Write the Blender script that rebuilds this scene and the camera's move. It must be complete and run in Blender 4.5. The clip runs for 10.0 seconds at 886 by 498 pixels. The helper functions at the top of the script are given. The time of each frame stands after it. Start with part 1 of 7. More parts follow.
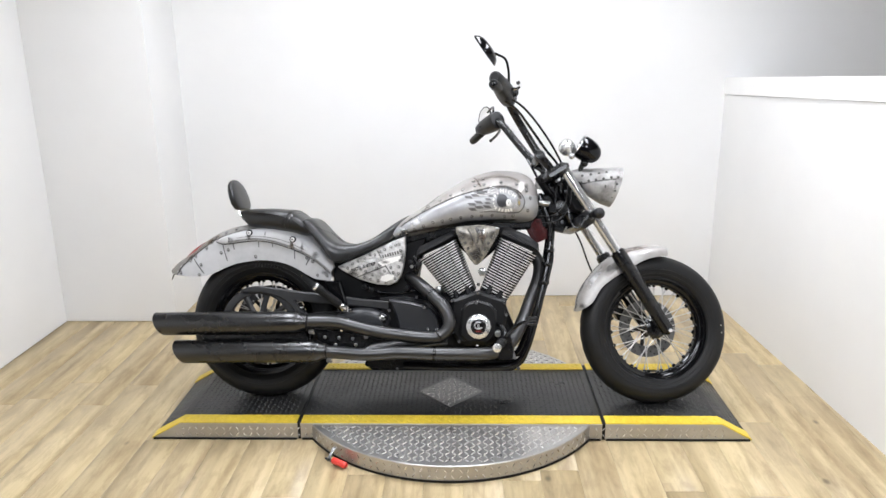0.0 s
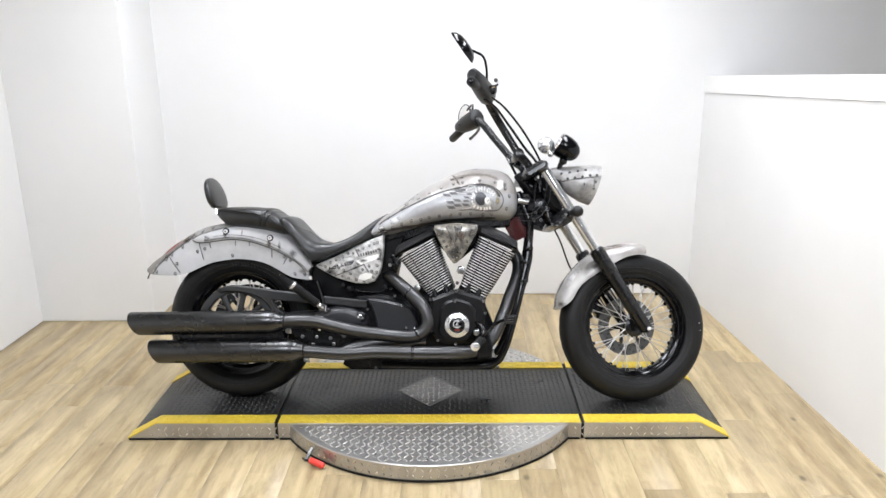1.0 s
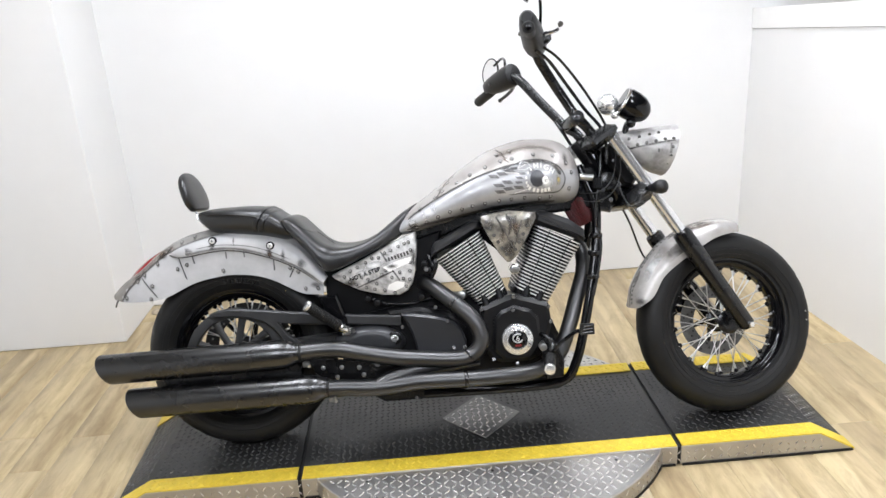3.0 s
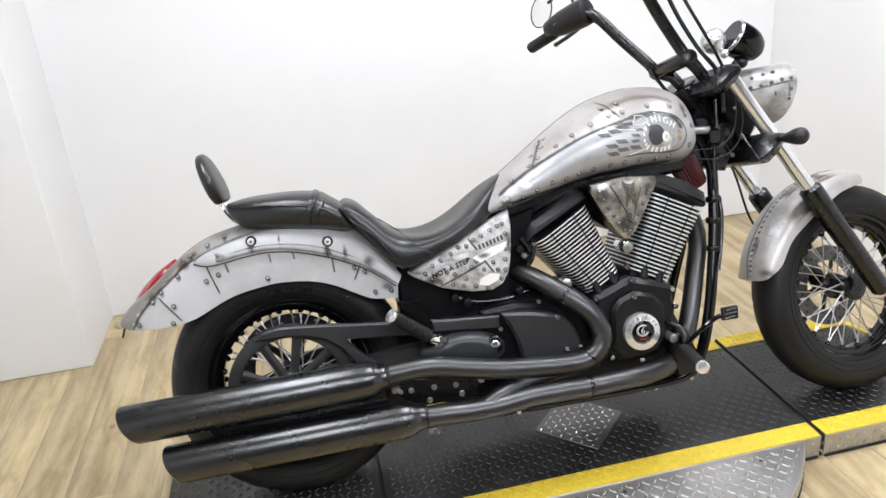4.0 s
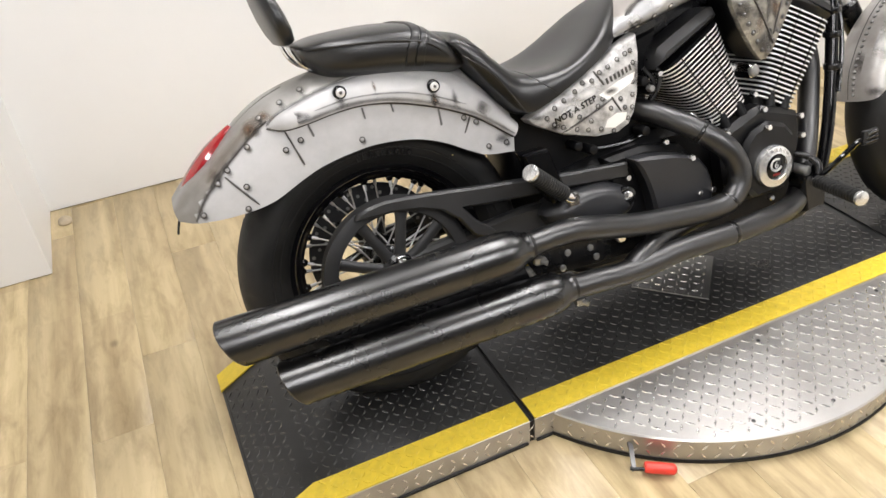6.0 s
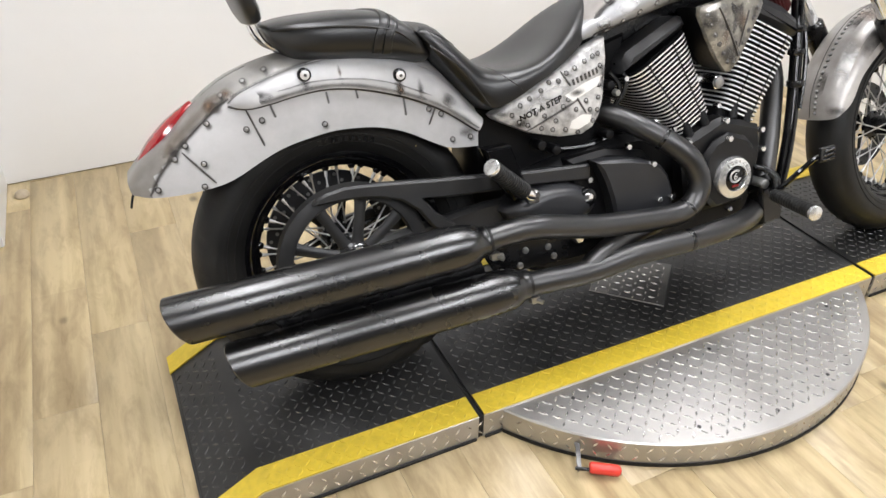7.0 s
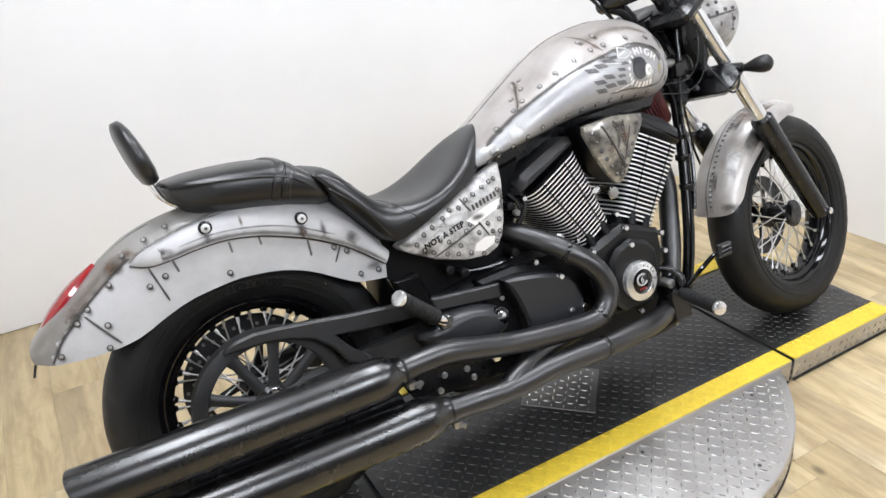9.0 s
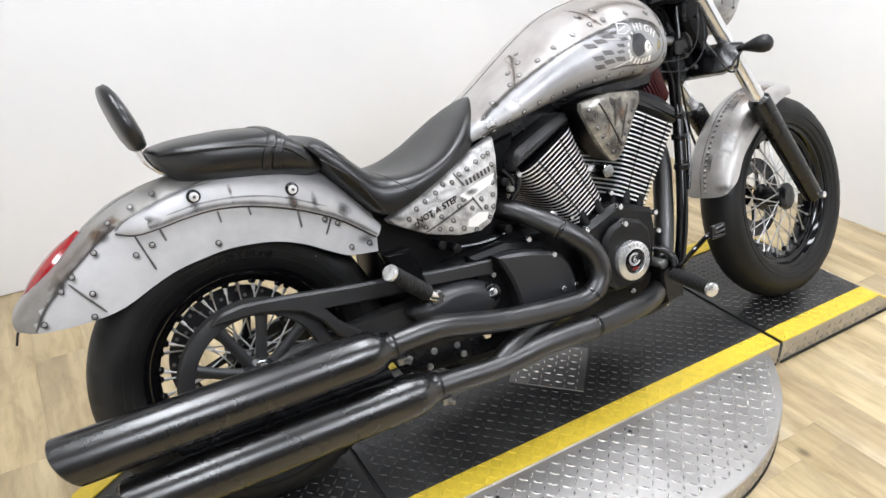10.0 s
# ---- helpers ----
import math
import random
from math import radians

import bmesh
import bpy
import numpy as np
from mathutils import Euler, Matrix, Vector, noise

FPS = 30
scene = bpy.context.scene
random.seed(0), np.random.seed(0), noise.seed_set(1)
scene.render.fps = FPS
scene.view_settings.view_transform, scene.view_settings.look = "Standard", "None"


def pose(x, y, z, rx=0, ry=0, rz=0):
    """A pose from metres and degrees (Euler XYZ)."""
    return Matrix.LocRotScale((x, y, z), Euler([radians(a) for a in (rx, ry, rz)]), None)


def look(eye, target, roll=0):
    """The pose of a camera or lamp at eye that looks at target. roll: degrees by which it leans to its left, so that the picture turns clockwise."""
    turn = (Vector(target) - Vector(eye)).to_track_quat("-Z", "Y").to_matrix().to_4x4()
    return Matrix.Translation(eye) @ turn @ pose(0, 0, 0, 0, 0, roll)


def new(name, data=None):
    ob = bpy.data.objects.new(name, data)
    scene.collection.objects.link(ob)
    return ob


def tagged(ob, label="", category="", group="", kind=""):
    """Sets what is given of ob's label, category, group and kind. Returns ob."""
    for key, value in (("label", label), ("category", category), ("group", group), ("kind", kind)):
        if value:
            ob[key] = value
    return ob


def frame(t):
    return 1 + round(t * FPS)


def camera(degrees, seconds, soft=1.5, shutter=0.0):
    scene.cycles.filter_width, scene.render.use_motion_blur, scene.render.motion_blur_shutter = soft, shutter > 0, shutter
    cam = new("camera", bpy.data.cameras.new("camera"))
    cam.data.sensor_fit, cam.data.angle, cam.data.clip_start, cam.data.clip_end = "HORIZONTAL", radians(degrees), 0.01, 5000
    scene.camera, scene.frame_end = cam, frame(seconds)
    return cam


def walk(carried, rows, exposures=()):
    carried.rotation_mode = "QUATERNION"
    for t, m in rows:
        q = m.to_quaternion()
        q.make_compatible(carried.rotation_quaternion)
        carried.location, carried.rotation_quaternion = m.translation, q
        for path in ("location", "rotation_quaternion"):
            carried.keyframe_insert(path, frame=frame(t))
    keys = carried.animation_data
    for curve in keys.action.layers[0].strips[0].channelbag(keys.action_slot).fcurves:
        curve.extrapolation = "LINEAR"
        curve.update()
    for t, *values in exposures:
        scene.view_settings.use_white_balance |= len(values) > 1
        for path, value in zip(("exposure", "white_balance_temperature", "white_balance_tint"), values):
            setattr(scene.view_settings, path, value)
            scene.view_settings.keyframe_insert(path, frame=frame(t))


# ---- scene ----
cam = camera(61.5, 10.0, soft=1.5)
PATH = [
    (0, (0.853, -2.922, 1.549), (0.793, -1.0, 0.998), -0.7),
    (0.3, (0.872, -2.921, 1.545), (0.825, -0.999, 0.992), -0.8),
    (0.5, (0.882, -2.919, 1.538), (0.847, -0.997, 0.987), -0.8),
    (0.7, (0.881, -2.914, 1.547), (0.845, -0.993, 0.991), -1.0),
    (1, (0.885, -2.906, 1.545), (0.861, -0.985, 0.989), -0.5),
    (1.2, (0.906, -2.909, 1.515), (0.832, -0.987, 0.967), -1.0),
    (1.3, (0.935, -2.907, 1.49), (0.891, -0.983, 0.947), -0.8),
    (1.4, (0.949, -2.906, 1.466), (0.89, -0.98, 0.931), -0.5),
    (1.5, (0.957, -2.9, 1.451), (0.959, -0.972, 0.92), 3.7),
    (1.6, (0.958, -2.879, 1.446), (0.979, -0.944, 0.941), 4.2),
    (1.7, (0.95, -2.861, 1.463), (0.953, -0.939, 0.908), -0.8),
    (1.8, (0.946, -2.837, 1.461), (1.008, -0.921, 0.891), -1.4),
    (1.9, (0.939, -2.818, 1.468), (1.043, -0.901, 0.905), -1.2),
    (2, (0.907, -2.786, 1.475), (0.993, -0.861, 0.939), -1.6),
    (2.1, (0.874, -2.765, 1.473), (0.951, -0.838, 0.946), -3.4),
    (2.2, (0.845, -2.737, 1.473), (0.922, -0.807, 0.954), -6.0),
    (3.3, (0.449, -2.073, 1.511), (0.548, -0.203, 0.808), -2.4),
    (3.5, (0.323, -1.967, 1.444), (0.526, -0.09, 0.783), -4.0),
    (3.7, (0.219, -1.863, 1.44), (0.523, -0.027, 0.709), -5.8),
    (3.8, (0.169, -1.831, 1.426), (0.492, 0.002, 0.692), -6.2),
    (4, (0.102, -1.722, 1.435), (0.443, 0.086, 0.651), -4.9),
    (4.2, (0.025, -1.589, 1.408), (0.27, 0.258, 0.68), -6.2),
    (4.3, (0.001, -1.518, 1.412), (0.212, 0.316, 0.643), -7.2),
    (4.5, (-0.03, -1.397, 1.4), (0.264, 0.449, 0.688), -6.3),
    (4.7, (-0.096, -1.302, 1.404), (0.292, 0.533, 0.708), -7.4),
    (4.8, (-0.118, -1.267, 1.424), (0.302, 0.559, 0.726), -6.0),
    (5, (-0.17, -1.258, 1.446), (0.257, 0.56, 0.731), -5.8),
    (5.2, (-0.246, -1.223, 1.43), (0.301, 0.493, 0.561), -6.6),
    (5.3, (-0.275, -1.224, 1.412), (0.305, 0.472, 0.527), -5.7),
    (5.5, (-0.334, -1.221, 1.403), (0.313, 0.432, 0.482), -4.1),
    (5.7, (-0.36, -1.231, 1.376), (0.302, 0.371, 0.377), -4.1),
    (5.8, (-0.377, -1.236, 1.351), (0.293, 0.326, 0.296), -3.6),
    (6, (-0.386, -1.247, 1.315), (0.236, 0.274, 0.175), -4.6),
    (6.2, (-0.377, -1.264, 1.289), (0.27, 0.217, 0.11), -3.0),
    (7.3, (-0.356, -1.274, 1.291), (0.348, 0.248, 0.201), 0.2),
    (7.5, (-0.332, -1.293, 1.285), (0.421, 0.23, 0.23), -0.6),
    (7.7, (-0.305, -1.293, 1.301), (0.512, 0.207, 0.262), -1.4),
    (7.8, (-0.292, -1.302, 1.31), (0.545, 0.203, 0.293), -2.0),
    (8, (-0.279, -1.309, 1.314), (0.625, 0.195, 0.355), -2.5),
    (8.2, (-0.275, -1.313, 1.321), (0.641, 0.199, 0.385), -2.9),
    (8.5, (-0.278, -1.315, 1.325), (0.646, 0.214, 0.426), -3.1),
    (8.7, (-0.277, -1.317, 1.327), (0.628, 0.237, 0.452), -3.8),
    (9, (-0.28, -1.315, 1.333), (0.59, 0.257, 0.453), -3.7),
    (9.2, (-0.279, -1.314, 1.332), (0.584, 0.264, 0.457), -3.9),
    (9.5, (-0.284, -1.309, 1.32), (0.565, 0.258, 0.412), -3.8),
    (9.7, (-0.279, -1.307, 1.327), (0.566, 0.254, 0.405), -3.5),
    (10, (-0.28, -1.295, 1.321), (0.601, 0.236, 0.384), -2.0),
]
# brightness and white balance drift along the way: seconds, stops, kelvin, tint
BALANCE = [(0, -0.06, 6430, 10), (1, 0.0, 6430, 10), (4, 0.0, 6420, 10), (5, 0.0, 6450, 10), (6, 0.08, 7000, 11), (7.5, 0.0, 6600, 10), (8.5, 0.0, 6480, 10), (9, 0.0, 6430, 10), (10, 0.04, 6440, 10)]
walk(cam, [(t, look(eye, target, roll)) for t, eye, target, roll in PATH], BALANCE)
# ---------------------------------------------------------------- world, light
world = bpy.data.worlds.new("world")
scene.world = world
world.use_nodes = True
world.node_tree.nodes["Background"].inputs[0].default_value = (0.9, 0.92, 1.0, 1)
world.node_tree.nodes["Background"].inputs[1].default_value = 0.12

CEILING = 2.5
# ceiling lights are out of view; number, size and places are assumed
LAMPS = [(-0.15, 0.05), (0.95, 0.05), (2.0, 0.05), (-0.15, -2.4), (0.95, -2.4), (2.0, -2.4)]
for lx, ly in LAMPS:
    lamp = bpy.data.lights.new("ceiling_tube_light", "AREA")
    lamp.shape, lamp.size, lamp.size_y, lamp.energy = "RECTANGLE", 0.3, 1.2, 16.6 if ly > -1 else 25.0
    lamp.color = (0.918, 0.985, 1.13)
    lamp_ob = new("ceiling_tube_light", lamp)
    lamp_ob.matrix_world = pose(lx, ly, CEILING - 0.06)


# ---------------------------------------------------------------- materials
def material(name, base, rough=0.5, metal=0.0, coat=0.0, var=0.0, scale=8.0, bump=0.0, bscale=200.0, spec=0.5, island=0.0, dark=None, rvar=0.0):
    """A surface with cloudy variation (var at scale), fine relief and, for pieces, a tone of their own."""
    m = bpy.data.materials.new(name)
    m.use_nodes = True
    nt = m.node_tree
    n, l = nt.nodes, nt.links
    p = n["Principled BSDF"]
    p.inputs["Base Color"].default_value = (*base, 1)
    p.inputs["Roughness"].default_value = rough
    p.inputs["Metallic"].default_value = metal
    p.inputs["Coat Weight"].default_value = coat
    p.inputs["Coat Roughness"].default_value = 0.08
    p.inputs["Specular IOR Level"].default_value = spec
    tc = n.new("ShaderNodeTexCoord")
    if var or rvar:
        t1 = n.new("ShaderNodeTexNoise")
        t1.inputs["Scale"].default_value, t1.inputs["Detail"].default_value, t1.inputs["Roughness"].default_value = scale, 6, 0.62
        l.new(tc.outputs["Object"], t1.inputs["Vector"])
    if var:
        ramp = n.new("ShaderNodeValToRGB")
        lo = dark or tuple(c * (1 - var) for c in base)
        ramp.color_ramp.elements[0].position, ramp.color_ramp.elements[0].color = 0.32, (*lo, 1)
        ramp.color_ramp.elements[1].position, ramp.color_ramp.elements[1].color = 0.62, (*base, 1)
        l.new(t1.outputs["Fac"], ramp.inputs["Fac"])
        out = ramp.outputs["Color"]
        if island:
            oi = n.new("ShaderNodeObjectInfo")
            mr = n.new("ShaderNodeMapRange")
            mr.inputs["To Min"].default_value, mr.inputs["To Max"].default_value = 1 - island, 1 + island
            l.new(oi.outputs["Random"], mr.inputs["Value"])
            mx = n.new("ShaderNodeVectorMath")
            mx.operation = "SCALE"
            l.new(out, mx.inputs[0]), l.new(mr.outputs["Result"], mx.inputs["Scale"])
            out = mx.outputs["Vector"]
        l.new(out, p.inputs["Base Color"])
    if rvar:
        mr2 = n.new("ShaderNodeMapRange")
        mr2.inputs["From Min"].default_value, mr2.inputs["From Max"].default_value = 0.3, 0.7
        mr2.inputs["To Min"].default_value, mr2.inputs["To Max"].default_value = max(0.02, rough - rvar), rough + rvar
        l.new(t1.outputs["Fac"], mr2.inputs["Value"])
        l.new(mr2.outputs["Result"], p.inputs["Roughness"])
    if bump:
        t2 = n.new("ShaderNodeTexNoise")
        t2.inputs["Scale"].default_value, t2.inputs["Detail"].default_value = bscale, 3
        l.new(tc.outputs["Object"], t2.inputs["Vector"])
        bp = n.new("ShaderNodeBump")
        bp.inputs["Strength"].default_value, bp.inputs["Distance"].default_value = bump, 0.002
        l.new(t2.outputs["Fac"], bp.inputs["Height"])
        l.new(bp.outputs["Normal"], p.inputs["Normal"])
    return m


def wood_material():
    """Pale greyish oak laminate: long grain, knots, a tone for each plank."""
    m = material("oak_laminate", (0.50, 0.385, 0.25), 0.34)
    nt = m.node_tree
    n, l = nt.nodes, nt.links
    p = n["Principled BSDF"]
    tc, oi = n.new("ShaderNodeTexCoord"), n.new("ShaderNodeObjectInfo")
    off = n.new("ShaderNodeVectorMath")
    off.operation = "SCALE"
    off.inputs[0].default_value = (37.0, 91.0, 11.0)
    l.new(oi.outputs["Random"], off.inputs["Scale"])
    add = n.new("ShaderNodeVectorMath")
    l.new(tc.outputs["Object"], add.inputs[0]), l.new(off.outputs["Vector"], add.inputs[1])
    mp = n.new("ShaderNodeMapping")
    mp.inputs["Scale"].default_value = (21.0, 0.8, 1.0)
    l.new(add.outputs["Vector"], mp.inputs["Vector"])
    big = n.new("ShaderNodeTexNoise")
    big.inputs["Scale"].default_value, big.inputs["Detail"].default_value, big.inputs["Distortion"].default_value = 1.0, 6, 0.35
    l.new(mp.outputs["Vector"], big.inputs["Vector"])
    mp2 = n.new("ShaderNodeMapping")
    mp2.inputs["Scale"].default_value = (24.0, 5.5, 1.0)
    l.new(add.outputs["Vector"], mp2.inputs["Vector"])
    blot = n.new("ShaderNodeTexNoise")
    blot.inputs["Scale"].default_value, blot.inputs["Detail"].default_value, blot.inputs["Roughness"].default_value, blot.inputs["Distortion"].default_value = 1.0, 8, 0.68, 0.4
    l.new(mp2.outputs["Vector"], blot.inputs["Vector"])
    ramp = n.new("ShaderNodeValToRGB")
    e = ramp.color_ramp.elements
    e[0].position, e[0].color = 0.30, (0.350, 0.266, 0.150, 1)
    e[1].position, e[1].color = 0.68, (0.555, 0.450, 0.276, 1)
    mid = e.new(0.50)
    mid.color = (0.467, 0.374, 0.220, 1)
    l.new(big.outputs["Fac"], ramp.inputs["Fac"])
    r2 = n.new("ShaderNodeValToRGB")
    r2.color_ramp.elements[0].position, r2.color_ramp.elements[0].color = 0.34, (0.74, 0.71, 0.685, 1)
    r2.color_ramp.elements[1].position, r2.color_ramp.elements[1].color = 0.56, (1.04, 1.04, 1.04, 1)
    l.new(blot.outputs["Fac"], r2.inputs["Fac"])
    mul = n.new("ShaderNodeVectorMath")
    mul.operation = "MULTIPLY"
    l.new(ramp.outputs["Color"], mul.inputs[0]), l.new(r2.outputs["Color"], mul.inputs[1])
    mp3 = n.new("ShaderNodeMapping")
    mp3.inputs["Scale"].default_value = (5.5, 3.6, 1.0)
    l.new(add.outputs["Vector"], mp3.inputs["Vector"])
    vor = n.new("ShaderNodeTexVoronoi")
    vor.inputs["Scale"].default_value, vor.inputs["Randomness"].default_value = 1.0, 1.0
    l.new(mp3.outputs["Vector"], vor.inputs["Vector"])
    kn = n.new("ShaderNodeMapRange")
    kn.interpolation_type = "SMOOTHSTEP"
    kn.inputs["From Min"].default_value, kn.inputs["From Max"].default_value = 0.02, 0.10
    kn.inputs["To Min"].default_value, kn.inputs["To Max"].default_value = 0.42, 1.0
    l.new(vor.outputs["Distance"], kn.inputs["Value"])
    knot = n.new("ShaderNodeVectorMath")
    knot.operation = "SCALE"
    l.new(mul.outputs["Vector"], knot.inputs[0]), l.new(kn.outputs["Result"], knot.inputs["Scale"])
    mul = knot
    mp4 = n.new("ShaderNodeMapping")
    mp4.inputs["Scale"].default_value = (10.5, 1.35, 1.0)
    l.new(add.outputs["Vector"], mp4.inputs["Vector"])
    fl = n.new("ShaderNodeVectorMath")
    fl.operation = "FLOOR"
    l.new(mp4.outputs["Vector"], fl.inputs[0])
    wn = n.new("ShaderNodeTexWhiteNoise")
    wn.noise_dimensions = "2D"
    l.new(fl.outputs["Vector"], wn.inputs["Vector"])
    stave = n.new("ShaderNodeValToRGB")
    stave.color_ramp.elements[0].color = (0.91, 0.885, 0.86, 1)
    stave.color_ramp.elements[1].color = (1.04, 1.035, 1.0, 1)
    l.new(wn.outputs["Value"], stave.inputs["Fac"])
    toned = n.new("ShaderNodeVectorMath")
    toned.operation = "MULTIPLY"
    l.new(mul.outputs["Vector"], toned.inputs[0]), l.new(stave.outputs["Color"], toned.inputs[1])
    mul = toned
    mr = n.new("ShaderNodeMapRange")
    mr.inputs["To Min"].default_value, mr.inputs["To Max"].default_value = 0.97, 1.025
    l.new(oi.outputs["Random"], mr.inputs["Value"])
    sc = n.new("ShaderNodeVectorMath")
    sc.operation = "SCALE"
    l.new(mul.outputs["Vector"], sc.inputs[0]), l.new(mr.outputs["Result"], sc.inputs["Scale"])
    l.new(sc.outputs["Vector"], p.inputs["Base Color"])
    bp = n.new("ShaderNodeBump")
    bp.inputs["Strength"].default_value, bp.inputs["Distance"].default_value = 0.15, 0.001
    l.new(big.outputs["Fac"], bp.inputs["Height"])
    l.new(bp.outputs["Normal"], p.inputs["Normal"])
    return m


WALL = material("white_wall_paint", (0.775, 0.773, 0.765), 0.42, var=0.035, scale=1.6, bump=0.08, bscale=60)
WALL_UP = material("grey_beige_wall_paint", (0.62, 0.575, 0.515), 0.6, var=0.08, scale=2.0)
WALL_BACK = material("dark_grey_wall_paint", (0.08, 0.078, 0.076), 0.6, var=0.1, scale=2.0)
CEIL_GREY = material("grey_ceiling_paint", (0.24, 0.238, 0.235), 0.7, var=0.1, scale=2.0)
TRIM = material("white_gloss_trim", (0.83, 0.826, 0.81), 0.38, var=0.04, scale=4)
WOOD = wood_material()
GAPM = material("floor_joint", (0.34, 0.265, 0.15), 0.8)
ALU = material("bare_aluminium", (0.48, 0.466, 0.445), 0.35, 0.85, var=0.12, scale=9, bump=0.05, bscale=160, rvar=0.05)
ALU_DULL = material("dull_grey_tread_plate", (0.17, 0.167, 0.162), 0.36, 0.8, var=0.35, scale=9, bump=0.12, bscale=120, rvar=0.1)
ALU_TREAD = material("worn_bright_tread", (0.78, 0.765, 0.74), 0.24, 0.9, var=0.1, scale=20)
DECK = material("black_painted_plate", (0.017, 0.0168, 0.0162), 0.36, 0.0, spec=0.52, var=0.45, scale=5, bump=0.2, bscale=160, rvar=0.1)
DECK_TREAD = material("black_worn_tread", (0.12, 0.119, 0.116), 0.26, 0.5, var=0.5, scale=9)
YELLOW = material("yellow_safety_paint", (0.72, 0.53, 0.045), 0.46, var=0.16, scale=55, bump=0.2, bscale=140)
BLACK = material("satin_black_enamel", (0.0032, 0.0032, 0.0036), 0.26, 0.0, spec=0.5, var=0.3, scale=12, bump=0.05, bscale=300, rvar=0.06)
ARM_BLACK = material("worn_satin_black_paint", (0.021, 0.021, 0.0215), 0.44, 0.0, spec=0.45, var=0.3, scale=12, bump=0.1, bscale=260, rvar=0.06)
EXHAUST = material("satin_black_ceramic", (0.0038, 0.0037, 0.0038), 0.27, 0.0, spec=0.85, var=0.2, scale=5, bump=0.02, bscale=500, rvar=0.03)
PIPE = material("heat_dulled_black_ceramic", (0.0065, 0.0064, 0.0066), 0.36, 0.0, spec=0.85, var=0.35, scale=26, bump=0.10, bscale=340, rvar=0.07)
GLOSS = material("gloss_black_enamel", (0.003, 0.003, 0.0035), 0.10, 0.0, spec=0.35)
CASE = material("matt_black_engine_casting", (0.004, 0.004, 0.0045), 0.40, 0.0, spec=0.18, var=0.3, scale=14, bump=0.25, bscale=260)
RUBBER = material("tyre_rubber", (0.009, 0.0088, 0.0085), 0.52, spec=0.30, var=0.5, scale=14, bump=0.2, bscale=140, rvar=0.1)
LEATHER = material("black_vinyl", (0.0050, 0.0049, 0.0048), 0.34, spec=0.60, var=0.2, scale=10, bump=0.06, bscale=600, rvar=0.03)
CHROME = material("chrome", (0.78, 0.78, 0.79), 0.10, 1.0, rvar=0.05, scale=30)
FINEDGE = material("machined_fin_edge", (0.76, 0.76, 0.75), 0.34, 0.4, var=0.1, scale=40)
FORKTUBE = material("hard_chromed_fork_tube", (0.72, 0.725, 0.73), 0.15, 0.85, rvar=0.04, scale=20)
FRONTDISC = material("blued_steel_brake_disc", (0.15, 0.15, 0.148), 0.32, 0.85, var=0.4, scale=30)
WIRE = material("black_sheathed_wire", (0.012, 0.012, 0.012), 0.4, 0.0, var=0.2, scale=60)
SILVERMARK = material("silver_printed_mark", (0.62, 0.62, 0.61), 0.45, 0.2, var=0.1, scale=80)
REDMARK = material("dark_red_printed_mark", (0.20, 0.012, 0.012), 0.4, var=0.2, scale=80)
SPOKE = material("dull_chrome_spoke", (0.55, 0.55, 0.55), 0.36, 0.8)
BRUSHED = material("machined_aluminium", (0.80, 0.80, 0.79), 0.26, 0.8, var=0.12, scale=30)
PAINT_WARM = material("airbrushed_brownish_silver_paint", (0.365, 0.343, 0.325), 0.40, 0.2, coat=0.16, var=0.35, scale=7, dark=(0.235, 0.213, 0.195), rvar=0.05, bump=0.03, bscale=500)
PAINT = material("airbrushed_silver_paint", (0.41, 0.412, 0.418), 0.38, 0.2, coat=0.25, var=0.22, scale=6, dark=(0.29, 0.29, 0.295), rvar=0.04, bump=0.03, bscale=500)
GRIMY = material("airbrushed_grimy_white_paint", (0.60, 0.595, 0.585), 0.36, 0.1, coat=0.15, var=0.6, scale=34, dark=(0.22, 0.215, 0.205), rvar=0.05)
NACPAINT = material("grimy_silver_airbrush", (0.46, 0.45, 0.435), 0.36, 0.15, coat=0.15, var=0.5, scale=14, dark=(0.17, 0.16, 0.15), rvar=0.05)
CROWN_PAINT = material("darker_brownish_silver_paint", (0.275, 0.267, 0.253), 0.44, 0.12, coat=0.08, var=0.35, scale=9, dark=(0.165, 0.152, 0.135), rvar=0.05)
FRONT_PAINT = material("airbrushed_warm_silver_paint", (0.45, 0.435, 0.418), 0.35, 0.2, coat=0.22, var=0.35, scale=8, dark=(0.29, 0.27, 0.25), rvar=0.05, bump=0.03, bscale=500)
FLAT_PAINT = material("airbrushed_satin_silver_paint", (0.47, 0.47, 0.472), 0.50, 0.06, coat=0.05, var=0.2, scale=7, dark=(0.35, 0.348, 0.345), rvar=0.04, bump=0.03, bscale=500)
RIVET_BRIGHT = material("bright_rivet_head", (0.62, 0.615, 0.60), 0.24, 0.4, var=0.3, scale=90)
ROCKER = material("dark_grey_rocker_enamel", (0.020, 0.020, 0.021), 0.42, 0.0, spec=0.4, var=0.3, scale=16, bump=0.2, bscale=260)
CAMCASE = material("satin_black_cam_cover", (0.006, 0.006, 0.0065), 0.36, 0.0, spec=0.34, var=0.25, scale=12, bump=0.12, bscale=260)
GEARBOX = material("dark_slate_satin_casting", (0.019, 0.0195, 0.0215), 0.36, 0.0, spec=0.5, var=0.2, scale=10, bump=0.05, bscale=300)
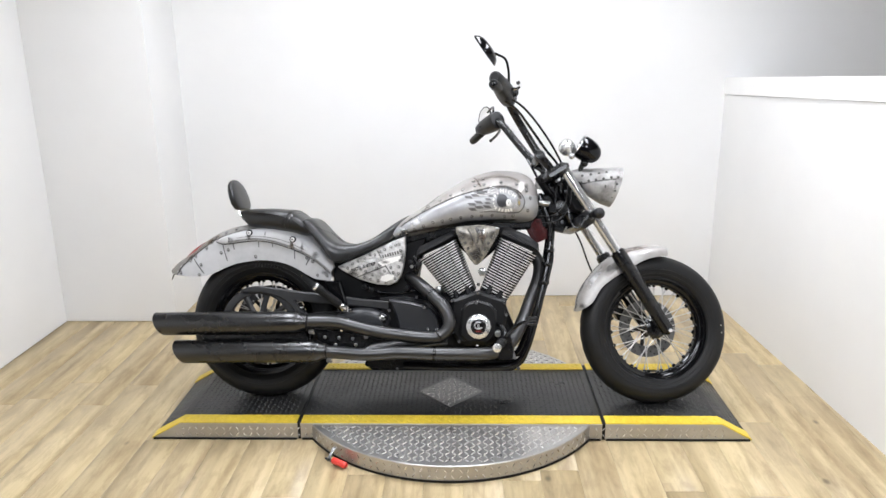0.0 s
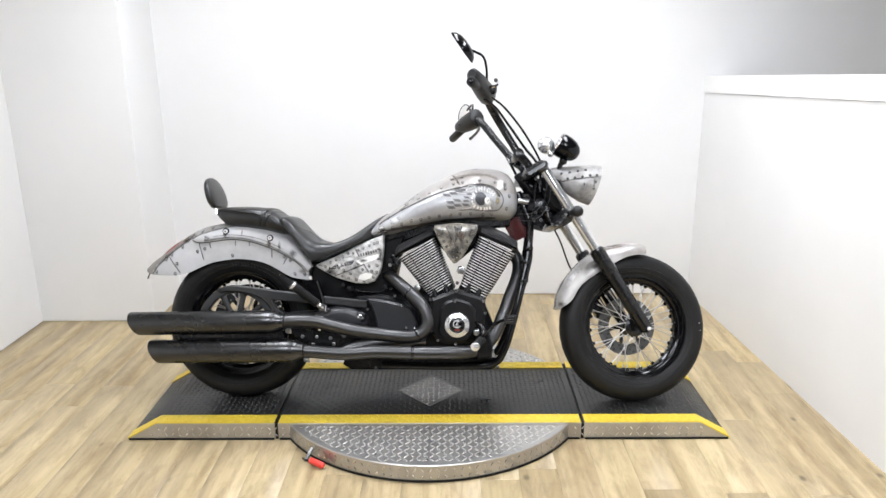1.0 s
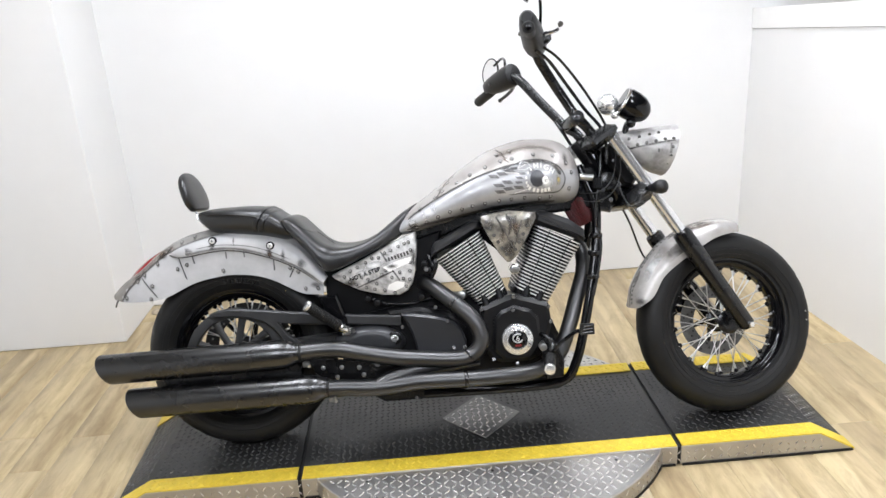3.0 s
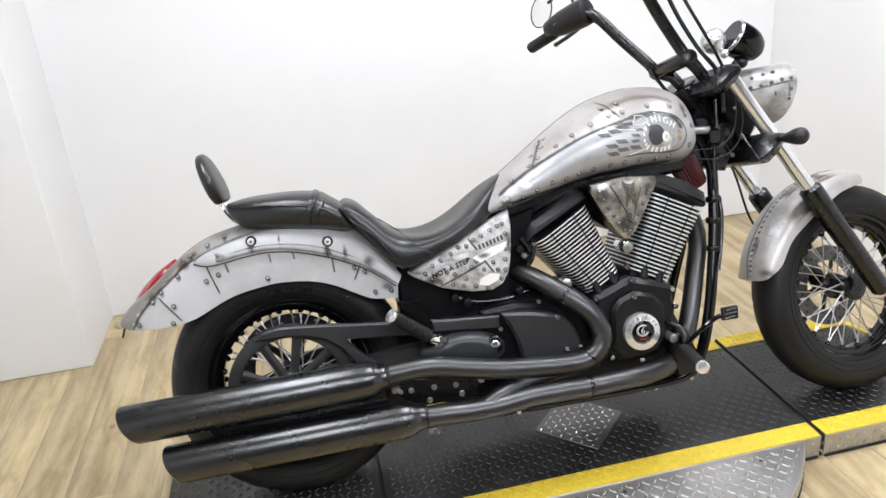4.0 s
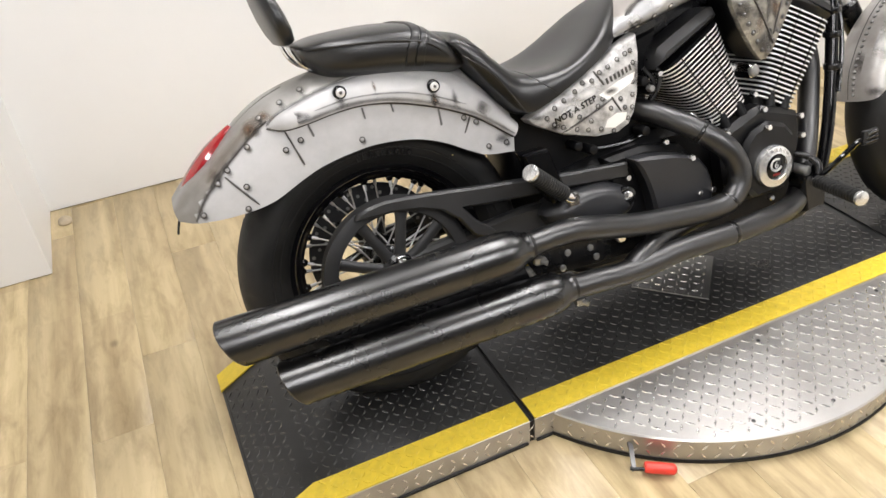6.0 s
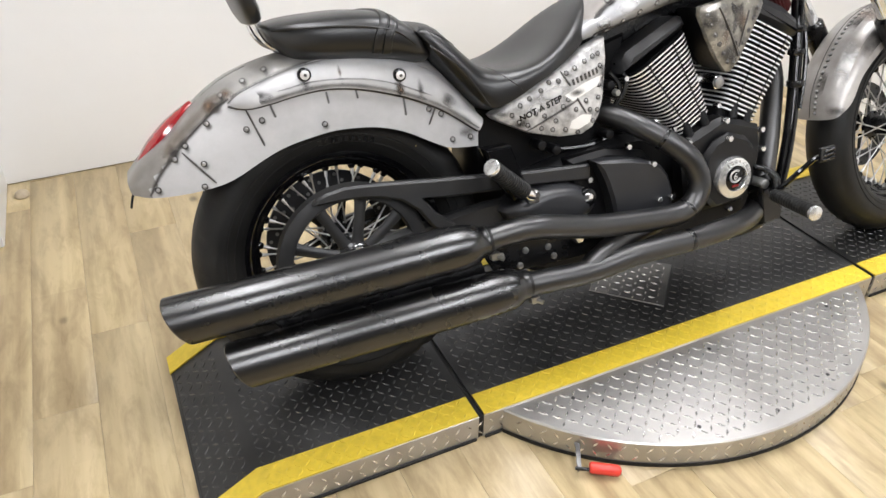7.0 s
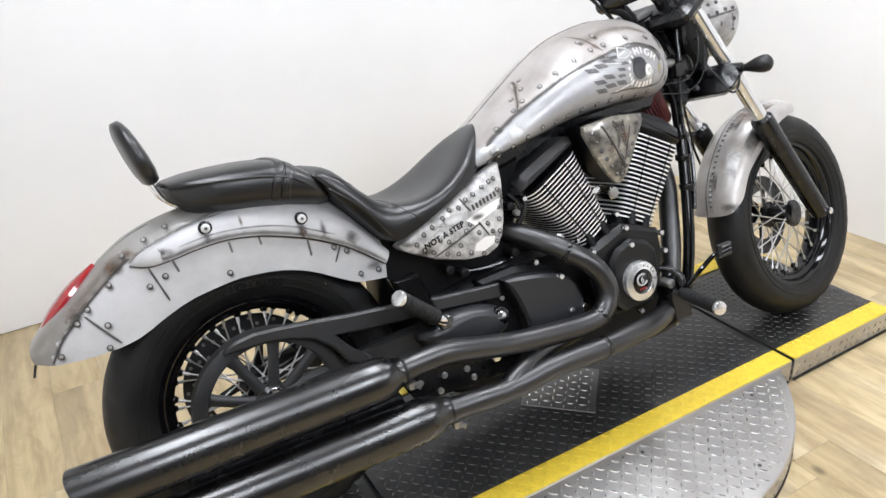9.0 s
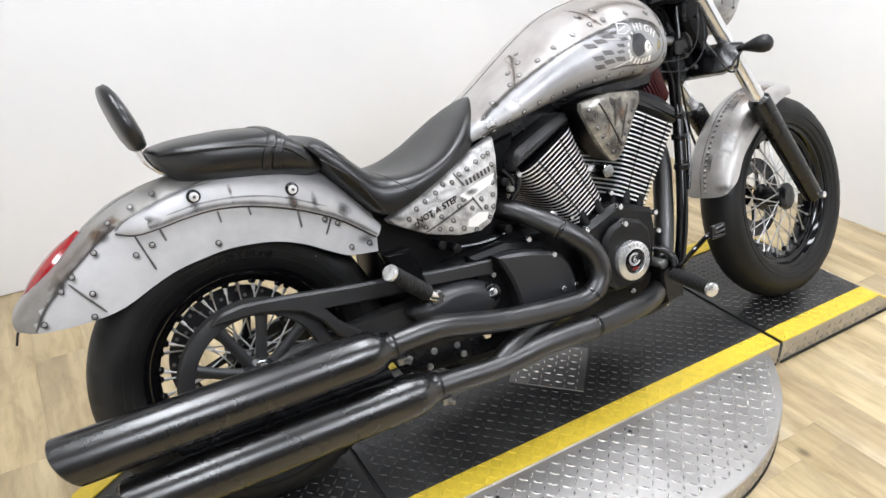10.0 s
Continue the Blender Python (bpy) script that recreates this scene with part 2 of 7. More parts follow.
VEEPAINT = material("brown_camouflage_airbrush", (0.30, 0.28, 0.235), 0.24, 0.2, coat=0.35, var=0.6, scale=24, dark=(0.020, 0.018, 0.020), rvar=0.05)
RIVET = material("painted_rivet", (0.20, 0.195, 0.19), 0.2, 0.5, var=0.4, scale=60)
PANEL_RIVET = material("grey_painted_rivet", (0.36, 0.355, 0.345), 0.3, 0.3, var=0.5, scale=80)
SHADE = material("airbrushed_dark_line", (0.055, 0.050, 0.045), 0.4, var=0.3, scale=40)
REDLENS = material("red_lamp_lens", (0.30, 0.010, 0.014), 0.12, coat=0.6, var=0.2, scale=60)
REDGAUZE = material("red_filter_gauze", (0.075, 0.006, 0.006), 0.6, var=0.5, scale=90, bump=0.6, bscale=300)
REDGRIP = material("red_plastic_grip", (0.66, 0.045, 0.03), 0.35)
DISCM = material("blackened_brake_disc", (0.05, 0.05, 0.052), 0.35, 0.7, var=0.2, scale=30)
ZINC = material("zinc_plated_steel", (0.38, 0.38, 0.37), 0.3, 0.9, var=0.2, scale=40)
STOPPER = material("beige_rubber", (0.46, 0.38, 0.27), 0.5, var=0.2, scale=60)
WHITEP = material("white_paint", (0.82, 0.81, 0.78), 0.3, coat=0.3)
MIRROR = material("mirror_glass", (0.9, 0.9, 0.9), 0.02, 1.0)
LAMPGLASS = material("clear_lamp_lens", (0.85, 0.86, 0.88), 0.06, 0.6)
BALLPAINT = material("slate_airbrush_paint", (0.05, 0.052, 0.06), 0.3, coat=0.3, var=0.4, scale=30)
HAZARD = material("grey_airbrush_bar", (0.16, 0.157, 0.157), 0.35, coat=0.2, var=0.55, scale=70, dark=(0.07, 0.068, 0.068))
SWITCH = material("moulded_black_housing", (0.007, 0.007, 0.0074), 0.42, 0.0, spec=0.45, var=0.3, scale=20, bump=0.3, bscale=240)
OCHRE = material("ochre_airbrush_paint", (0.46, 0.36, 0.13), 0.35, coat=0.3)


def stain_material(name, colour):
    """A soft airbrushed stain: dense in the middle, thin and cloudy at its rim."""
    m = material(name, colour, 0.35)
    n, l = m.node_tree.nodes, m.node_tree.links
    tc = n.new("ShaderNodeTexCoord")
    mp = n.new("ShaderNodeMapping")
    mp.inputs["Location"].default_value, mp.inputs["Scale"].default_value = (-1.0, 0.0, -1.0), (2.0, 0.0, 2.0)
    l.new(tc.outputs["Generated"], mp.inputs["Vector"])
    ln = n.new("ShaderNodeVectorMath")
    ln.operation = "LENGTH"
    l.new(mp.outputs["Vector"], ln.inputs[0])
    no = n.new("ShaderNodeTexNoise")
    no.inputs["Scale"].default_value, no.inputs["Detail"].default_value = 45.0, 4
    l.new(tc.outputs["Object"], no.inputs["Vector"])
    ad = n.new("ShaderNodeMath")
    ad.operation = "MULTIPLY_ADD"
    ad.inputs[1].default_value = 0.9
    l.new(no.outputs["Fac"], ad.inputs[0]), l.new(ln.outputs["Value"], ad.inputs[2])
    mr = n.new("ShaderNodeMapRange")
    mr.interpolation_type = "SMOOTHSTEP"
    mr.inputs["From Min"].default_value, mr.inputs["From Max"].default_value = 0.40, 1.30
    mr.inputs["To Min"].default_value, mr.inputs["To Max"].default_value = 0.72, 0.0
    l.new(ad.outputs["Value"], mr.inputs["Value"])
    l.new(mr.outputs["Result"], n["Principled BSDF"].inputs["Alpha"])
    return m


def ribbon_material(name, colour, strength=0.85):
    """An airbrushed line: dense along its middle, fading to both sides, with a cloudy edge."""
    m = material(name, colour, 0.35)
    n, l = m.node_tree.nodes, m.node_tree.links
    uv = n.new("ShaderNodeUVMap")
    uv.uv_map = "across"
    sep = n.new("ShaderNodeSeparateXYZ")
    l.new(uv.outputs["UV"], sep.inputs["Vector"])
    tc, no = n.new("ShaderNodeTexCoord"), n.new("ShaderNodeTexNoise")
    no.inputs["Scale"].default_value, no.inputs["Detail"].default_value = 40.0, 3
    l.new(tc.outputs["Object"], no.inputs["Vector"])
    ad = n.new("ShaderNodeMath")
    ad.operation = "MULTIPLY_ADD"
    ad.inputs[1].default_value = 0.7
    l.new(no.outputs["Fac"], ad.inputs[0]), l.new(sep.outputs["Y"], ad.inputs[2])
    mr = n.new("ShaderNodeMapRange")
    mr.interpolation_type = "SMOOTHSTEP"
    mr.inputs["From Min"].default_value, mr.inputs["From Max"].default_value = 0.30, 1.25
    mr.inputs["To Min"].default_value, mr.inputs["To Max"].default_value = strength, 0.0
    l.new(ad.outputs["Value"], mr.inputs["Value"])
    l.new(mr.outputs["Result"], n["Principled BSDF"].inputs["Alpha"])
    return m


AIRLINE = ribbon_material("airbrushed_soft_line", (0.06, 0.055, 0.05), 0.8)
AIRLINE_FAINT = ribbon_material("airbrushed_faint_line", (0.08, 0.075, 0.07), 0.6)
AIRLINE_RUST = ribbon_material("airbrushed_soft_rust_line", (0.15, 0.105, 0.07), 0.42)
STAIN = stain_material("soft_dark_airbrush", (0.045, 0.04, 0.036))
SOFT_OCHRE = stain_material("soft_ochre_airbrush", (0.42, 0.34, 0.14))
SOFT_WHITE = stain_material("soft_white_rim_airbrush", (0.8, 0.8, 0.78))
STAIN_RUST = stain_material("soft_rust_airbrush", (0.17, 0.105, 0.065))
PALE_PATCH = stain_material("soft_white_airbrush_and_highlight", (0.78, 0.78, 0.77))
GLOW = bpy.data.materials.new("lamp_diffuser")
GLOW.use_nodes = True
GLOW.node_tree.nodes["Principled BSDF"].inputs["Emission Color"].default_value = (1.0, 0.97, 0.93, 1)
GLOW.node_tree.nodes["Principled BSDF"].inputs["Emission Strength"].default_value = 11.0


# ---------------------------------------------------------------- mesh building
def spline(pts, n):
    """n points on a smooth curve through pts (evenly by parameter)."""
    p = [np.array(q, float) for q in pts]
    p = [2 * p[0] - p[1]] + p + [2 * p[-1] - p[-2]]
    out = []
    for i in range(n):
        s = i / (n - 1) * (len(p) - 3)
        k = min(int(s), len(p) - 4)
        u = s - k
        a, b, c, d = p[k:k + 4]
        out.append(0.5 * (2 * b + (c - a) * u + (2 * a - 5 * b + 4 * c - d) * u * u + (3 * b - a - 3 * c + d) * u ** 3))
    return out


class Geo:
    """Collects vertices and faces of one mesh."""

    def __init__(self):
        self.v, self.f = [], []

    def add(self, vs, fs):
        k = len(self.v)
        self.v += [tuple(map(float, q)) for q in vs]
        self.f += [tuple(k + i for i in q) for q in fs]
        return self

    def loft(self, rings, caps=True, closed=True):
        n = len(rings[0])
        vs = [q for r in rings for q in r]
        fs = []
        for i in range(len(rings) - 1):
            for j in range(n if closed else n - 1):
                k = (j + 1) % n
                fs.append((i * n + j, i * n + k, (i + 1) * n + k, (i + 1) * n + j))
        if caps:
            fs.append(tuple(reversed(range(n))))
            fs.append(tuple(range((len(rings) - 1) * n, len(rings) * n)))
        return self.add(vs, fs)

    def tube(self, pts, r, n=12, caps=True, flat=1.0):
        pts = [np.array(q, float) for q in pts]
        rr = r if isinstance(r, (list, tuple)) else [r] * len(pts)
        rings, up = [], None
        for i, q in enumerate(pts):
            d = pts[min(i + 1, len(pts) - 1)] - pts[max(i - 1, 0)]
            d = d / (np.linalg.norm(d) + 1e-12)
            if up is None:
                up = np.array([0, 1.0, 0]) if abs(d[1]) < 0.9 else np.array([1.0, 0, 0])
            up = up - d * (up @ d)
            up = up / np.linalg.norm(up)
            side = np.cross(d, up)
            rings.append([q + rr[i] * (math.cos(a) * up * flat + math.sin(a) * side) for a in np.linspace(0, 2 * math.pi, n, endpoint=False)])
        return self.loft(rings, caps)

    def cyl(self, a, b, r, r2=None, n=16, bev=0.0):
        a, b = np.array(a, float), np.array(b, float)
        r2 = r if r2 is None else r2
        d = (b - a) / np.linalg.norm(b - a)
        if bev:
            return self.tube([a, a + d * bev * 0.3, a + d * bev, b - d * bev, b - d * bev * 0.3, b], [r - bev, r - bev * 0.3, r, r2, r2 - bev * 0.3, r2 - bev], n)
        return self.tube([a, b], [r, r2], n)

    def revolve(self, prof, centre, axis="y", n=48, closed=False):
        """prof: (radius, way along the axis)."""
        rings = []
        for rad, s in prof:
            ring = []
            for a in np.linspace(0, 2 * math.pi, n, endpoint=False):
                c, sn = rad * math.cos(a), rad * math.sin(a)
                ring.append({"y": (centre[0] + c, centre[1] + s, centre[2] + sn), "z": (centre[0] + c, centre[1] + sn, centre[2] + s), "x": (centre[0] + s, centre[1] + c, centre[2] + sn)}[axis])
            rings.append(ring)
        if closed:
            rings.append(rings[0])
        return self.loft(rings, caps=not closed)

    def slab(self, poly, v0, v1, bev=0.004, axis="y"):
        """A polygon in x and z, from v0 to v1 in y, with chamfered rims."""
        p = np.array(poly, float)
        n = len(p)
        nxt, prv = np.roll(p, -1, 0), np.roll(p, 1, 0)
        area = 0.5 * np.sum(p[:, 0] * nxt[:, 1] - nxt[:, 0] * p[:, 1])
        e1, e2 = p - prv, nxt - p
        e1 /= np.linalg.norm(e1, axis=1)[:, None] + 1e-9
        e2 /= np.linalg.norm(e2, axis=1)[:, None] + 1e-9
        nm = np.stack([-(e1 + e2)[:, 1], (e1 + e2)[:, 0]], 1) * (1 if area > 0 else -1)
        nm /= np.linalg.norm(nm, axis=1)[:, None] + 1e-9
        inner = p + nm * bev
        lo, hi = min(v0, v1), max(v0, v1)
        bb = min(bev, (hi - lo) * 0.45)
        rings = [[(x, s, z) for x, z in q] for q, s in ((inner, lo), (p, lo + bb), (p, hi - bb), (inner, hi))]
        return self.loft(rings)

    def box(self, c, size, bev=0.004, m=None):
        sx, sy, sz = (s / 2 for s in size)
        b = min(bev, sx * 0.9, sy * 0.9, sz * 0.9)
        rings = []
        for z, k in ((-sz, b), (-sz + b, 0), (sz - b, 0), (sz, b)):
            x, y, q = sx - k, sy - k, b * 0.6
            rings.append([(-x + q, -y, z), (x - q, -y, z), (x, -y + q, z), (x, y - q, z), (x - q, y, z), (-x + q, y, z), (-x, y - q, z), (-x, -y + q, z)])
        g = Geo().loft(rings)
        m = m or Matrix()
        return self.add([tuple(Vector(c) + m.to_3x3() @ Vector(q)) for q in g.v], g.f)

    def dome(self, p, nrm, r, h, n=8):
        p, d = np.array(p, float), np.array(nrm, float)
        d /= np.linalg.norm(d)
        return self.tube([p - d * h * 0.3, p + d * h * 0.25, p + d * h * 0.75, p + d * h], [r, r, r * 0.72, r * 0.3], n)

    def ball(self, c, r, n=12):
        prof = [(max(1e-4, r * math.sin(a)), -r * math.cos(a)) for a in np.linspace(0.05, math.pi - 0.05, n // 2 + 2)]
        return self.revolve(prof, c, "z", n)

    def map(self, fn):
        self.v = [tuple(fn(np.array(q))) for q in self.v]
        return self

    def plus(self, other):
        return self.add(other.v, other.f)

    def mesh(self, name, mat, sharp=38):
        me = bpy.data.meshes.new(name)
        me.from_pydata(self.v, [], self.f)
        bm = bmesh.new()
        bm.from_mesh(me)
        bmesh.ops.recalc_face_normals(bm, faces=bm.faces)
        bm.to_mesh(me)
        bm.free()
        me.materials.append(mat)
        me.polygons.foreach_set("use_smooth", [True] * len(me.polygons))
        me.set_sharp_from_angle(angle=radians(sharp))
        return me


def part(name, geo, mat, parent, label="", sharp=38):
    ob = new(name, geo.mesh(name, mat, sharp))
    ob.parent = parent
    if label:
        tagged(ob, label)
    return ob


def thing(name, geo, mat, label, category, group="", kind="", sharp=38):
    return tagged(new(name, geo.mesh(name, mat, sharp)), label, category, group, kind)


def lettering(text, size):
    """The outline faces of a text, as vertices in x and y and faces, centred."""
    cu = bpy.data.curves.new("lettering", "FONT")
    cu.body, cu.size, cu.align_x, cu.align_y, cu.resolution_u = text, size, "CENTER", "CENTER", 3
    ob = new("lettering", cu)
    me = ob.evaluated_get(bpy.context.evaluated_depsgraph_get()).to_mesh()
    vs = [tuple(v.co) for v in me.vertices]
    fs = [tuple(q.vertices) for q in me.polygons]
    bpy.data.objects.remove(ob)
    bpy.data.curves.remove(cu)
    return vs, fs


# ---------------------------------------------------------------- the room
X0, X1, Y1, YB, PIER_Y, PIER_X = -1.43, 2.335, 1.43, -4.6, 1.0, -0.79
XE = 4.3


def prism(poly, xa, xb):
    """A polygon in y and z, drawn out along x; the partition stands slightly askew to the room."""
    return Geo().loft([[(x + 0.062 * (1.35 - y), y, z) for y, z in poly] for x in (xa, xb)])


GROOVE = lambda y: 1.20 + 0.055 * (1.6 - y)
thing("wall_north", Geo().box(((PIER_X + XE) / 2 - 0.25, Y1 + 0.06, CEILING / 2), (XE - PIER_X + 0.5, 0.12, CEILING), 0.002), WALL, "plain white painted back wall", "wall", kind="structure")
thing("wall_pier", Geo().box(((X0 + PIER_X) / 2, PIER_Y + 0.22, CEILING / 2), (PIER_X - X0, 0.43, CEILING), 0.003), WALL, "white boxed-out wall section beside the back wall", "wall", kind="structure")
thing("wall_west", Geo().box((X0 - 0.06, (YB + Y1) / 2, CEILING / 2), (0.12, Y1 - YB, CEILING), 0.002), WALL, "plain white painted side wall", "wall", kind="structure")
thing("wall_east", prism([(Y1 - 0.002, -0.02), (YB, -0.02), (YB, GROOVE(YB) - 0.0025), (Y1 - 0.002, GROOVE(Y1) - 0.0025)], X1, X1 + 0.12), WALL, "white half-height partition wall", "wall", kind="structure")
thing("trim_partition", prism([(Y1 - 0.004, GROOVE(Y1)), (YB, GROOVE(YB)), (YB, GROOVE(YB) + 0.095), (Y1 - 0.004, GROOVE(Y1) + 0.095)], X1 - 0.007, X1 + 0.13), TRIM, "white painted board capping the half-height partition", "trim", kind="structure")
thing("wall_east_far", Geo().box((XE + 0.06, (YB + Y1) / 2, CEILING / 2), (0.12, Y1 - YB, CEILING), 0.002), WALL_UP, "greyish beige wall beyond the partition", "wall", kind="structure")
# unseen wall added behind the viewer; its dark tone keeps black parts dark
thing("unseen_wall_south", Geo().box(((X0 + XE) / 2, YB - 0.06, CEILING / 2), (XE - X0 + 0.24, 0.12, CEILING), 0.002), WALL_BACK, "assumed wall behind the viewer, unseen, dark grey to dim reflections", "wall", kind="structure")
# ceiling is never in view; its grey is chosen to cut bounce light
thing("ceiling", Geo().box(((X0 + XE) / 2, (YB + Y1) / 2, CEILING + 0.05), (XE - X0 + 0.3, Y1 - YB + 0.3, 0.1), 0.002), CEIL_GREY, "assumed flat ceiling, unseen, grey to dim reflections", "ceiling", kind="structure")
for lx, ly in LAMPS:
    fit_ = tagged(new("ceiling_light"), "assumed flat white rectangular ceiling light, out of view, switched on", "ceiling light", "ceiling lights")
    fit_.matrix_world = pose(lx, ly, CEILING)
    part("frame", Geo().box((0, 0, -0.015), (0.38, 1.28, 0.03), 0.004), TRIM, fit_)
    part("diffuser", Geo().box((0, 0, -0.034), (0.3, 1.2, 0.008), 0.002), GLOW, fit_)

floor_ob = thing("floor", Geo().box(((X0 + XE) / 2, (YB + Y1) / 2, -0.03), (XE - X0 + 0.2, Y1 - YB + 0.2, 0.05), 0.001), GAPM, "pale oak laminate plank floor with a worn satin finish", "floor", kind="structure")

# ---------------------------------------------------------------- the turntable ramp
DX0, DX1, SL, SR, DY, DZ = -0.41, 1.975, 0.187, 1.396, 0.278, 0.072
ramp = tagged(new("motorcycle_turntable"), "black diamond-plate motorcycle turntable with yellow edges and aluminium sides", "turntable")


def deck(xa, xb, slope_a, slope_b):
    """One deck section: top outline along x, with sloping ends where it runs out to the floor."""
    g = Geo()
    prof = [(xa, 0.004), (xb, 0.004)]
    prof += [(xb - 0.12, DZ)] if slope_b else [(xb, DZ)]
    prof += [(xa + 0.12, DZ)] if slope_a else [(xa, DZ)]
    return g.slab(prof, -DY + 0.004, DY - 0.004, 0.001), prof


def side_plate(prof, y):
    top = [(x, z - 0.001) for x, z in prof]
    return Geo().slab(top, y - 0.002, y + 0.002, 0.0008)


def strip(xa, xb, slope_a, slope_b, side):
    """Yellow border along one long side, bending down over the sloping end."""
    w0, w1 = (-DY, -DY + 0.062) if side < 0 else (DY - 0.062, DY)
    line = []
    if slope_a:
        line += [(xa - 0.002, 0.006), (xa + 0.119, DZ + 0.0015)]
    else:
        line += [(xa + 0.002, DZ + 0.0015)]
    if slope_b:
        line += [(xb - 0.119, DZ + 0.0015), (xb + 0.002, 0.006)]
    else:
        line += [(xb - 0.002, DZ + 0.0015)]
    g = Geo()
    rings = [[(x, w0, z - 0.004), (x, w1, z - 0.004), (x, w1, z + 0.0012), (x, w0, z + 0.0012)] for x, z in line]
    return g.loft(rings)


for xa, xb, sa, sb, nm in ((DX0, SL - 0.006, True, False, "ramp_section"), (SL + 0.006, SR - 0.006, False, False, "centre_section"), (SR + 0.006, DX1, False, True, "ramp_section")):
    g, prof = deck(xa, xb, sa, sb)
    sec = part(nm, g, DECK, ramp)
    for sd in (-1, 1):
        part("side_plate", side_plate(prof, sd * DY), ALU, sec, "bare aluminium tread side plate")
        part("border", strip(xa, xb, sa, sb, sd), YELLOW, sec, "worn yellow painted border")
    part("rubber_foot", Geo().box(((xa + xb) / 2, 0, 0.004), (xb - xa - 0.01, 2 * DY + 0.012, 0.008), 0.001), RUBBER, sec)
for xs in (SL, SR):
    part("joint", Geo().box((xs, 0, DZ / 2 - 0.002), (0.014, 2 * DY - 0.004, DZ - 0.006), 0.001), RUBBER, ramp, "dark gap between the deck sections")
CX, CY, CR, CZ = 0.79, 0.08, 0.657, 0.068
for sd in (-1, 1):
    cy = CY if sd < 0 else -CY
    half = math.sqrt(CR ** 2 - (DY + CY) ** 2)
    a0 = math.asin(half / CR)
    arc = [(CX + CR * math.sin(a), cy + sd * CR * math.cos(a)) for a in np.linspace(-a0, a0, 49)]
    g = Geo().loft([[(x, y, 0.006) for x, y in arc], [(x, y, CZ - 0.003) for x, y in arc], [(CX + (x - CX) * 0.995, cy + (y - cy) * 0.995, CZ) for x, y in arc]])
    part("half_disc", g, ALU, ramp, "bare aluminium tread-plate half disc")
    arc2 = [(CX + (CR + 0.003) * math.sin(a), cy + sd * (CR + 0.003) * math.cos(a)) for a in np.linspace(-a0, a0, 49)]
    part("edge_seal", Geo().loft([[(x, y, 0.001) for x, y in arc2], [(x, y, 0.009) for x, y in arc2]]), RUBBER, ramp, "black rubber seal under the disc edge")
part("inset_plate", Geo().add([(0.79 - 0.138, -0.004, DZ), (0.79, -0.143, DZ), (0.79 + 0.138, -0.004, DZ), (0.79, 0.135, DZ)] + [(0.79 - 0.136, -0.004, DZ + 0.003), (0.79, -0.141, DZ + 0.003), (0.79 + 0.136, -0.004, DZ + 0.003), (0.79, 0.133, DZ + 0.003)], [(0, 1, 5, 4), (1, 2, 6, 5), (2, 3, 7, 6), (3, 0, 4, 7), (4, 5, 6, 7)]), ALU_DULL, ramp, "bare aluminium diamond-shaped inset plate")


def treads(inside, x0, x1, y0, y1, z, pitch=0.030, length=0.012, width=0.0032, h=0.0016):
    """Raised lozenges in alternating directions, as on tread plate."""
    g = Geo()
    nx, ny = int((x1 - x0) / pitch), int((y1 - y0) / pitch)
    for i in range(nx + 1):
        for j in range(ny + 1):
            cx, cy_ = x0 + i * pitch, y0 + j * pitch
            if not inside(cx, cy_):
                continue
            a = math.radians(45 if (i + j) % 2 else -45)
            c, s = math.cos(a), math.sin(a)
            zf = z if callable(z) else (lambda x: z)
            pts = [(-length, 0), (0, -width), (length, 0), (0, width)]
            base = [(cx + c * u - s * w, cy_ + s * u + c * w, zf(cx + c * u - s * w)) for u, w in pts]
            top = [(cx + c * u * 0.7 - s * w * 0.5, cy_ + s * u * 0.7 + c * w * 0.5, zf(cx + c * u * 0.7 - s * w * 0.5) + h) for u, w in pts]
            g.add(base + top, [(0, 1, 5, 4), (1, 2, 6, 5), (2, 3, 7, 6), (3, 0, 4, 7), (4, 5, 6, 7)])
    return g


in_plate = lambda x, y: abs(x - 0.79) / 0.128 + abs(y + 0.004) / 0.129 < 1
out_plate = lambda x, y: abs(x - 0.79) / 0.15 + abs(y + 0.004) / 0.15 > 1 and abs(x - SL) > 0.018 and abs(x - SR) > 0.018
tagged(part("tread_pattern", treads(out_plate, DX0 + 0.135, DX1 - 0.13, -0.205, 0.205, DZ + 0.0001, 0.0205, 0.0085, 0.0026), DECK_TREAD, ramp), kind="stuff")
tagged(part("tread_pattern", treads(in_plate, 0.79 - 0.12, 0.79 + 0.12, -0.122, 0.12, DZ + 0.003, 0.0225, 0.0095, 0.0026), ALU_TREAD, ramp), kind="stuff")
for sd in (-1, 1):
    ins = lambda x, y: math.hypot(x - CX, y - sd * -CY) < CR - 0.016 and abs(y) > DY + 0.002
    ya, yb = (-0.585, -DY - 0.004) if sd < 0 else (DY + 0.004, 0.585)
    tagged(part("tread_pattern", treads(ins, 0.15, 1.43, ya, yb, CZ, 0.0235, 0.0125, 0.0036, 0.0021), ALU_TREAD, ramp), kind="stuff")
every = lambda x, y: abs(x - SL) > 0.018 and abs(x - SR) > 0.018
slope_a = lambda x: 0.004 + (x - DX0) / 0.12 * (DZ - 0.004)
slope_b = lambda x: 0.004 + (DX1 - x) / 0.12 * (DZ - 0.004)
tagged(part("tread_pattern", treads(every, DX0 + 0.015, DX0 + 0.110, -0.205, 0.205, slope_a, 0.0205, 0.0085, 0.0026), DECK_TREAD, ramp), kind="stuff")
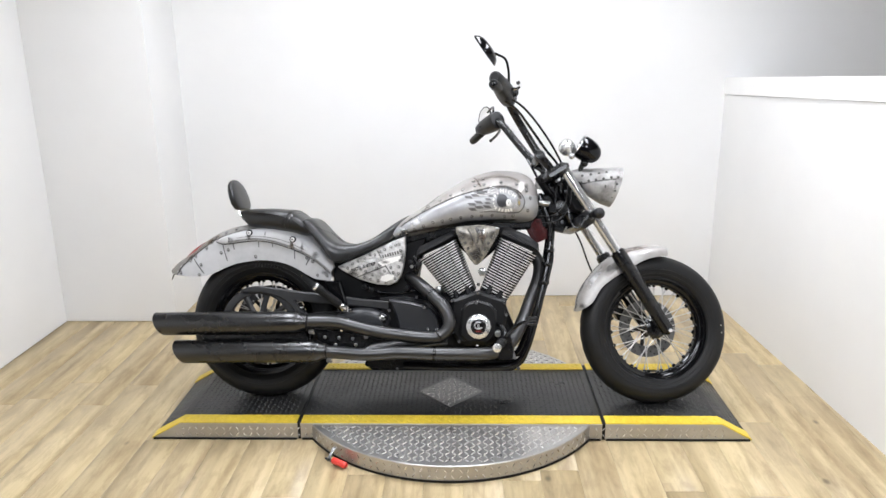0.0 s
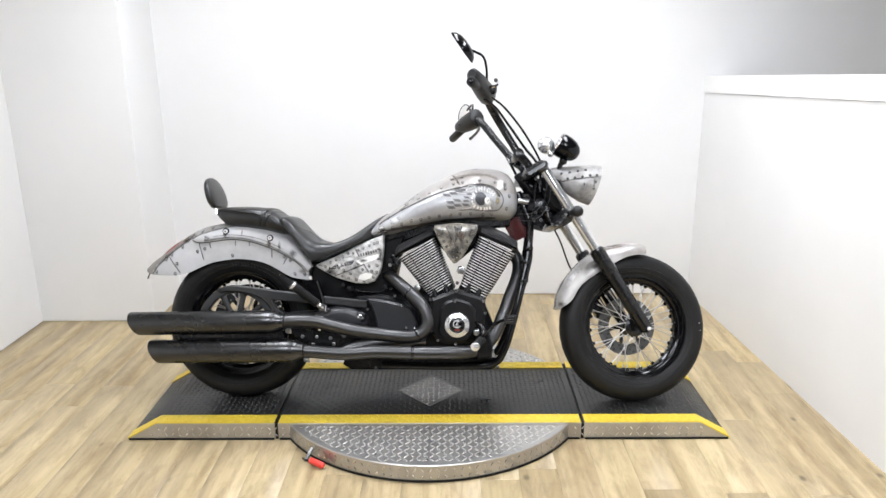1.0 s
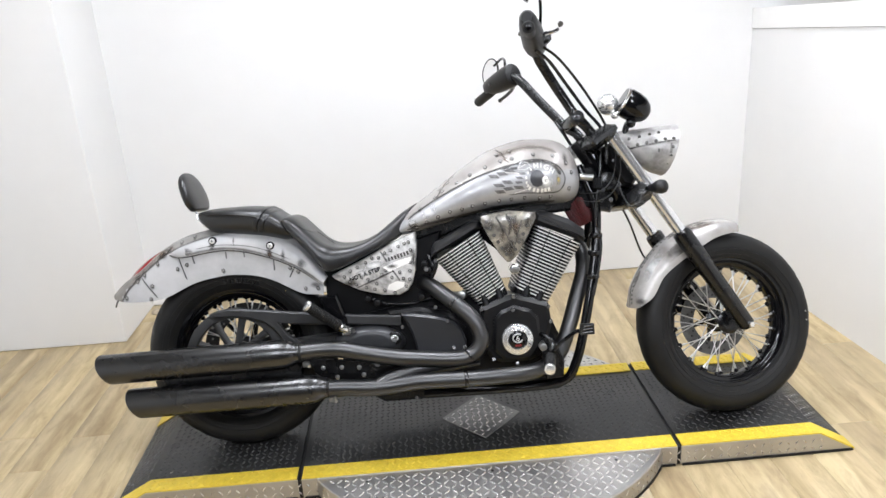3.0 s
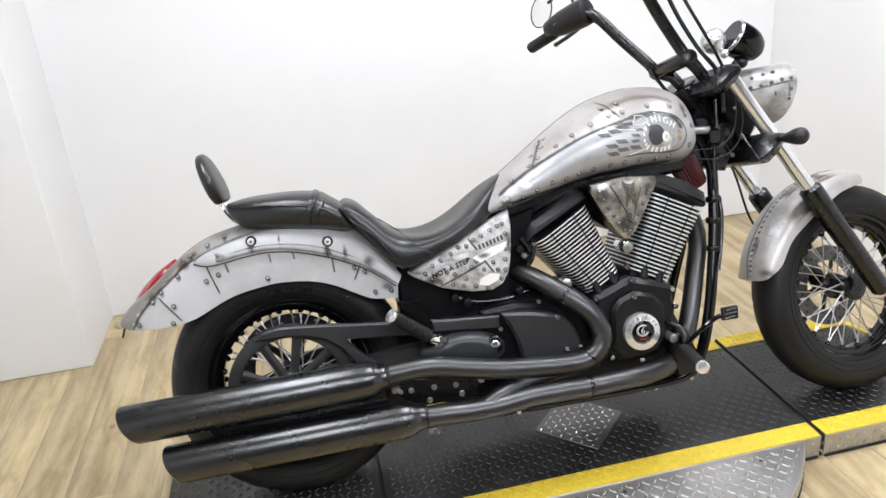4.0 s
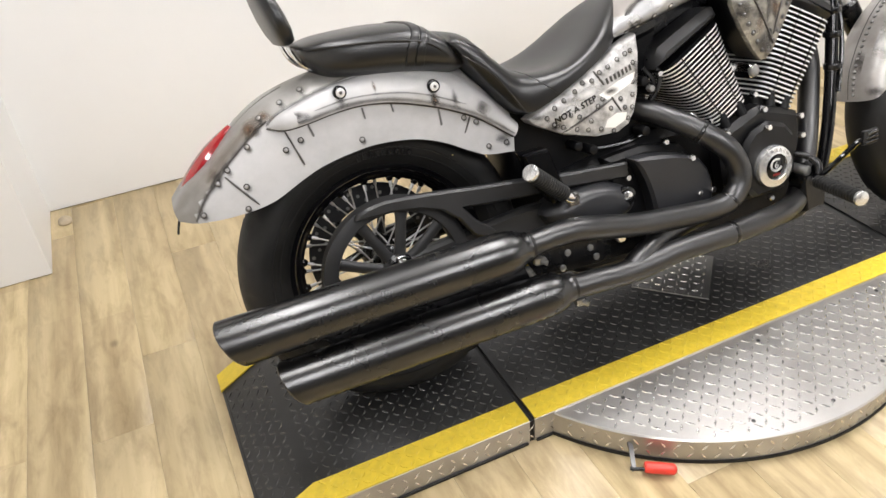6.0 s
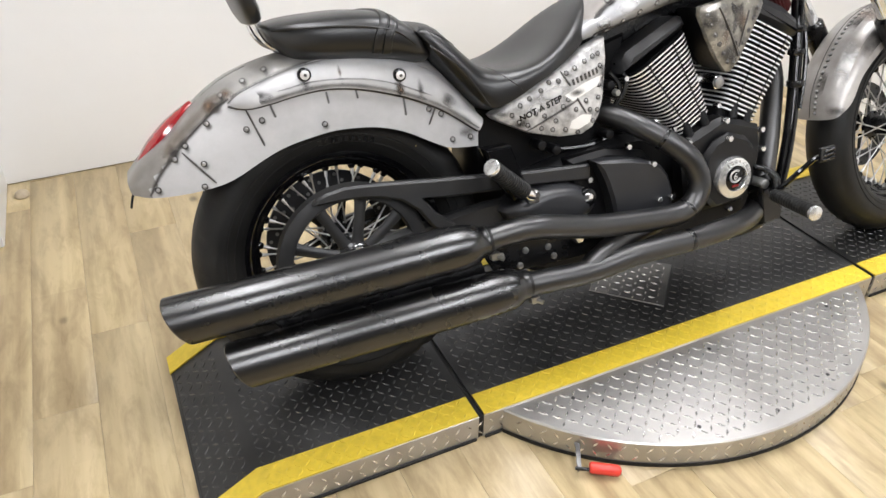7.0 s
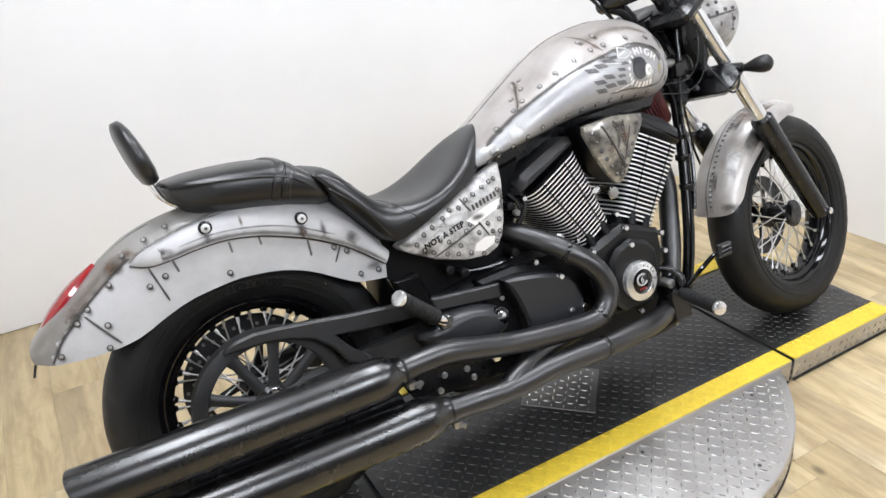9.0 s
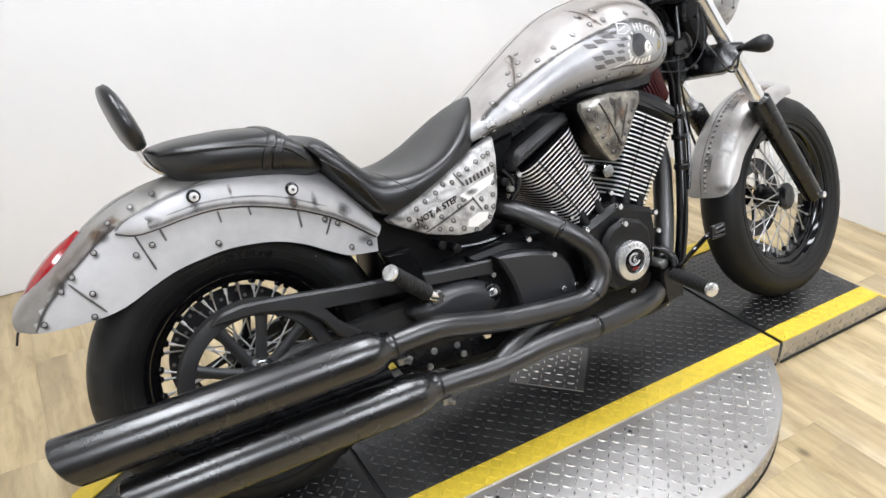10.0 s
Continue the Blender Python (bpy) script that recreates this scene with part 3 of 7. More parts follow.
tagged(part("tread_pattern", treads(every, DX1 - 0.110, DX1 - 0.015, -0.205, 0.205, slope_b, 0.0205, 0.0085, 0.0026), DECK_TREAD, ramp), kind="stuff")
for sd in (-1, 1):
    ya, yb = (-DY + 0.012, -DY + 0.055) if sd < 0 else (DY - 0.055, DY - 0.012)
    tagged(part("border_tread_pattern", treads(every, DX0 + 0.135, DX1 - 0.13, ya, yb, DZ + 0.0027, 0.0205, 0.0100, 0.0032, 0.0019), YELLOW, ramp), kind="stuff")
side = Geo()
for i in range(80):
    xx = DX0 + 0.10 + i * 0.0275
    for zz in (0.022, 0.048):
        if (xx < DX0 + 0.12 and zz > 0.04) or (SL + 0.09 < xx < SR - 0.09):
            continue
        a = 0.9 if (i + (zz > 0.03)) % 2 else -0.9
        c, s = math.cos(a) * 0.011, math.sin(a) * 0.011
        side.add([(xx - c, -DY - 0.0021, zz - s), (xx + s * 0.25, -DY - 0.0021, zz - c * 0.25), (xx + c, -DY - 0.0021, zz + s), (xx - s * 0.25, -DY - 0.0021, zz + c * 0.25), (xx, -DY - 0.0042, zz)], [(0, 1, 4), (1, 2, 4), (2, 3, 4), (3, 0, 4)])
for i, a in enumerate(np.linspace(-0.93, 0.93, 44)):
    for zz in (0.022, 0.048):
        t_ = 0.9 if (i + (zz > 0.03)) % 2 else -0.9
        ca, sa_ = math.cos(t_) * 0.011, math.sin(t_) * 0.011

        def rim(u, w, d):
            b = a + u / CR
            return (CX + (CR + d) * math.sin(b), CY - (CR + d) * math.cos(b), zz + w)
        side.add([rim(-ca, -sa_, 0.0002), rim(sa_ * 0.25, -ca * 0.25, 0.0002), rim(ca, sa_, 0.0002), rim(-sa_ * 0.25, ca * 0.25, 0.0002), rim(0, 0, 0.0022)], [(0, 1, 4), (1, 2, 4), (2, 3, 4), (3, 0, 4)])
tagged(part("side_tread_pattern", side, ALU_TREAD, ramp), kind="stuff")

for sx, sy in ((0.40, -0.315), (0.79, -0.315), (1.18, -0.315), (0.60, -0.500), (0.98, -0.500), (0.79, -0.535)):
    part("screw", Geo().cyl((sx, sy, CZ - 0.001), (sx, sy, CZ + 0.0012), 0.005, n=12, bev=0.0008), DECK, ramp, "small dark countersunk screw")

# locking pin with a red grip
pin = tagged(new("locking_lever"), "zinc-plated locking lever with a red plastic grip beside the turntable", "lever")
GRIP_A, GRIP_B = np.array([0.351, -0.461, 0.020]), np.array([0.409, -0.496, 0.016])
bar_ = [((0.356, -0.392, 0.044), 0.005), ((0.348, -0.418, 0.036), 0.0055), ((0.338, -0.440, 0.022), 0.0055), ((0.332, -0.454, 0.012), 0.005)]
part("bracket", Geo().loft([[(x - w, y, z - 0.003), (x + w, y, z - 0.003), (x + w, y, z + 0.003), (x - w, y, z + 0.003)] for (x, y, z), w in bar_]), ALU_DULL, pin)
part("shaft", Geo().cyl((0.322, -0.452, 0.022), (0.356, -0.470, 0.018), 0.0042, n=10), BLACK, pin)
part("grip", Geo().tube([GRIP_A + (GRIP_B - GRIP_A) * s for s in (0.0, 0.03, 0.08, 0.5, 0.88, 0.96, 1.0)], [0.009, 0.0115, 0.0125, 0.0125, 0.0125, 0.009, 0.003], 18), REDGRIP, pin, "red plastic grip")

# ---------------------------------------------------------------- the motorcycle (x ahead, y to its left, z up from the tyre contact)
bike = tagged(new("motorcycle"), "silver airbrushed riveted cruiser motorcycle with black twin exhausts, leaning", "motorcycle")
bike.matrix_world = pose(0, -0.035, 0.0735, -15, 0, -2.09)

RAKE, STEER, HEAD = radians(33.1), radians(8.0), np.array([1.175, 0, 0.93])
AX = np.array([-math.sin(RAKE), 0, math.cos(RAKE)])


def steer(q, angle=STEER):
    """Turns a point of the fork, front wheel or handlebar about the steering head."""
    r = np.array(q, float) - HEAD
    return HEAD + r * math.cos(angle) + np.cross(AX, r) * math.sin(angle) + AX * (AX @ r) * (1 - math.cos(angle))


def steer_wheel(q):
    """The fork and wheel stand a little further round than the bars."""
    return steer(q, radians(9.8))


def pillow(poly, v0, v1, r):
    """A casting with an outline in x and z whose outer rim is well rounded; v1 is the outer face."""
    p = np.array([q for k in range(len(poly)) for q in spline([poly[k - 1], poly[k], poly[(k + 1) % len(poly)], poly[(k + 2) % len(poly)]], 10)[3:6]])
    c = p.mean(0)
    size = np.abs(p - c).max(1).max()
    rings = [[(x, v0, w) for x, w in p]]
    for a in np.linspace(0, math.pi / 2, 6):
        k = 1 - r * (1 - math.cos(a)) / size * 1.6
        s = v1 + math.copysign(r, v0 - v1) * (1 - math.sin(a))
        rings.append([(c[0] + (x - c[0]) * k, s, c[1] + (w - c[1]) * k) for x, w in p])
    return Geo().loft(rings)


def bolt(g, p, nrm, r=0.008, h=0.007, n=6):
    p, d = np.array(p, float), np.array(nrm, float)
    d /= np.linalg.norm(d)
    return g.tube([p - d * 0.004, p + d * h * 0.8, p + d * h], [r, r, r * 0.8], n)


def wheel(centre, r, hw, fn, hub_w, disc_side, disc_r=0.146, disc_mat=DISCM, hole_mat=ZINC, groove=0.0042):
    """A spoked wheel: hub with tyre, rim, brake disc and single spokes."""
    cx, cv, cw = centre
    hub = Geo().revolve([(0.018, -hub_w), (0.030, -hub_w), (0.040, -hub_w + 0.006), (0.040, -hub_w + 0.014), (0.026, -hub_w + 0.022), (0.026, hub_w - 0.022), (0.040, hub_w - 0.014), (0.040, hub_w - 0.006), (0.030, hub_w), (0.018, hub_w)], centre, n=32)
    w = part("wheel", hub.map(fn), BLACK, bike, "black wire-spoked wheel")
    s = r - 0.31
    prof = [(0.214, -hw * 0.66), (0.214, -hw * 0.60), (0.206, 0), (0.214, hw * 0.60), (0.214, hw * 0.66), (0.222 + s, hw * 0.82), (0.242 + s, hw * 0.97), (0.262 + s, hw), (0.280 + s, hw * 0.95), (0.296 + s, hw * 0.72), (0.3055 + s, hw * 0.40), (0.31 + s, 0),
            (0.3055 + s, -hw * 0.40), (0.296 + s, -hw * 0.72), (0.280 + s, -hw * 0.95), (0.262 + s, -hw), (0.242 + s, -hw * 0.97), (0.222 + s, -hw * 0.82)]
    tyre = Geo().revolve(prof, centre, n=216, closed=True)
    n_ = 216
    for row, depth in ((9, groove), (10, groove), (14, groove), (13, groove)):
        for j in range(n_):
            k = (j + (2 * row if row < 12 else 2 * (23 - row))) % 9
            if k in (0, 1):
                i = row * n_ + j
                q = np.array(tyre.v[i]) - np.array(centre)
                rad = math.hypot(q[0], q[2])
                sc = (rad - depth) / rad
                tyre.v[i] = (cx + q[0] * sc, cv + q[1], cw + q[2] * sc)
    part("tyre", tyre.map(fn), RUBBER, w, "black rubber tyre", sharp=45)
    for rr_k, vv_k in ((0.234, 0.915), (0.250, 0.992)):
        for sd in (-1, 1):
            ringpts = [(cx + (rr_k + s) * math.cos(a), cv + sd * hw * vv_k, cw + (rr_k + s) * math.sin(a)) for a in np.linspace(0, 2 * math.pi, 73)]
            part("sidewall_ring", Geo().tube(ringpts, 0.0013, 5, caps=False).map(fn), RUBBER, w)
    rw = hw * 0.66
    rim = [(0.206, -rw), (0.216, -rw - 0.002), (0.218, -rw + 0.003), (0.207, -rw + 0.008), (0.203, -rw * 0.66), (0.199, -rw * 0.62), (0.188, -rw * 0.42), (0.186, 0), (0.188, rw * 0.42), (0.199, rw * 0.62), (0.203, rw * 0.66), (0.207, rw - 0.008), (0.218, rw - 0.003), (0.216, rw + 0.002), (0.206, rw),
           (0.203, rw - 0.004), (0.200, rw - 0.012), (0.1955, rw - 0.013), (0.1935, rw * 0.60), (0.1885, rw * 0.56), (0.1865, rw * 0.40), (0.181, rw * 0.36), (0.179, 0), (0.181, -rw * 0.36), (0.1865, -rw * 0.40), (0.1885, -rw * 0.56), (0.1935, -rw * 0.60), (0.1955, -rw + 0.013), (0.200, -rw + 0.012), (0.203, -rw + 0.004)]
    rim_g = Geo().revolve(rim, centre, n=80, closed=True)
    for i in range(40):
        a = 2 * math.pi * (i + 0.5) / 40
        sd = 1 if i % 2 else -1
        rim_g.dome((cx + 0.181 * math.cos(a), cv + sd * 0.013, cw + 0.181 * math.sin(a)), (-math.cos(a), 0, -math.sin(a)), 0.0085, 0.009)
    part("rim", rim_g.map(fn), GLOSS, w, "gloss black stepped rim", sharp=50)
    for i in range(40):
        a = 2 * math.pi * (i + 0.5) / 40
        sd = 1 if i % 2 else -1
        tw = 0.62 if (i // 2) % 2 else -0.62
        b = a + tw
        p0 = (cx + 0.036 * math.cos(b), cv + sd * (hub_w - 0.010), cw + 0.036 * math.sin(b))
        p1 = (cx + 0.184 * math.cos(a), cv + sd * 0.012, cw + 0.184 * math.sin(a))
        d = np.array(p1) - np.array(p0)
        d /= np.linalg.norm(d)
        g = Geo().tube([p0, np.array(p1) - d * 0.02], 0.0019, 6)
        g.tube([np.array(p1) - d * 0.024, p1], [0.0036, 0.0044], 6)
        part("spoke", g.map(fn), SPOKE, w)
    dv = cv + disc_side * (hub_w + 0.012)
    g = Geo().revolve([(disc_r - 0.046, dv - cv - 0.0025), (disc_r, dv - cv - 0.0025), (disc_r, dv - cv + 0.0025), (disc_r - 0.046, dv - cv + 0.0025)], centre, n=64, closed=True)
    disc = part("brake_disc", g.map(fn), disc_mat, w, "drilled steel brake disc")
    holes = Geo()
    for i in range(48):
        a, rr = 2 * math.pi * i / 48, disc_r - (0.036, 0.023, 0.010)[i % 3]
        holes.cyl((cx + rr * math.cos(a), dv - 0.0032, cw + rr * math.sin(a)), (cx + rr * math.cos(a), dv + 0.0032, cw + rr * math.sin(a)), 0.0042, n=8)
    tagged(part("disc_holes", holes.map(fn), hole_mat, w), kind="stuff")
    for i in range(6):
        a = 2 * math.pi * i / 6
        part("disc_arm", Geo().tube([(cx + 0.03 * math.cos(a), dv, cw + 0.03 * math.sin(a)), (cx + (disc_r - 0.042) * math.cos(a + 0.2), dv, cw + (disc_r - 0.042) * math.sin(a + 0.2))], [0.011, 0.007], 8, flat=0.4).map(fn), BLACK, w)
    return w


same = lambda q: q
WR = 0.312
rear_wheel = wheel((0, 0, WR), WR + 0.003, 0.075, same, 0.055, 1, 0.154)
front_wheel = wheel((1.628, 0, 0.305), 0.305, 0.061, steer_wheel, 0.050, 1, 0.122, FRONTDISC, DECK, 0.0014)
for a, r_ in ((0.06, 0.268), (-0.05, 0.270)):
    p = steer_wheel((1.628 + r_ * math.cos(a), -0.0625, 0.305 + r_ * math.sin(a)))
    part("tyre_mark", Geo().dome(p, (0.2, -1, 0), 0.0026, 0.0010), NACPAINT, front_wheel)
part("tyre_mark", Geo().dome((0.17, -0.0735, 0.312 + 0.205), (0.1, -1, 0.1), 0.004, 0.0012), OCHRE, rear_wheel)

for i in range(9):
    a = 1.25 + 0.055 * i
    part("tyre_lettering_bar", Geo().box((0.2455 * math.cos(a), -0.0755, WR + 0.2455 * math.sin(a)), (0.007, 0.0016, 0.010), 0.0004, Euler((0, -a + math.pi / 2, 0)).to_matrix()), BLACK, rear_wheel)
# belt pulley and guard on the right of the rear wheel
pulley = Geo().revolve([(0.129, -0.113), (0.132, -0.117), (0.156, -0.117), (0.160, -0.114), (0.160, -0.088), (0.129, -0.088)], (0, 0, WR), n=64, closed=True)
pul = part("drive_pulley", pulley, ARM_BLACK, bike, "black spoked belt pulley")
for i in range(9):
    a = 2 * math.pi * i / 9 + 0.65
    part("pulley_spoke", Geo().tube([(r_ * math.cos(a), -v_, WR + r_ * math.sin(a)) for r_, v_ in ((0.026, 0.104), (0.05, 0.107), (0.09, 0.107), (0.120, 0.104), (0.134, 0.102))], [0.016, 0.0125, 0.0115, 0.0125, 0.016], 10, flat=0.6), ARM_BLACK, pul)
part("pulley_hub", Geo().revolve([(0.010, -0.124), (0.030, -0.122), (0.040, -0.112), (0.040, -0.090), (0.010, -0.088)], (0, 0, WR), n=32), BLACK, pul)
g = Geo()
bolt(g.cyl((0.006, -0.10, WR + 0.022), (0.006, -0.124, WR + 0.022), 0.016, n=18, bev=0.003), (0.006, -0.124, WR + 0.022), (0, -1, 0), 0.011, 0.012)
part("axle_nut", g, CHROME, bike)
arm = [(-0.074, 0.450), (-0.066, 0.463), (-0.045, 0.470), (-0.01, 0.475), (0.035, 0.472), (0.108, 0.464), (0.177, 0.455), (0.30, 0.442), (0.40, 0.430), (0.546, 0.418), (0.546, 0.384), (0.40, 0.398), (0.30, 0.404), (0.20, 0.412), (0.150, 0.420), (0.176, 0.385), (0.216, 0.350), (0.196, 0.338), (0.165, 0.354), (0.138, 0.396), (0.104, 0.425), (0.06, 0.440), (0.01, 0.448), (-0.04, 0.448)]
part("belt_guard", Geo().slab(arm, -0.140, -0.118, 0.005), ARM_BLACK, bike, "black belt guard arm")
part("swingarm", Geo().slab([(-0.03, WR - 0.03), (0.03, WR - 0.032), (0.55, 0.31), (0.56, 0.37), (0.3, 0.372), (0.02, WR + 0.03), (-0.03, WR + 0.028)], -0.116, -0.085, 0.008), ARM_BLACK, bike)
part("swingarm", Geo().slab([(-0.03, WR - 0.03), (0.03, WR - 0.032), (0.55, 0.31), (0.56, 0.37), (0.3, 0.372), (0.02, WR + 0.03), (-0.03, WR + 0.028)], 0.085, 0.116, 0.008), ARM_BLACK, bike)

# ---- rear fender
TOPS = [(-0.392, 0.543), (-0.362, 0.574), (-0.307, 0.612), (-0.257, 0.654), (-0.207, 0.688), (-0.158, 0.710), (-0.091, 0.727), (-0.02, 0.735), (0.06, 0.735), (0.14, 0.722), (0.21, 0.695), (0.26, 0.650), (0.305, 0.590)]
LOWS = [(-0.387, 0.523), (-0.350, 0.513), (-0.279, 0.511), (-0.212, 0.520), (-0.146, 0.549), (-0.100, 0.566), (-0.040, 0.577), (0.010, 0.581), (0.081, 0.574), (0.141, 0.554), (0.200, 0.521), (0.236, 0.505), (0.296, 0.498)]
FHALF = [0.080, 0.094, 0.100, 0.102, 0.103, 0.104, 0.104, 0.104, 0.104, 0.104, 0.104, 0.104, 0.104]


def shell(tops, lows, halfs, n=40, thick=0.004, e=0.55):
    """A fender: an arched section swept from end to end, with thickness."""
    T, L_, Hf = spline(tops, n), spline(lows, n), spline([(h, 0) for h in halfs], n)
    g = Geo()
    rings = []
    for t, lo, h in zip(T, L_, Hf):
        ring = []
        outer, inner = [], []
        for k in range(25):
            s = -1 + 2 * k / 24
            ang = s * math.pi / 2
            v = h[0] * np.sign(math.sin(ang)) * abs(math.sin(ang)) ** e
            f_ = abs(math.cos(ang)) ** e
            p = np.array([lo[0] + (t[0] - lo[0]) * f_, v, lo[1] + (t[1] - lo[1]) * f_])
            outer.append(p)
            c = np.array([lo[0] + (t[0] - lo[0]) * f_ * 0.985, v * (1 - thick / max(h[0], 0.02)), lo[1] + (t[1] - lo[1]) * f_ - thick * f_])
            inner.append(c)
        rings.append(outer + inner[::-1])
    return g.loft(rings)


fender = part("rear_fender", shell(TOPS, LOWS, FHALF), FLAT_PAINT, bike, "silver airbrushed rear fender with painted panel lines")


F_T, F_L, F_H = np.array(spline(TOPS, 160)), np.array(spline(LOWS, 160)), np.array([q[0] for q in spline([(h, 0) for h in FHALF], 160)])


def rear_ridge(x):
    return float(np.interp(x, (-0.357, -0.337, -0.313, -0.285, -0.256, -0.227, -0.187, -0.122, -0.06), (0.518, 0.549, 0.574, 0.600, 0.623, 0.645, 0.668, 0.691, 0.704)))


def fender_side(x, w):
    """The rear fender's right flank at x, w (bike's right is negative)."""
    d = F_T - F_L
    cr = d[:, 0] * (w - F_L[:, 1]) - d[:, 1] * (x - F_L[:, 0])
    k = int(np.argmin(np.abs(cr / np.hypot(d[:, 0], d[:, 1]) + 0.02 * ((F_L[:, 0] - x) ** 2 + (F_L[:, 1] - w) ** 2))))
    f_ = float((d[k, 0] * (x - F_L[k, 0]) + d[k, 1] * (w - F_L[k, 1])) / (d[k] @ d[k]))
    f_ = min(0.985, max(0.0, f_))
    return -float(F_H[k]) * (1 - f_ ** 3.636) ** 0.275


# the crown above the ridge line takes the darker, browner silver
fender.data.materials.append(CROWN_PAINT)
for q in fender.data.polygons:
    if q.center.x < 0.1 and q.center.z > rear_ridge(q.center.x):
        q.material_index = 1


def decal_line(pts, surf, r=0.0016, n=30, lift=0.0012):
    """A thin dark line laid on a side surface given as y = surf(x, z)."""
    q = spline([(x, w) for x, w in pts], n)
    return Geo().tube([(x, surf(x, w) - lift, w) for x, w in q], r, 6)


def soft_line(parent, pts, surf, width=0.006, mat=None, n=40, lift=0.0011):
    """An airbrushed line as a ribbon lying on a side surface, fading towards both edges."""
    q = [np.array(p) for p in spline(pts, n)]
    vs, fs, across = [], [], []
    for i, p in enumerate(q):
        d = q[min(i + 1, n - 1)] - q[max(i - 1, 0)]
        d = np.array([-d[1], d[0]]) / (np.hypot(*d) + 1e-9)
        end = min(1.0, 0.35 + min(i, n - 1 - i) / 4)
        for s in (-1.0, -0.5, 0.0, 0.5, 1.0):
            x, w = p + d * s * width * end
            vs.append((x, surf(x, w) - lift, w))
            across.append(abs(s))
    for i in range(n - 1):
        fs += [(5 * i + k, 5 * i + k + 1, 5 * i + k + 6, 5 * i + k + 5) for k in range(4)]
    ob = part("airbrushed_line", Geo().add(vs, fs), mat or AIRLINE, parent)
    layer = ob.data.uv_layers.new(name="across")
    for lp in ob.data.loops:
        layer.data[lp.index].uv = (0.0, across[lp.vertex_index])
    return ob


def surf_normal(surf, x, w, e=0.004):
    dx, dw = (surf(x + e, w) - surf(x - e, w)) / (2 * e), (surf(x, w + e) - surf(x, w - e)) / (2 * e)
    nn = np.array([dx, -1.0, dw])
    return nn / np.linalg.norm(nn)


def rivets(parent, pts, surf, r=0.0062, h=0.0035, halo=True, mat=None):
    for x, w in pts:
        nn = surf_normal(surf, x, w)
        p = np.array([x, surf(x, w), w])
        if halo:
            part("rivet_ring", Geo().tube([p - nn * 0.002, p + nn * 0.0007, p + nn * 0.0008], [r * 1.42, r * 1.38, r * 1.1], 12), SHADE, parent)
        part("rivet", Geo().dome(p, nn, r, h), mat or RIVET, parent)


STRUT_LO = [(-0.191, 0.657), (-0.160, 0.648), (-0.117, 0.651), (-0.064, 0.659), (-0.006, 0.662), (0.061, 0.652), (0.134, 0.629), (0.182, 0.608), (0.232, 0.580), (0.296, 0.531)]
STRUT_HI = [(-0.191, 0.661), (-0.168, 0.675), (-0.122, 0.692), (-0.070, 0.706), (-0.006, 0.716), (0.066, 0.716), (0.140, 0.702), (0.190, 0.680), (0.245, 0.640), (0.312, 0.555)]


def strut(sd):
    a, b = spline(STRUT_LO, 30), spline(STRUT_HI, 30)
    rings = []
    for i, (p, q) in enumerate(zip(a, b)):
        k = min(1.0, i / 4)
        d = 0.012 * k + 0.002
        ring = []
        for f_, o in ((0, 0.0), (0.02, d * 0.8), (0.15, d), (0.5, d * 1.05), (0.8, d * 0.8), (0.97, d * 0.3), (1, 0.0)):
            x, w = p + (q - p) * f_
            ring.append((x, sd * (-fender_side(x, w) + o), w))
        ring += [(x, sd * 0.085, w) for x, w in (q, p)]
        rings.append(ring)
    return Geo().loft(rings)


S_LO, S_HI = np.array(spline(STRUT_LO, 60)), np.array(spline(STRUT_HI, 60))


def strut_side(x, w):
    """The raised side panel's outer face."""
    lo, hi = np.interp(x, S_LO[:, 0], S_LO[:, 1]), np.interp(x, S_HI[:, 0], S_HI[:, 1])
    f_ = min(1.0, max(0.0, (w - lo) / max(1e-4, hi - lo)))
    k = min(1.0, max(0.0, (x + 0.191) / 0.065))
    return fender_side(x, w) - (0.012 * k + 0.002) * float(np.interp(f_, (0, 0.02, 0.15, 0.5, 0.8, 0.97, 1), (0, 0.8, 1, 1.05, 0.8, 0.3, 0)))


strut_r = part("fender_strut", strut(-1), FLAT_PAINT, fender, "raised silver side panel with two black-ringed bolts")
part("fender_strut", strut(1), FLAT_PAINT, fender)
part("painted_line", decal_line([(x, w - 0.001) for x, w in STRUT_LO], lambda x, w: fender_side(x, w) - 0.001, 0.0022), SHADE, fender)
soft_line(strut_r, [(x, w + 0.007) for x, w in STRUT_LO[1:]], strut_side, 0.008, AIRLINE_FAINT, lift=0.0016)
soft_line(strut_r, STRUT_HI[:6], strut_side, 0.006, AIRLINE_FAINT, lift=0.0016)
soft_line(strut_r, [(-0.10, 0.672), (-0.03, 0.680), (0.05, 0.674), (0.12, 0.656), (0.20, 0.620)], strut_side, 0.003, AIRLINE_FAINT, lift=0.0016)
for bx, bw in ((-0.045, 0.694), (0.139, 0.668)):
    y = fender_side(bx, bw) - 0.012
    g = Geo().cyl((bx, y + 0.004, bw), (bx, y - 0.007, bw), 0.0135, n=20, bev=0.003)
    b_ = part("strut_bolt", g, GLOSS, strut_r, "black collar with a bright bolt")
    part("bolt_head", Geo().cyl((bx, y - 0.004, bw), (bx, y - 0.012, bw), 0.0088, n=16, bev=0.002), SILVERMARK, b_)
    part("bolt_socket", Geo().cyl((bx, y - 0.0118, bw), (bx, y - 0.0126, bw), 0.0035, n=6), SHADE, b_)
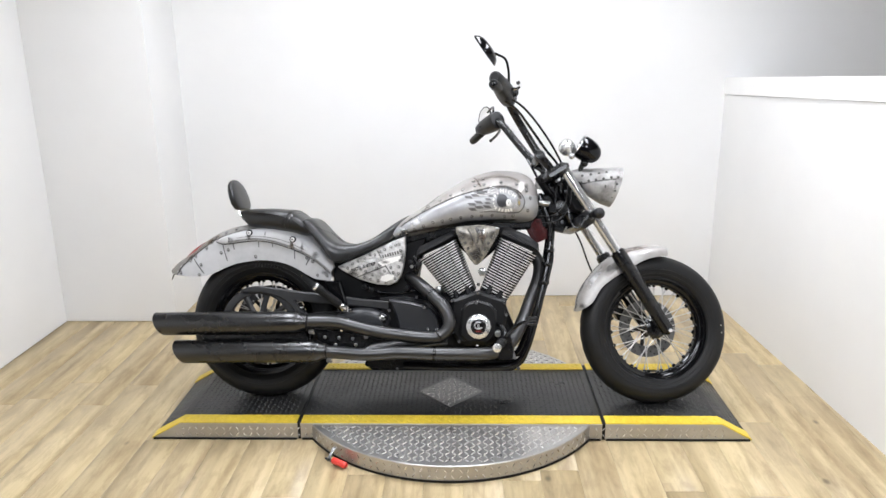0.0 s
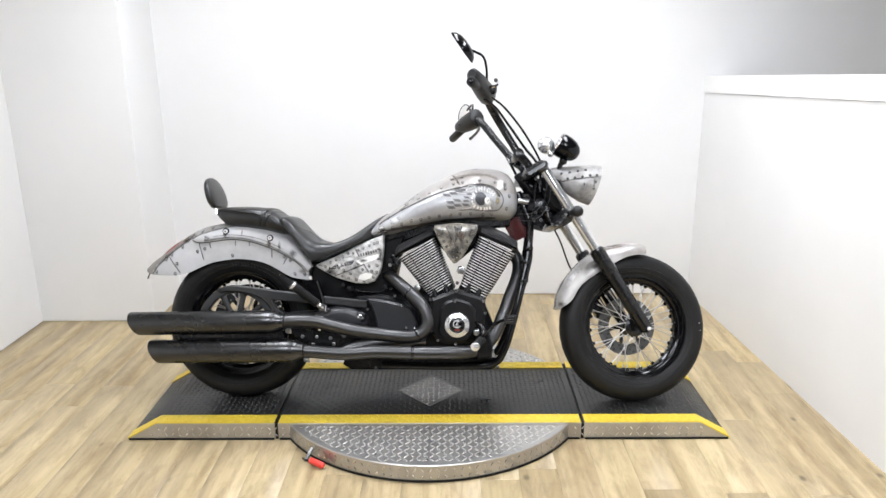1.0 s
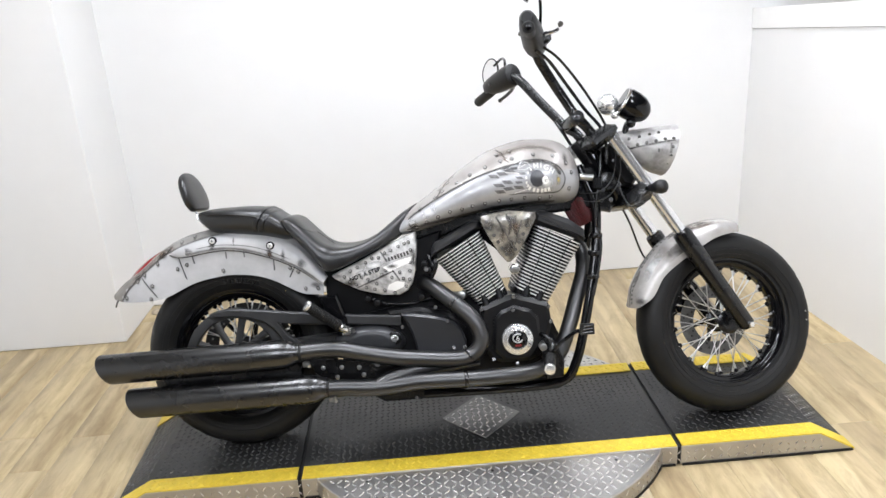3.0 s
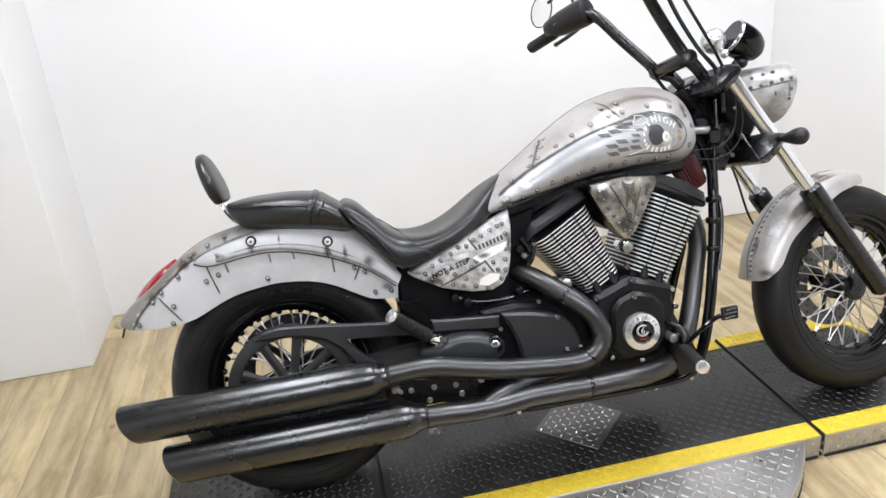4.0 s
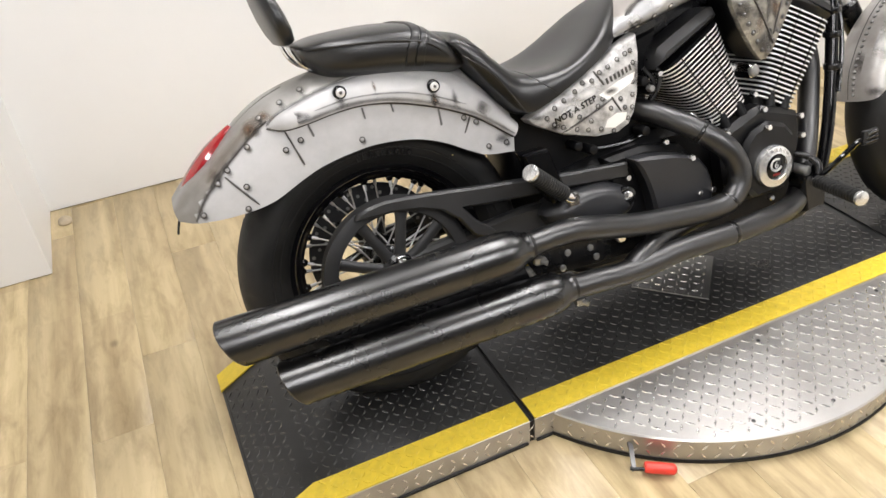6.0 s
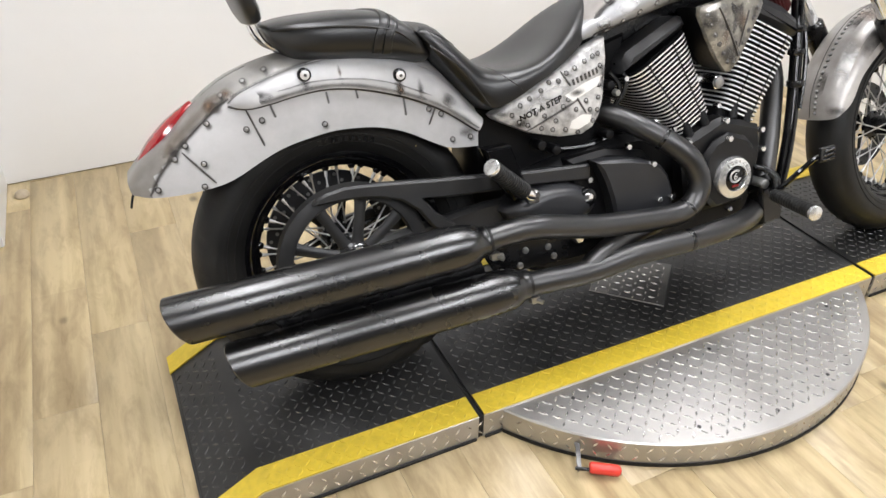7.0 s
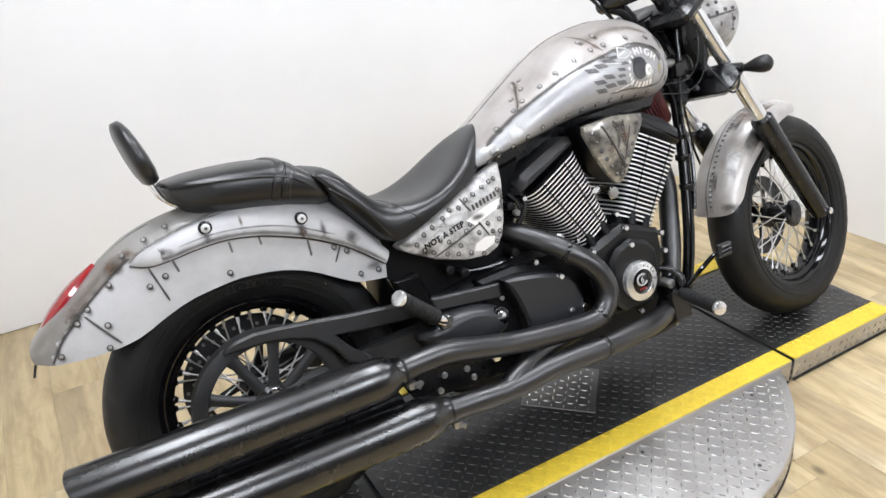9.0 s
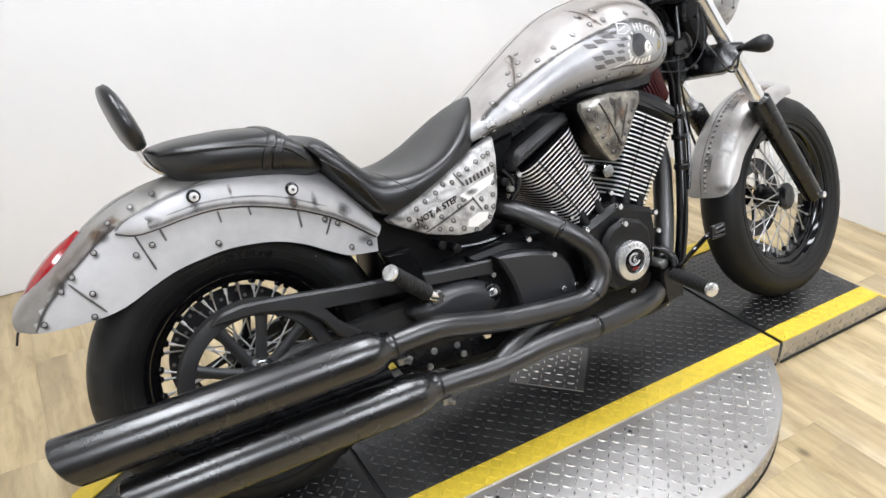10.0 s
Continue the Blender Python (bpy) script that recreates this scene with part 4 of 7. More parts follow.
RIDGE = [(-0.357, 0.518), (-0.337, 0.549), (-0.313, 0.574), (-0.285, 0.600), (-0.256, 0.623), (-0.227, 0.645), (-0.213, 0.657), (-0.187, 0.669)]
part("painted_line", decal_line(RIDGE, fender_side, 0.0011, 60), SHADE, fender)
soft_line(fender, RIDGE, fender_side, 0.008)
edge_ = [(float(q[0]) + 0.003, -0.012, float(q[1]) + 0.0006) for q in F_T[70:10:-1]]
part("painted_line", Geo().tube(edge_, 0.0014, 6), SHADE, fender)
soft_line(fender, [(x - 0.008, w + 0.008) for x, w in RIDGE[2:]], fender_side, 0.012, AIRLINE_RUST)
for ln in ([(-0.287, 0.587), (-0.239, 0.522)], [(-0.161, 0.646), (-0.139, 0.576)], [(0.208, 0.591), (0.192, 0.561)]):
    part("painted_line", decal_line(ln, fender_side, 0.0012, 10), SHADE, fender)
    soft_line(fender, ln, fender_side, 0.004)
for ln in ([(-0.116, 0.648), (-0.110, 0.624)], [(-0.008, 0.657), (-0.006, 0.634)], [(0.144, 0.622), (0.145, 0.587)], [(0.05, 0.652), (0.052, 0.635)]):
    soft_line(fender, ln, fender_side, 0.0045)
FR = [(-0.342, 0.527), (-0.302, 0.577), (-0.279, 0.597), (-0.254, 0.561), (-0.261, 0.519), (-0.234, 0.631), (-0.167, 0.611), (-0.136, 0.623), (-0.020, 0.597), (-0.199, 0.676), (-0.155, 0.696), (-0.112, 0.711), (0.195, 0.592), (0.220, 0.578), (0.240, 0.522), (0.280, 0.521)]
rivets(fender, FR, fender_side, 0.0044, 0.0028, mat=PANEL_RIVET)
red = []
for k, (x, w) in enumerate(spline([(-0.383, 0.540), (-0.362, 0.566), (-0.342, 0.588), (-0.318, 0.611), (-0.290, 0.636), (-0.250, 0.664)], 16)):
    sc = max(0.10, math.sin(math.pi * (k + 0.5) / 16.2) ** 0.8)
    out = 0.010 * sc
    red.append([(x + 0.74 * (d - out * u), v * sc, w - 0.67 * (d - out * u)) for v, d, u in ((-0.031, 0.012, 0.0), (-0.029, 0.004, 0.45), (-0.018, 0.001, 0.85), (0, -0.001, 1.0), (0.018, 0.001, 0.85), (0.029, 0.004, 0.45), (0.031, 0.012, 0.0))])
part("tail_light", Geo().loft(red), REDLENS, fender, "long red tail light lens")
part("tail_wire", Geo().tube(spline([(-0.384, -0.05, 0.524), (-0.390, -0.055, 0.512), (-0.396, -0.058, 0.494)], 8), 0.0025, 6), BLACK, fender)

# ---- seats
def saddle(stations, n=28, m=48):
    """Loft along x: stations of x, top, bottom, half width, squareness."""
    st = spline(stations, n)
    rings = []
    for x, top, low, hw, sq in st:
        ring = []
        for a in np.linspace(0, 2 * math.pi, m, endpoint=False):
            c, s = math.cos(a), math.sin(a)
            v = hw * np.sign(c) * abs(c) ** sq
            mid = low + (top - low) * 0.45
            w = mid + (top - mid) * abs(s) ** sq if s > 0 else mid - (mid - low) * abs(s) ** sq
            v *= 1 - (0.24 * abs(s) if s < 0 else 0)
            ring.append((x, v, w))
        rings.append(ring)
    return Geo().loft(rings)


PIL = [(-0.100, 0.784, 0.776, 0.050, 0.7), (-0.092, 0.789, 0.758, 0.076, 0.62), (-0.078, 0.792, 0.738, 0.090, 0.58), (-0.05, 0.796, 0.716, 0.104, 0.54), (0.0, 0.798, 0.706, 0.118, 0.56), (0.07, 0.797, 0.698, 0.127, 0.56), (0.13, 0.787, 0.690, 0.130, 0.56), (0.18, 0.757, 0.680, 0.126, 0.56), (0.205, 0.728, 0.680, 0.112, 0.6)]
pillion = part("pillion_seat", saddle(PIL), LEATHER, bike, "black vinyl pillion seat with a stitched strap")


def strap_band(x0, x1, lift):
    """One band across the pillion seat, leaning forward towards its lower ends."""
    rings = []
    for x, k in ((x0, 0.0), (x0 + 0.0015, lift), ((x0 + x1) / 2, lift * 1.25), (x1 - 0.0015, lift), (x1, 0.0)):
        ring = []
        for a in np.linspace(-0.30, math.pi + 0.30, 34):
            c, s = math.cos(a), math.sin(a)
            xx = x + 0.030 * (abs(s) ** 0.52 if s > 0 else 0) - 0.022
            top, low, hw = (np.interp(xx, [q[0] for q in PIL], [q[j] for q in PIL]) for j in (1, 2, 3))
            mid = low + (top - low) * 0.45
            ring.append((xx, (hw + k) * (1 - (0.24 * abs(s) if s < 0 else 0)) * np.sign(c) * abs(c) ** 0.56, mid + (top - mid + k) * abs(s) ** 0.56 if s > 0 else mid - (mid - low) * abs(s) ** 0.52))
        rings.append(ring)
    return Geo().loft(rings, caps=False, closed=False)


part("seat_strap", strap_band(0.110, 0.127, 0.0050), LEATHER, pillion)
part("seat_strap", strap_band(0.129, 0.147, 0.0042), LEATHER, pillion)
stitch = Geo()
for a in np.linspace(0.02, math.pi - 0.02, 44):
    ends = []
    for b in (a, a + 0.035):
        c, s_ = math.cos(b), math.sin(b)
        xx = 0.1405 + 0.030 * abs(s_) ** 0.52 - 0.022
        top, low, hw = (np.interp(xx, [q[0] for q in PIL], [q[j] for q in PIL]) for j in (1, 2, 3))
        mid = low + (top - low) * 0.45
        ends.append((xx, (hw + 0.0046) * np.sign(c) * abs(c) ** 0.56, mid + (top - mid + 0.0046) * abs(s_) ** 0.56))
    stitch.tube(ends, 0.0006, 5)
part("stitching", stitch, ZINC, pillion, "pale stitching along the strap")
part("pillion_seam", Geo().tube(spline([(-0.088, -0.082, 0.778), (-0.05, -0.106, 0.778), (0.0, -0.119, 0.776), (0.06, -0.128, 0.770), (0.10, -0.131, 0.763), (0.14, -0.131, 0.750), (0.175, -0.127, 0.722)], 30), 0.0026, 6), LEATHER, pillion)


SEAT_ST = [(0.178, 0.742, 0.735, 0.118, 0), (0.195, 0.760, 0.715, 0.132, 1), (0.225, 0.752, 0.672, 0.140, 1), (0.262, 0.716, 0.625, 0.146, 1), (0.310, 0.676, 0.572, 0.148, 1), (0.360, 0.664, 0.578, 0.150, 1), (0.420, 0.667, 0.604, 0.150, 1), (0.475, 0.688, 0.628, 0.142, 1), (0.525, 0.720, 0.652, 0.126, 1), (0.555, 0.741, 0.668, 0.106, 1), (0.585, 0.759, 0.692, 0.076, 1), (0.606, 0.770, 0.716, 0.042, 1), (0.616, 0.773, 0.742, 0.014, 1)]


def main_seat():
    """Rider's saddle: bucket with a raised rear lip and a nose that climbs to the tank."""
    st = spline(SEAT_ST, 36)
    rings = []
    for x, top, low, hw, k in st:
        ring = []
        dish = 0.022 * math.exp(-((x - 0.39) / 0.11) ** 2)
        for a in np.linspace(0, 2 * math.pi, 96, endpoint=False):
            c, s = math.cos(a), math.sin(a)
            v = hw * np.sign(c) * abs(c) ** 0.55
            if s > 0:
                w = low + 0.012 + (top - low - 0.012) * abs(s) ** 0.56 - dish * (1 - (v / hw) ** 2) * abs(s)
            else:
                w = low + 0.012 - 0.012 * abs(s)
            under = np.interp(x, (0.18, 0.216, 0.254, 0.286, 0.317), (0.728, 0.703, 0.669, 0.624, 0.572)) - w
            if x < 0.33 and under > 0:
                v -= np.sign(v) * min(0.06, 0.85 * under)
            ring.append((x, v, w))
        rings.append(ring)
    return Geo().loft(rings)


seat = part("rider_seat", main_seat(), LEATHER, bike, "black vinyl bucket rider seat")
SEAT = np.array(spline(SEAT_ST, 36))


def seat_top(x, k):
    """The rider seat's upper surface at k of its half width."""
    top, low, hw = (np.interp(x, SEAT[:, 0], SEAT[:, j]) for j in (1, 2, 3))
    c = k ** (1 / 0.55)
    s = math.sqrt(1 - c * c)
    return (x, -k * hw, low + 0.012 + (top - low - 0.012) * s ** 0.56 - 0.022 * math.exp(-((x - 0.39) / 0.11) ** 2) * (1 - k * k) * s)


def seat_side(x, w):
    """The rider seat's flank at x and height w."""
    lo, hi = 0.02, 0.999
    for _ in range(24):
        k = (lo + hi) / 2
        lo, hi = (k, hi) if seat_top(x, k)[2] > w else (lo, k)
    return seat_top(x, lo)[1]


for line_, r_ in (([(0.190, 0.752), (0.25, 0.715), (0.287, 0.690), (0.314, 0.668), (0.335, 0.652), (0.360, 0.630), (0.392, 0.602)], 0.0014), ([(0.200, 0.716), (0.216, 0.703), (0.254, 0.669), (0.286, 0.624), (0.312, 0.582)], 0.0020)):
    part("seat_seam", Geo().tube([(x, seat_side(x, w) - 0.0002, w) for x, w in spline(line_, 30)], r_, 6), LEATHER, seat)

# backrest
pad = []
axis_ = np.array([-0.036, 0, 0.115])
axis_ /= np.linalg.norm(axis_)
nrm_ = np.array([axis_[2], 0, -axis_[0]])
base_ = np.array([-0.128, 0, 0.855])
for s, hw, th in ((-0.066, 0.058, 0.009), (-0.061, 0.080, 0.015), (-0.040, 0.098, 0.019), (-0.01, 0.102, 0.0195), (0.02, 0.094, 0.018), (0.042, 0.078, 0.016), (0.058, 0.054, 0.012), (0.066, 0.028, 0.007)):
    ring = []
    for a in np.linspace(0, 2 * math.pi, 28, endpoint=False):
        c, sn = math.cos(a), math.sin(a)
        ring.append(base_ + axis_ * s + np.array([0, hw * np.sign(c) * abs(c) ** 0.6, 0]) + nrm_ * th * np.sign(sn) * abs(sn) ** 0.6)
    pad.append(ring)
backrest = part("backrest", Geo().loft(pad), LEATHER, bike, "black vinyl backrest pad on a chrome bracket")
for sv in (-0.028, 0.028):
    part("backrest_bracket", Geo().tube(spline([(-0.120, sv * 1.6, 0.84), (-0.112, sv * 1.6, 0.795), (-0.100, sv * 1.6, 0.762), (-0.080, sv * 1.6, 0.742), (-0.045, sv * 1.6, 0.730)], 14), 0.0042, 8), CHROME, backrest, "chrome bracket")

# ---- tank
TX = [0.520, 0.528, 0.551, 0.588, 0.640, 0.716, 0.790, 0.860, 0.930, 0.990, 1.060, 1.105, 1.130, 1.145, 1.152]
TT = [0.684, 0.698, 0.721, 0.753, 0.787, 0.840, 0.890, 0.928, 0.949, 0.958, 0.954, 0.937, 0.910, 0.876, 0.825]
TL = [0.670, 0.664, 0.667, 0.674, 0.684, 0.702, 0.719, 0.728, 0.733, 0.737, 0.737, 0.740, 0.750, 0.770, 0.810]
TA = [0.066, 0.086, 0.103, 0.118, 0.129, 0.142, 0.152, 0.160, 0.164, 0.163, 0.155, 0.139, 0.115, 0.082, 0.022]
TN, TNU = 2.25, 2.02


TS = np.array(spline(list(zip(TX, TT, TL, TA)), 120))
SWEEP = [(0.585, 0.722), (0.607, 0.739), (0.645, 0.762), (0.679, 0.782), (0.752, 0.818), (0.827, 0.849), (0.914, 0.872), (0.992, 0.886), (1.040, 0.879), (1.070, 0.860), (1.088, 0.828), (1.080, 0.796), (1.052, 0.780), (0.959, 0.784), (0.908, 0.781)]
SW_X, SW_W = zip(*spline(SWEEP[:9], 60))


def flank(x, w, v):
    """How far the raised flank under the sweeping line stands proud of the tank."""
    d = np.interp(x, SW_X, SW_W) - w
    f_ = min(1.0, max(0.0, (d + 0.002) / 0.010)) * min(1.0, max(0.0, (w - np.interp(x, TS[:, 0], TS[:, 2]) - 0.004) / 0.03))
    f_ = f_ * f_ * (3 - 2 * f_) * min(1.0, max(0.0, (1.10 - x) / 0.04)) * min(1.0, max(0.0, (x - 0.57) / 0.03))
    return 0.0042 * f_ * min(1.0, abs(v) / 0.05)


def tank_at(x):
    top, low, a = (np.interp(x, TS[:, 0], TS[:, k]) for k in (1, 2, 3))
    return top, low, a, low + 0.40 * (top - low)


def tank_side(x, w):
    top, low, a, mid = tank_at(x)
    t = (w - mid) / (top - mid) if w > mid else (mid - w) / (mid - low)
    n_ = TNU if w > mid else TN
    t = min(abs(t), 0.995)
    v = a * (1 - t ** n_) ** (1 / n_)
    return -v - flank(x, w, v)


rings = []
for x, top, low, a in TS:
    mid = low + 0.40 * (top - low)
    ring = []
    for q in np.linspace(0, 2 * math.pi, 144, endpoint=False):
        c, s = math.cos(q), math.sin(q)
        n_ = TNU if s > 0 else TN
        v, w = a * abs(c) ** (2 / n_), mid + ((top - mid) if s > 0 else (mid - low)) * np.sign(s) * abs(s) ** (2 / n_)
        ring.append((x, np.sign(c) * (v + flank(x, w, v)), w))
    rings.append(ring)
tank = part("fuel_tank", Geo().loft(rings), PAINT, bike, "silver airbrushed teardrop fuel tank with painted rivets")
tank.data.materials.append(PAINT_WARM)
for q in tank.data.polygons:
    if q.center.z > np.interp(q.center.x, [p[0] for p in SWEEP[:9]] + [1.06], [p[1] for p in SWEEP[:9]] + [0.85]):
        q.material_index = 1
soft_line(tank, SWEEP[:9], tank_side, 0.006, n=60)
soft_line(tank, SWEEP[8:], tank_side, 0.004, n=40)
part("painted_line", decal_line(SWEEP[:10], tank_side, 0.0007, 80), SHADE, tank)
crest = []
for x in np.linspace(0.600, 0.985, 60):
    top, low, a, mid = tank_at(x)
    v = float(np.interp(x, (0.60, 0.80, 0.90, 0.985), (0.021, 0.019, 0.004, -0.022)))
    crest.append((x, v, mid + (top - mid) * (1 - (abs(v) / a) ** TNU) ** (1 / TNU) + 0.0002))
part("painted_line", Geo().tube(crest, [0.0012 + 0.0007 * math.sin(1.7 * k) * math.sin(0.6 * k) for k in range(60)], 6), SHADE, tank)
soft_line(tank, [(0.58, 0.690), (0.65, 0.705), (0.75, 0.722), (0.86, 0.741), (0.97, 0.750), (1.06, 0.752)], tank_side, 0.010, n=50)
for ln in ([(0.732, 0.850), (0.708, 0.824), (0.679, 0.784)], [(0.880, 0.930), (0.896, 0.914), (0.904, 0.898), (0.916, 0.882)]):
    soft_line(tank, ln, tank_side, 0.0060, AIRLINE_RUST, 20)
    soft_line(tank, ln, tank_side, 0.0018, AIRLINE_FAINT, 20, 0.0014)
TR_LOW = [(0.590, 0.688), (0.612, 0.696), (0.645, 0.712), (0.682, 0.726), (0.721, 0.740), (0.759, 0.746), (0.793, 0.754), (0.833, 0.760), (0.878, 0.765), (0.917, 0.768), (0.959, 0.770), (1.008, 0.767), (1.043, 0.769)]
TR = [(1.056, 0.896), (0.994, 0.903), (0.926, 0.895), (0.922, 0.920), (0.890, 0.889), (0.881, 0.911), (0.841, 0.873), (0.791, 0.852), (0.748, 0.829), (0.737, 0.850), (0.720, 0.830), (0.701, 0.804), (0.691, 0.811), (0.675, 0.787), (0.625, 0.755), (1.097, 0.871), (1.102, 0.790), (1.112, 0.840)]
rivets(tank, TR_LOW, tank_side, 0.0046, 0.0028, mat=RIVET_BRIGHT)
rivets(tank, TR, tank_side, 0.0048, 0.0028, mat=PANEL_RIVET)


def decal(vs, fs, surf, cx, cw, rot=0.0, lift=0.0012, sx=1.0):
    """Flat outline laid on a side surface: its x runs towards the front."""
    c, s = math.cos(rot), math.sin(rot)
    out = []
    for q in vs:
        x, w = cx + c * q[0] * sx - s * q[1], cw + s * q[0] * sx + c * q[1]
        out.append((x, surf(x, w) - lift, w))
    return Geo().add(out, fs)


def blob(rx, ry, n=28):
    vs = [(0, 0, 0)] + [(rx * f_ * math.cos(a), ry * f_ * math.sin(a), 0) for f_ in (0.5, 1.0) for a in np.linspace(0, 2 * math.pi, n, endpoint=False)]
    fs = [(0, 1 + i, 1 + (i + 1) % n) for i in range(n)] + [(1 + i, 1 + n + i, 1 + n + (i + 1) % n, 1 + (i + 1) % n) for i in range(n)]
    return vs, fs


part("airbrush_halo", decal(*blob(0.046, 0.040), tank_side, 1.024, 0.812, lift=0.0011), SOFT_WHITE, tank)
soft_line(tank, [(0.935, 0.876), (0.975, 0.880), (1.02, 0.879), (1.055, 0.864), (1.075, 0.835)], tank_side, 0.012, n=40, lift=0.0013)
part("airbrush_ball", decal(*blob(0.0225, 0.0265), tank_side, 0.999, 0.827, lift=0.0018), BALLPAINT, tank, "dark slate airbrushed ball motif")
part("airbrush_ball_spot", decal(*blob(0.0100, 0.0135), tank_side, 1.024, 0.820, lift=0.0022), WHITEP, tank)
part("airbrush_ball_pupil", decal(*blob(0.0042, 0.0050), tank_side, 1.027, 0.819, lift=0.0027), HAZARD, tank)
part("airbrush_ball_pupil", decal(*blob(0.0026, 0.0032), tank_side, 1.0275, 0.8185, lift=0.0031), WHITEP, tank)
part("colour_patch", decal(*blob(0.013, 0.028), tank_side, 1.066, 0.820, lift=0.0011), SOFT_OCHRE, tank)
for ch, bx, bw, rot in (("H", 0.997, 0.867, 0.02), ("I", 1.013, 0.867, -0.12), ("G", 1.029, 0.860, -0.35), ("H", 1.045, 0.848, -0.60)):
    for dx in (0.0, 0.0010):
        part("lettering", decal(*lettering(ch, 0.024), tank_side, bx + dx, bw - dx * 0.6, rot, 0.0024 + dx * 0.2, 0.95), WHITEP, tank, "white airbrushed letter")
for a, b in (((0.952, 0.882), (0.971, 0.879)), ((0.971, 0.879), (0.982, 0.865)), ((0.982, 0.865), (0.960, 0.856)), ((0.960, 0.856), (0.940, 0.860)), ((0.940, 0.860), (0.952, 0.882)), ((0.945, 0.864), (0.968, 0.873)), ((0.925, 0.784), (0.968, 0.795)), ((0.900, 0.852), (0.945, 0.846))):
    part("airbrush_outline", decal_line([a, b], tank_side, 0.0009, 8, 0.0016), WHITEP, tank)
for i, (bx, bw) in enumerate(((0.974, 0.798), (0.988, 0.792), (1.000, 0.789), (1.014, 0.788), (1.024, 0.789), (1.035, 0.791))):
    part("lettering_bar", decal([(-0.0038, -0.0062, 0), (0.0038, -0.0062, 0), (0.0038, 0.0062, 0), (-0.0038, 0.0062, 0)], [(0, 1, 2, 3)], tank_side, bx, bw, 0.16 * i - 0.5, 0.0018), WHITEP, tank)
for i, (bx, bw) in enumerate(((0.981, 0.856), (0.971, 0.846), (0.965, 0.831), (0.965, 0.816), (0.969, 0.806))):
    part("lettering_bar", decal([(-0.0030, -0.0042, 0), (0.0022, -0.0042, 0), (0.0022, 0.0042, 0), (-0.0030, 0.0042, 0)], [(0, 1, 2, 3)], tank_side, bx, bw, 0.5 - 0.2 * i, 0.0018), WHITEP, tank)
HZ = [(0.864, 0.841), (0.891, 0.848), (0.914, 0.855), (0.905, 0.821), (0.879, 0.812), (0.908, 0.800), (0.940, 0.802), (0.882, 0.792), (0.941, 0.818), (0.943, 0.832), (0.953, 0.845), (0.930, 0.862)]
for i, (bx, bw) in enumerate(HZ):
    k = 1.0 if i < 8 else 0.72
    part("hazard_bar", decal([(-0.0180 * k, 0.0068 * k, 0), (0.0100 * k, 0.0048 * k, 0), (0.0180 * k, -0.0060 * k, 0), (-0.0095 * k, -0.0045 * k, 0)], [(0, 3, 2, 1)], tank_side, bx, bw, 0.06 * (i % 3), 0.0013), HAZARD, tank)


def star(poly, pc, x, w):
    """How far out a point lies in a star-shaped outline: 0 at pc, 1 on the rim."""
    dx, dw = x - pc[0], w - pc[1]
    best = 0.0
    for (ax_, aw), (bx_, bw) in zip(poly, poly[1:] + poly[:1]):
        ex, ew = bx_ - ax_, bw - aw
        det = dx * -ew + dw * ex
        if abs(det) < 1e-12:
            continue
        rx, rw = ax_ - pc[0], aw - pc[1]
        t = (rx * -ew + rw * ex) / det
        u = (dx * rw - dw * rx) / det
        if t > 0 and -1e-6 <= u <= 1 + 1e-6:
            best = max(best, 1 / t)
    return best


def stains(parent, surf, rows, mat=None):
    """Soft stains (x, z, length, width, turn) lying on a side surface."""
    for x, w, rx, ry, rot in rows:
        part("stain", decal(*blob(rx, ry), surf, x, w, rot, 0.0010), mat or STAIN, parent)


fs_ = lambda x, w: fender_side(x, w) - 0.0004
stains(fender, fs_, [(x + 0.002, w - 0.004, 0.010, 0.012, 0) for x, w in FR] + [(-0.213, 0.655, 0.016, 0.020, 0.6), (-0.30, 0.585, 0.020, 0.012, 0.8), (0.27, 0.532, 0.030, 0.014, -0.5)])
stains(fender, fs_, [(-0.188, 0.678, 0.020, 0.010, 0.5), (-0.222, 0.660, 0.018, 0.014, 0.8)], STAIN_RUST)
ss_ = lambda x, w: strut_side(x, w) - 0.0006
stains(strut_r, ss_, [(-0.047, 0.680, 0.014, 0.026, 0), (0.135, 0.648, 0.014, 0.030, 0), (0.178, 0.636, 0.009, 0.032, 0.1), (-0.13, 0.668, 0.030, 0.012, 0.25), (0.235, 0.605, 0.035, 0.012, -0.7)])
stains(strut_r, ss_, [(0.022, 0.690, 0.006, 0.022, 0), (0.137, 0.640, 0.010, 0.02, 0), (-0.172, 0.668, 0.018, 0.010, 0.4)], STAIN_RUST)
ts_ = lambda x, w: tank_side(x, w) - 0.0004
stains(tank, ts_, [(x, w - 0.003, 0.009, 0.011, 0) for x, w in TR_LOW + TR if not (0.66 < x < 0.75 and w > 0.78)] + [(0.60, 0.705, 0.030, 0.014, 0.7), (1.095, 0.885, 0.014, 0.036, 0), (0.91, 0.865, 0.050, 0.012, 0.15), (0.985, 0.85, 0.02, 0.016, 0)])
stains(tank, ts_, [(0.905, 0.895, 0.014, 0.008, -0.6)], STAIN_RUST)
for ln, wd in (([(0.88, 0.905), (0.95, 0.925), (1.02, 0.925), (1.07, 0.905)], 0.012),):
    soft_line(tank, ln, tank_side, wd, AIRLINE_RUST, 40, 0.0009)
stains(tank, ts_, [(0.655, 0.742, 0.050, 0.012, 0.62), (0.60, 0.712, 0.02, 0.02, 0.7)], PALE_PATCH)
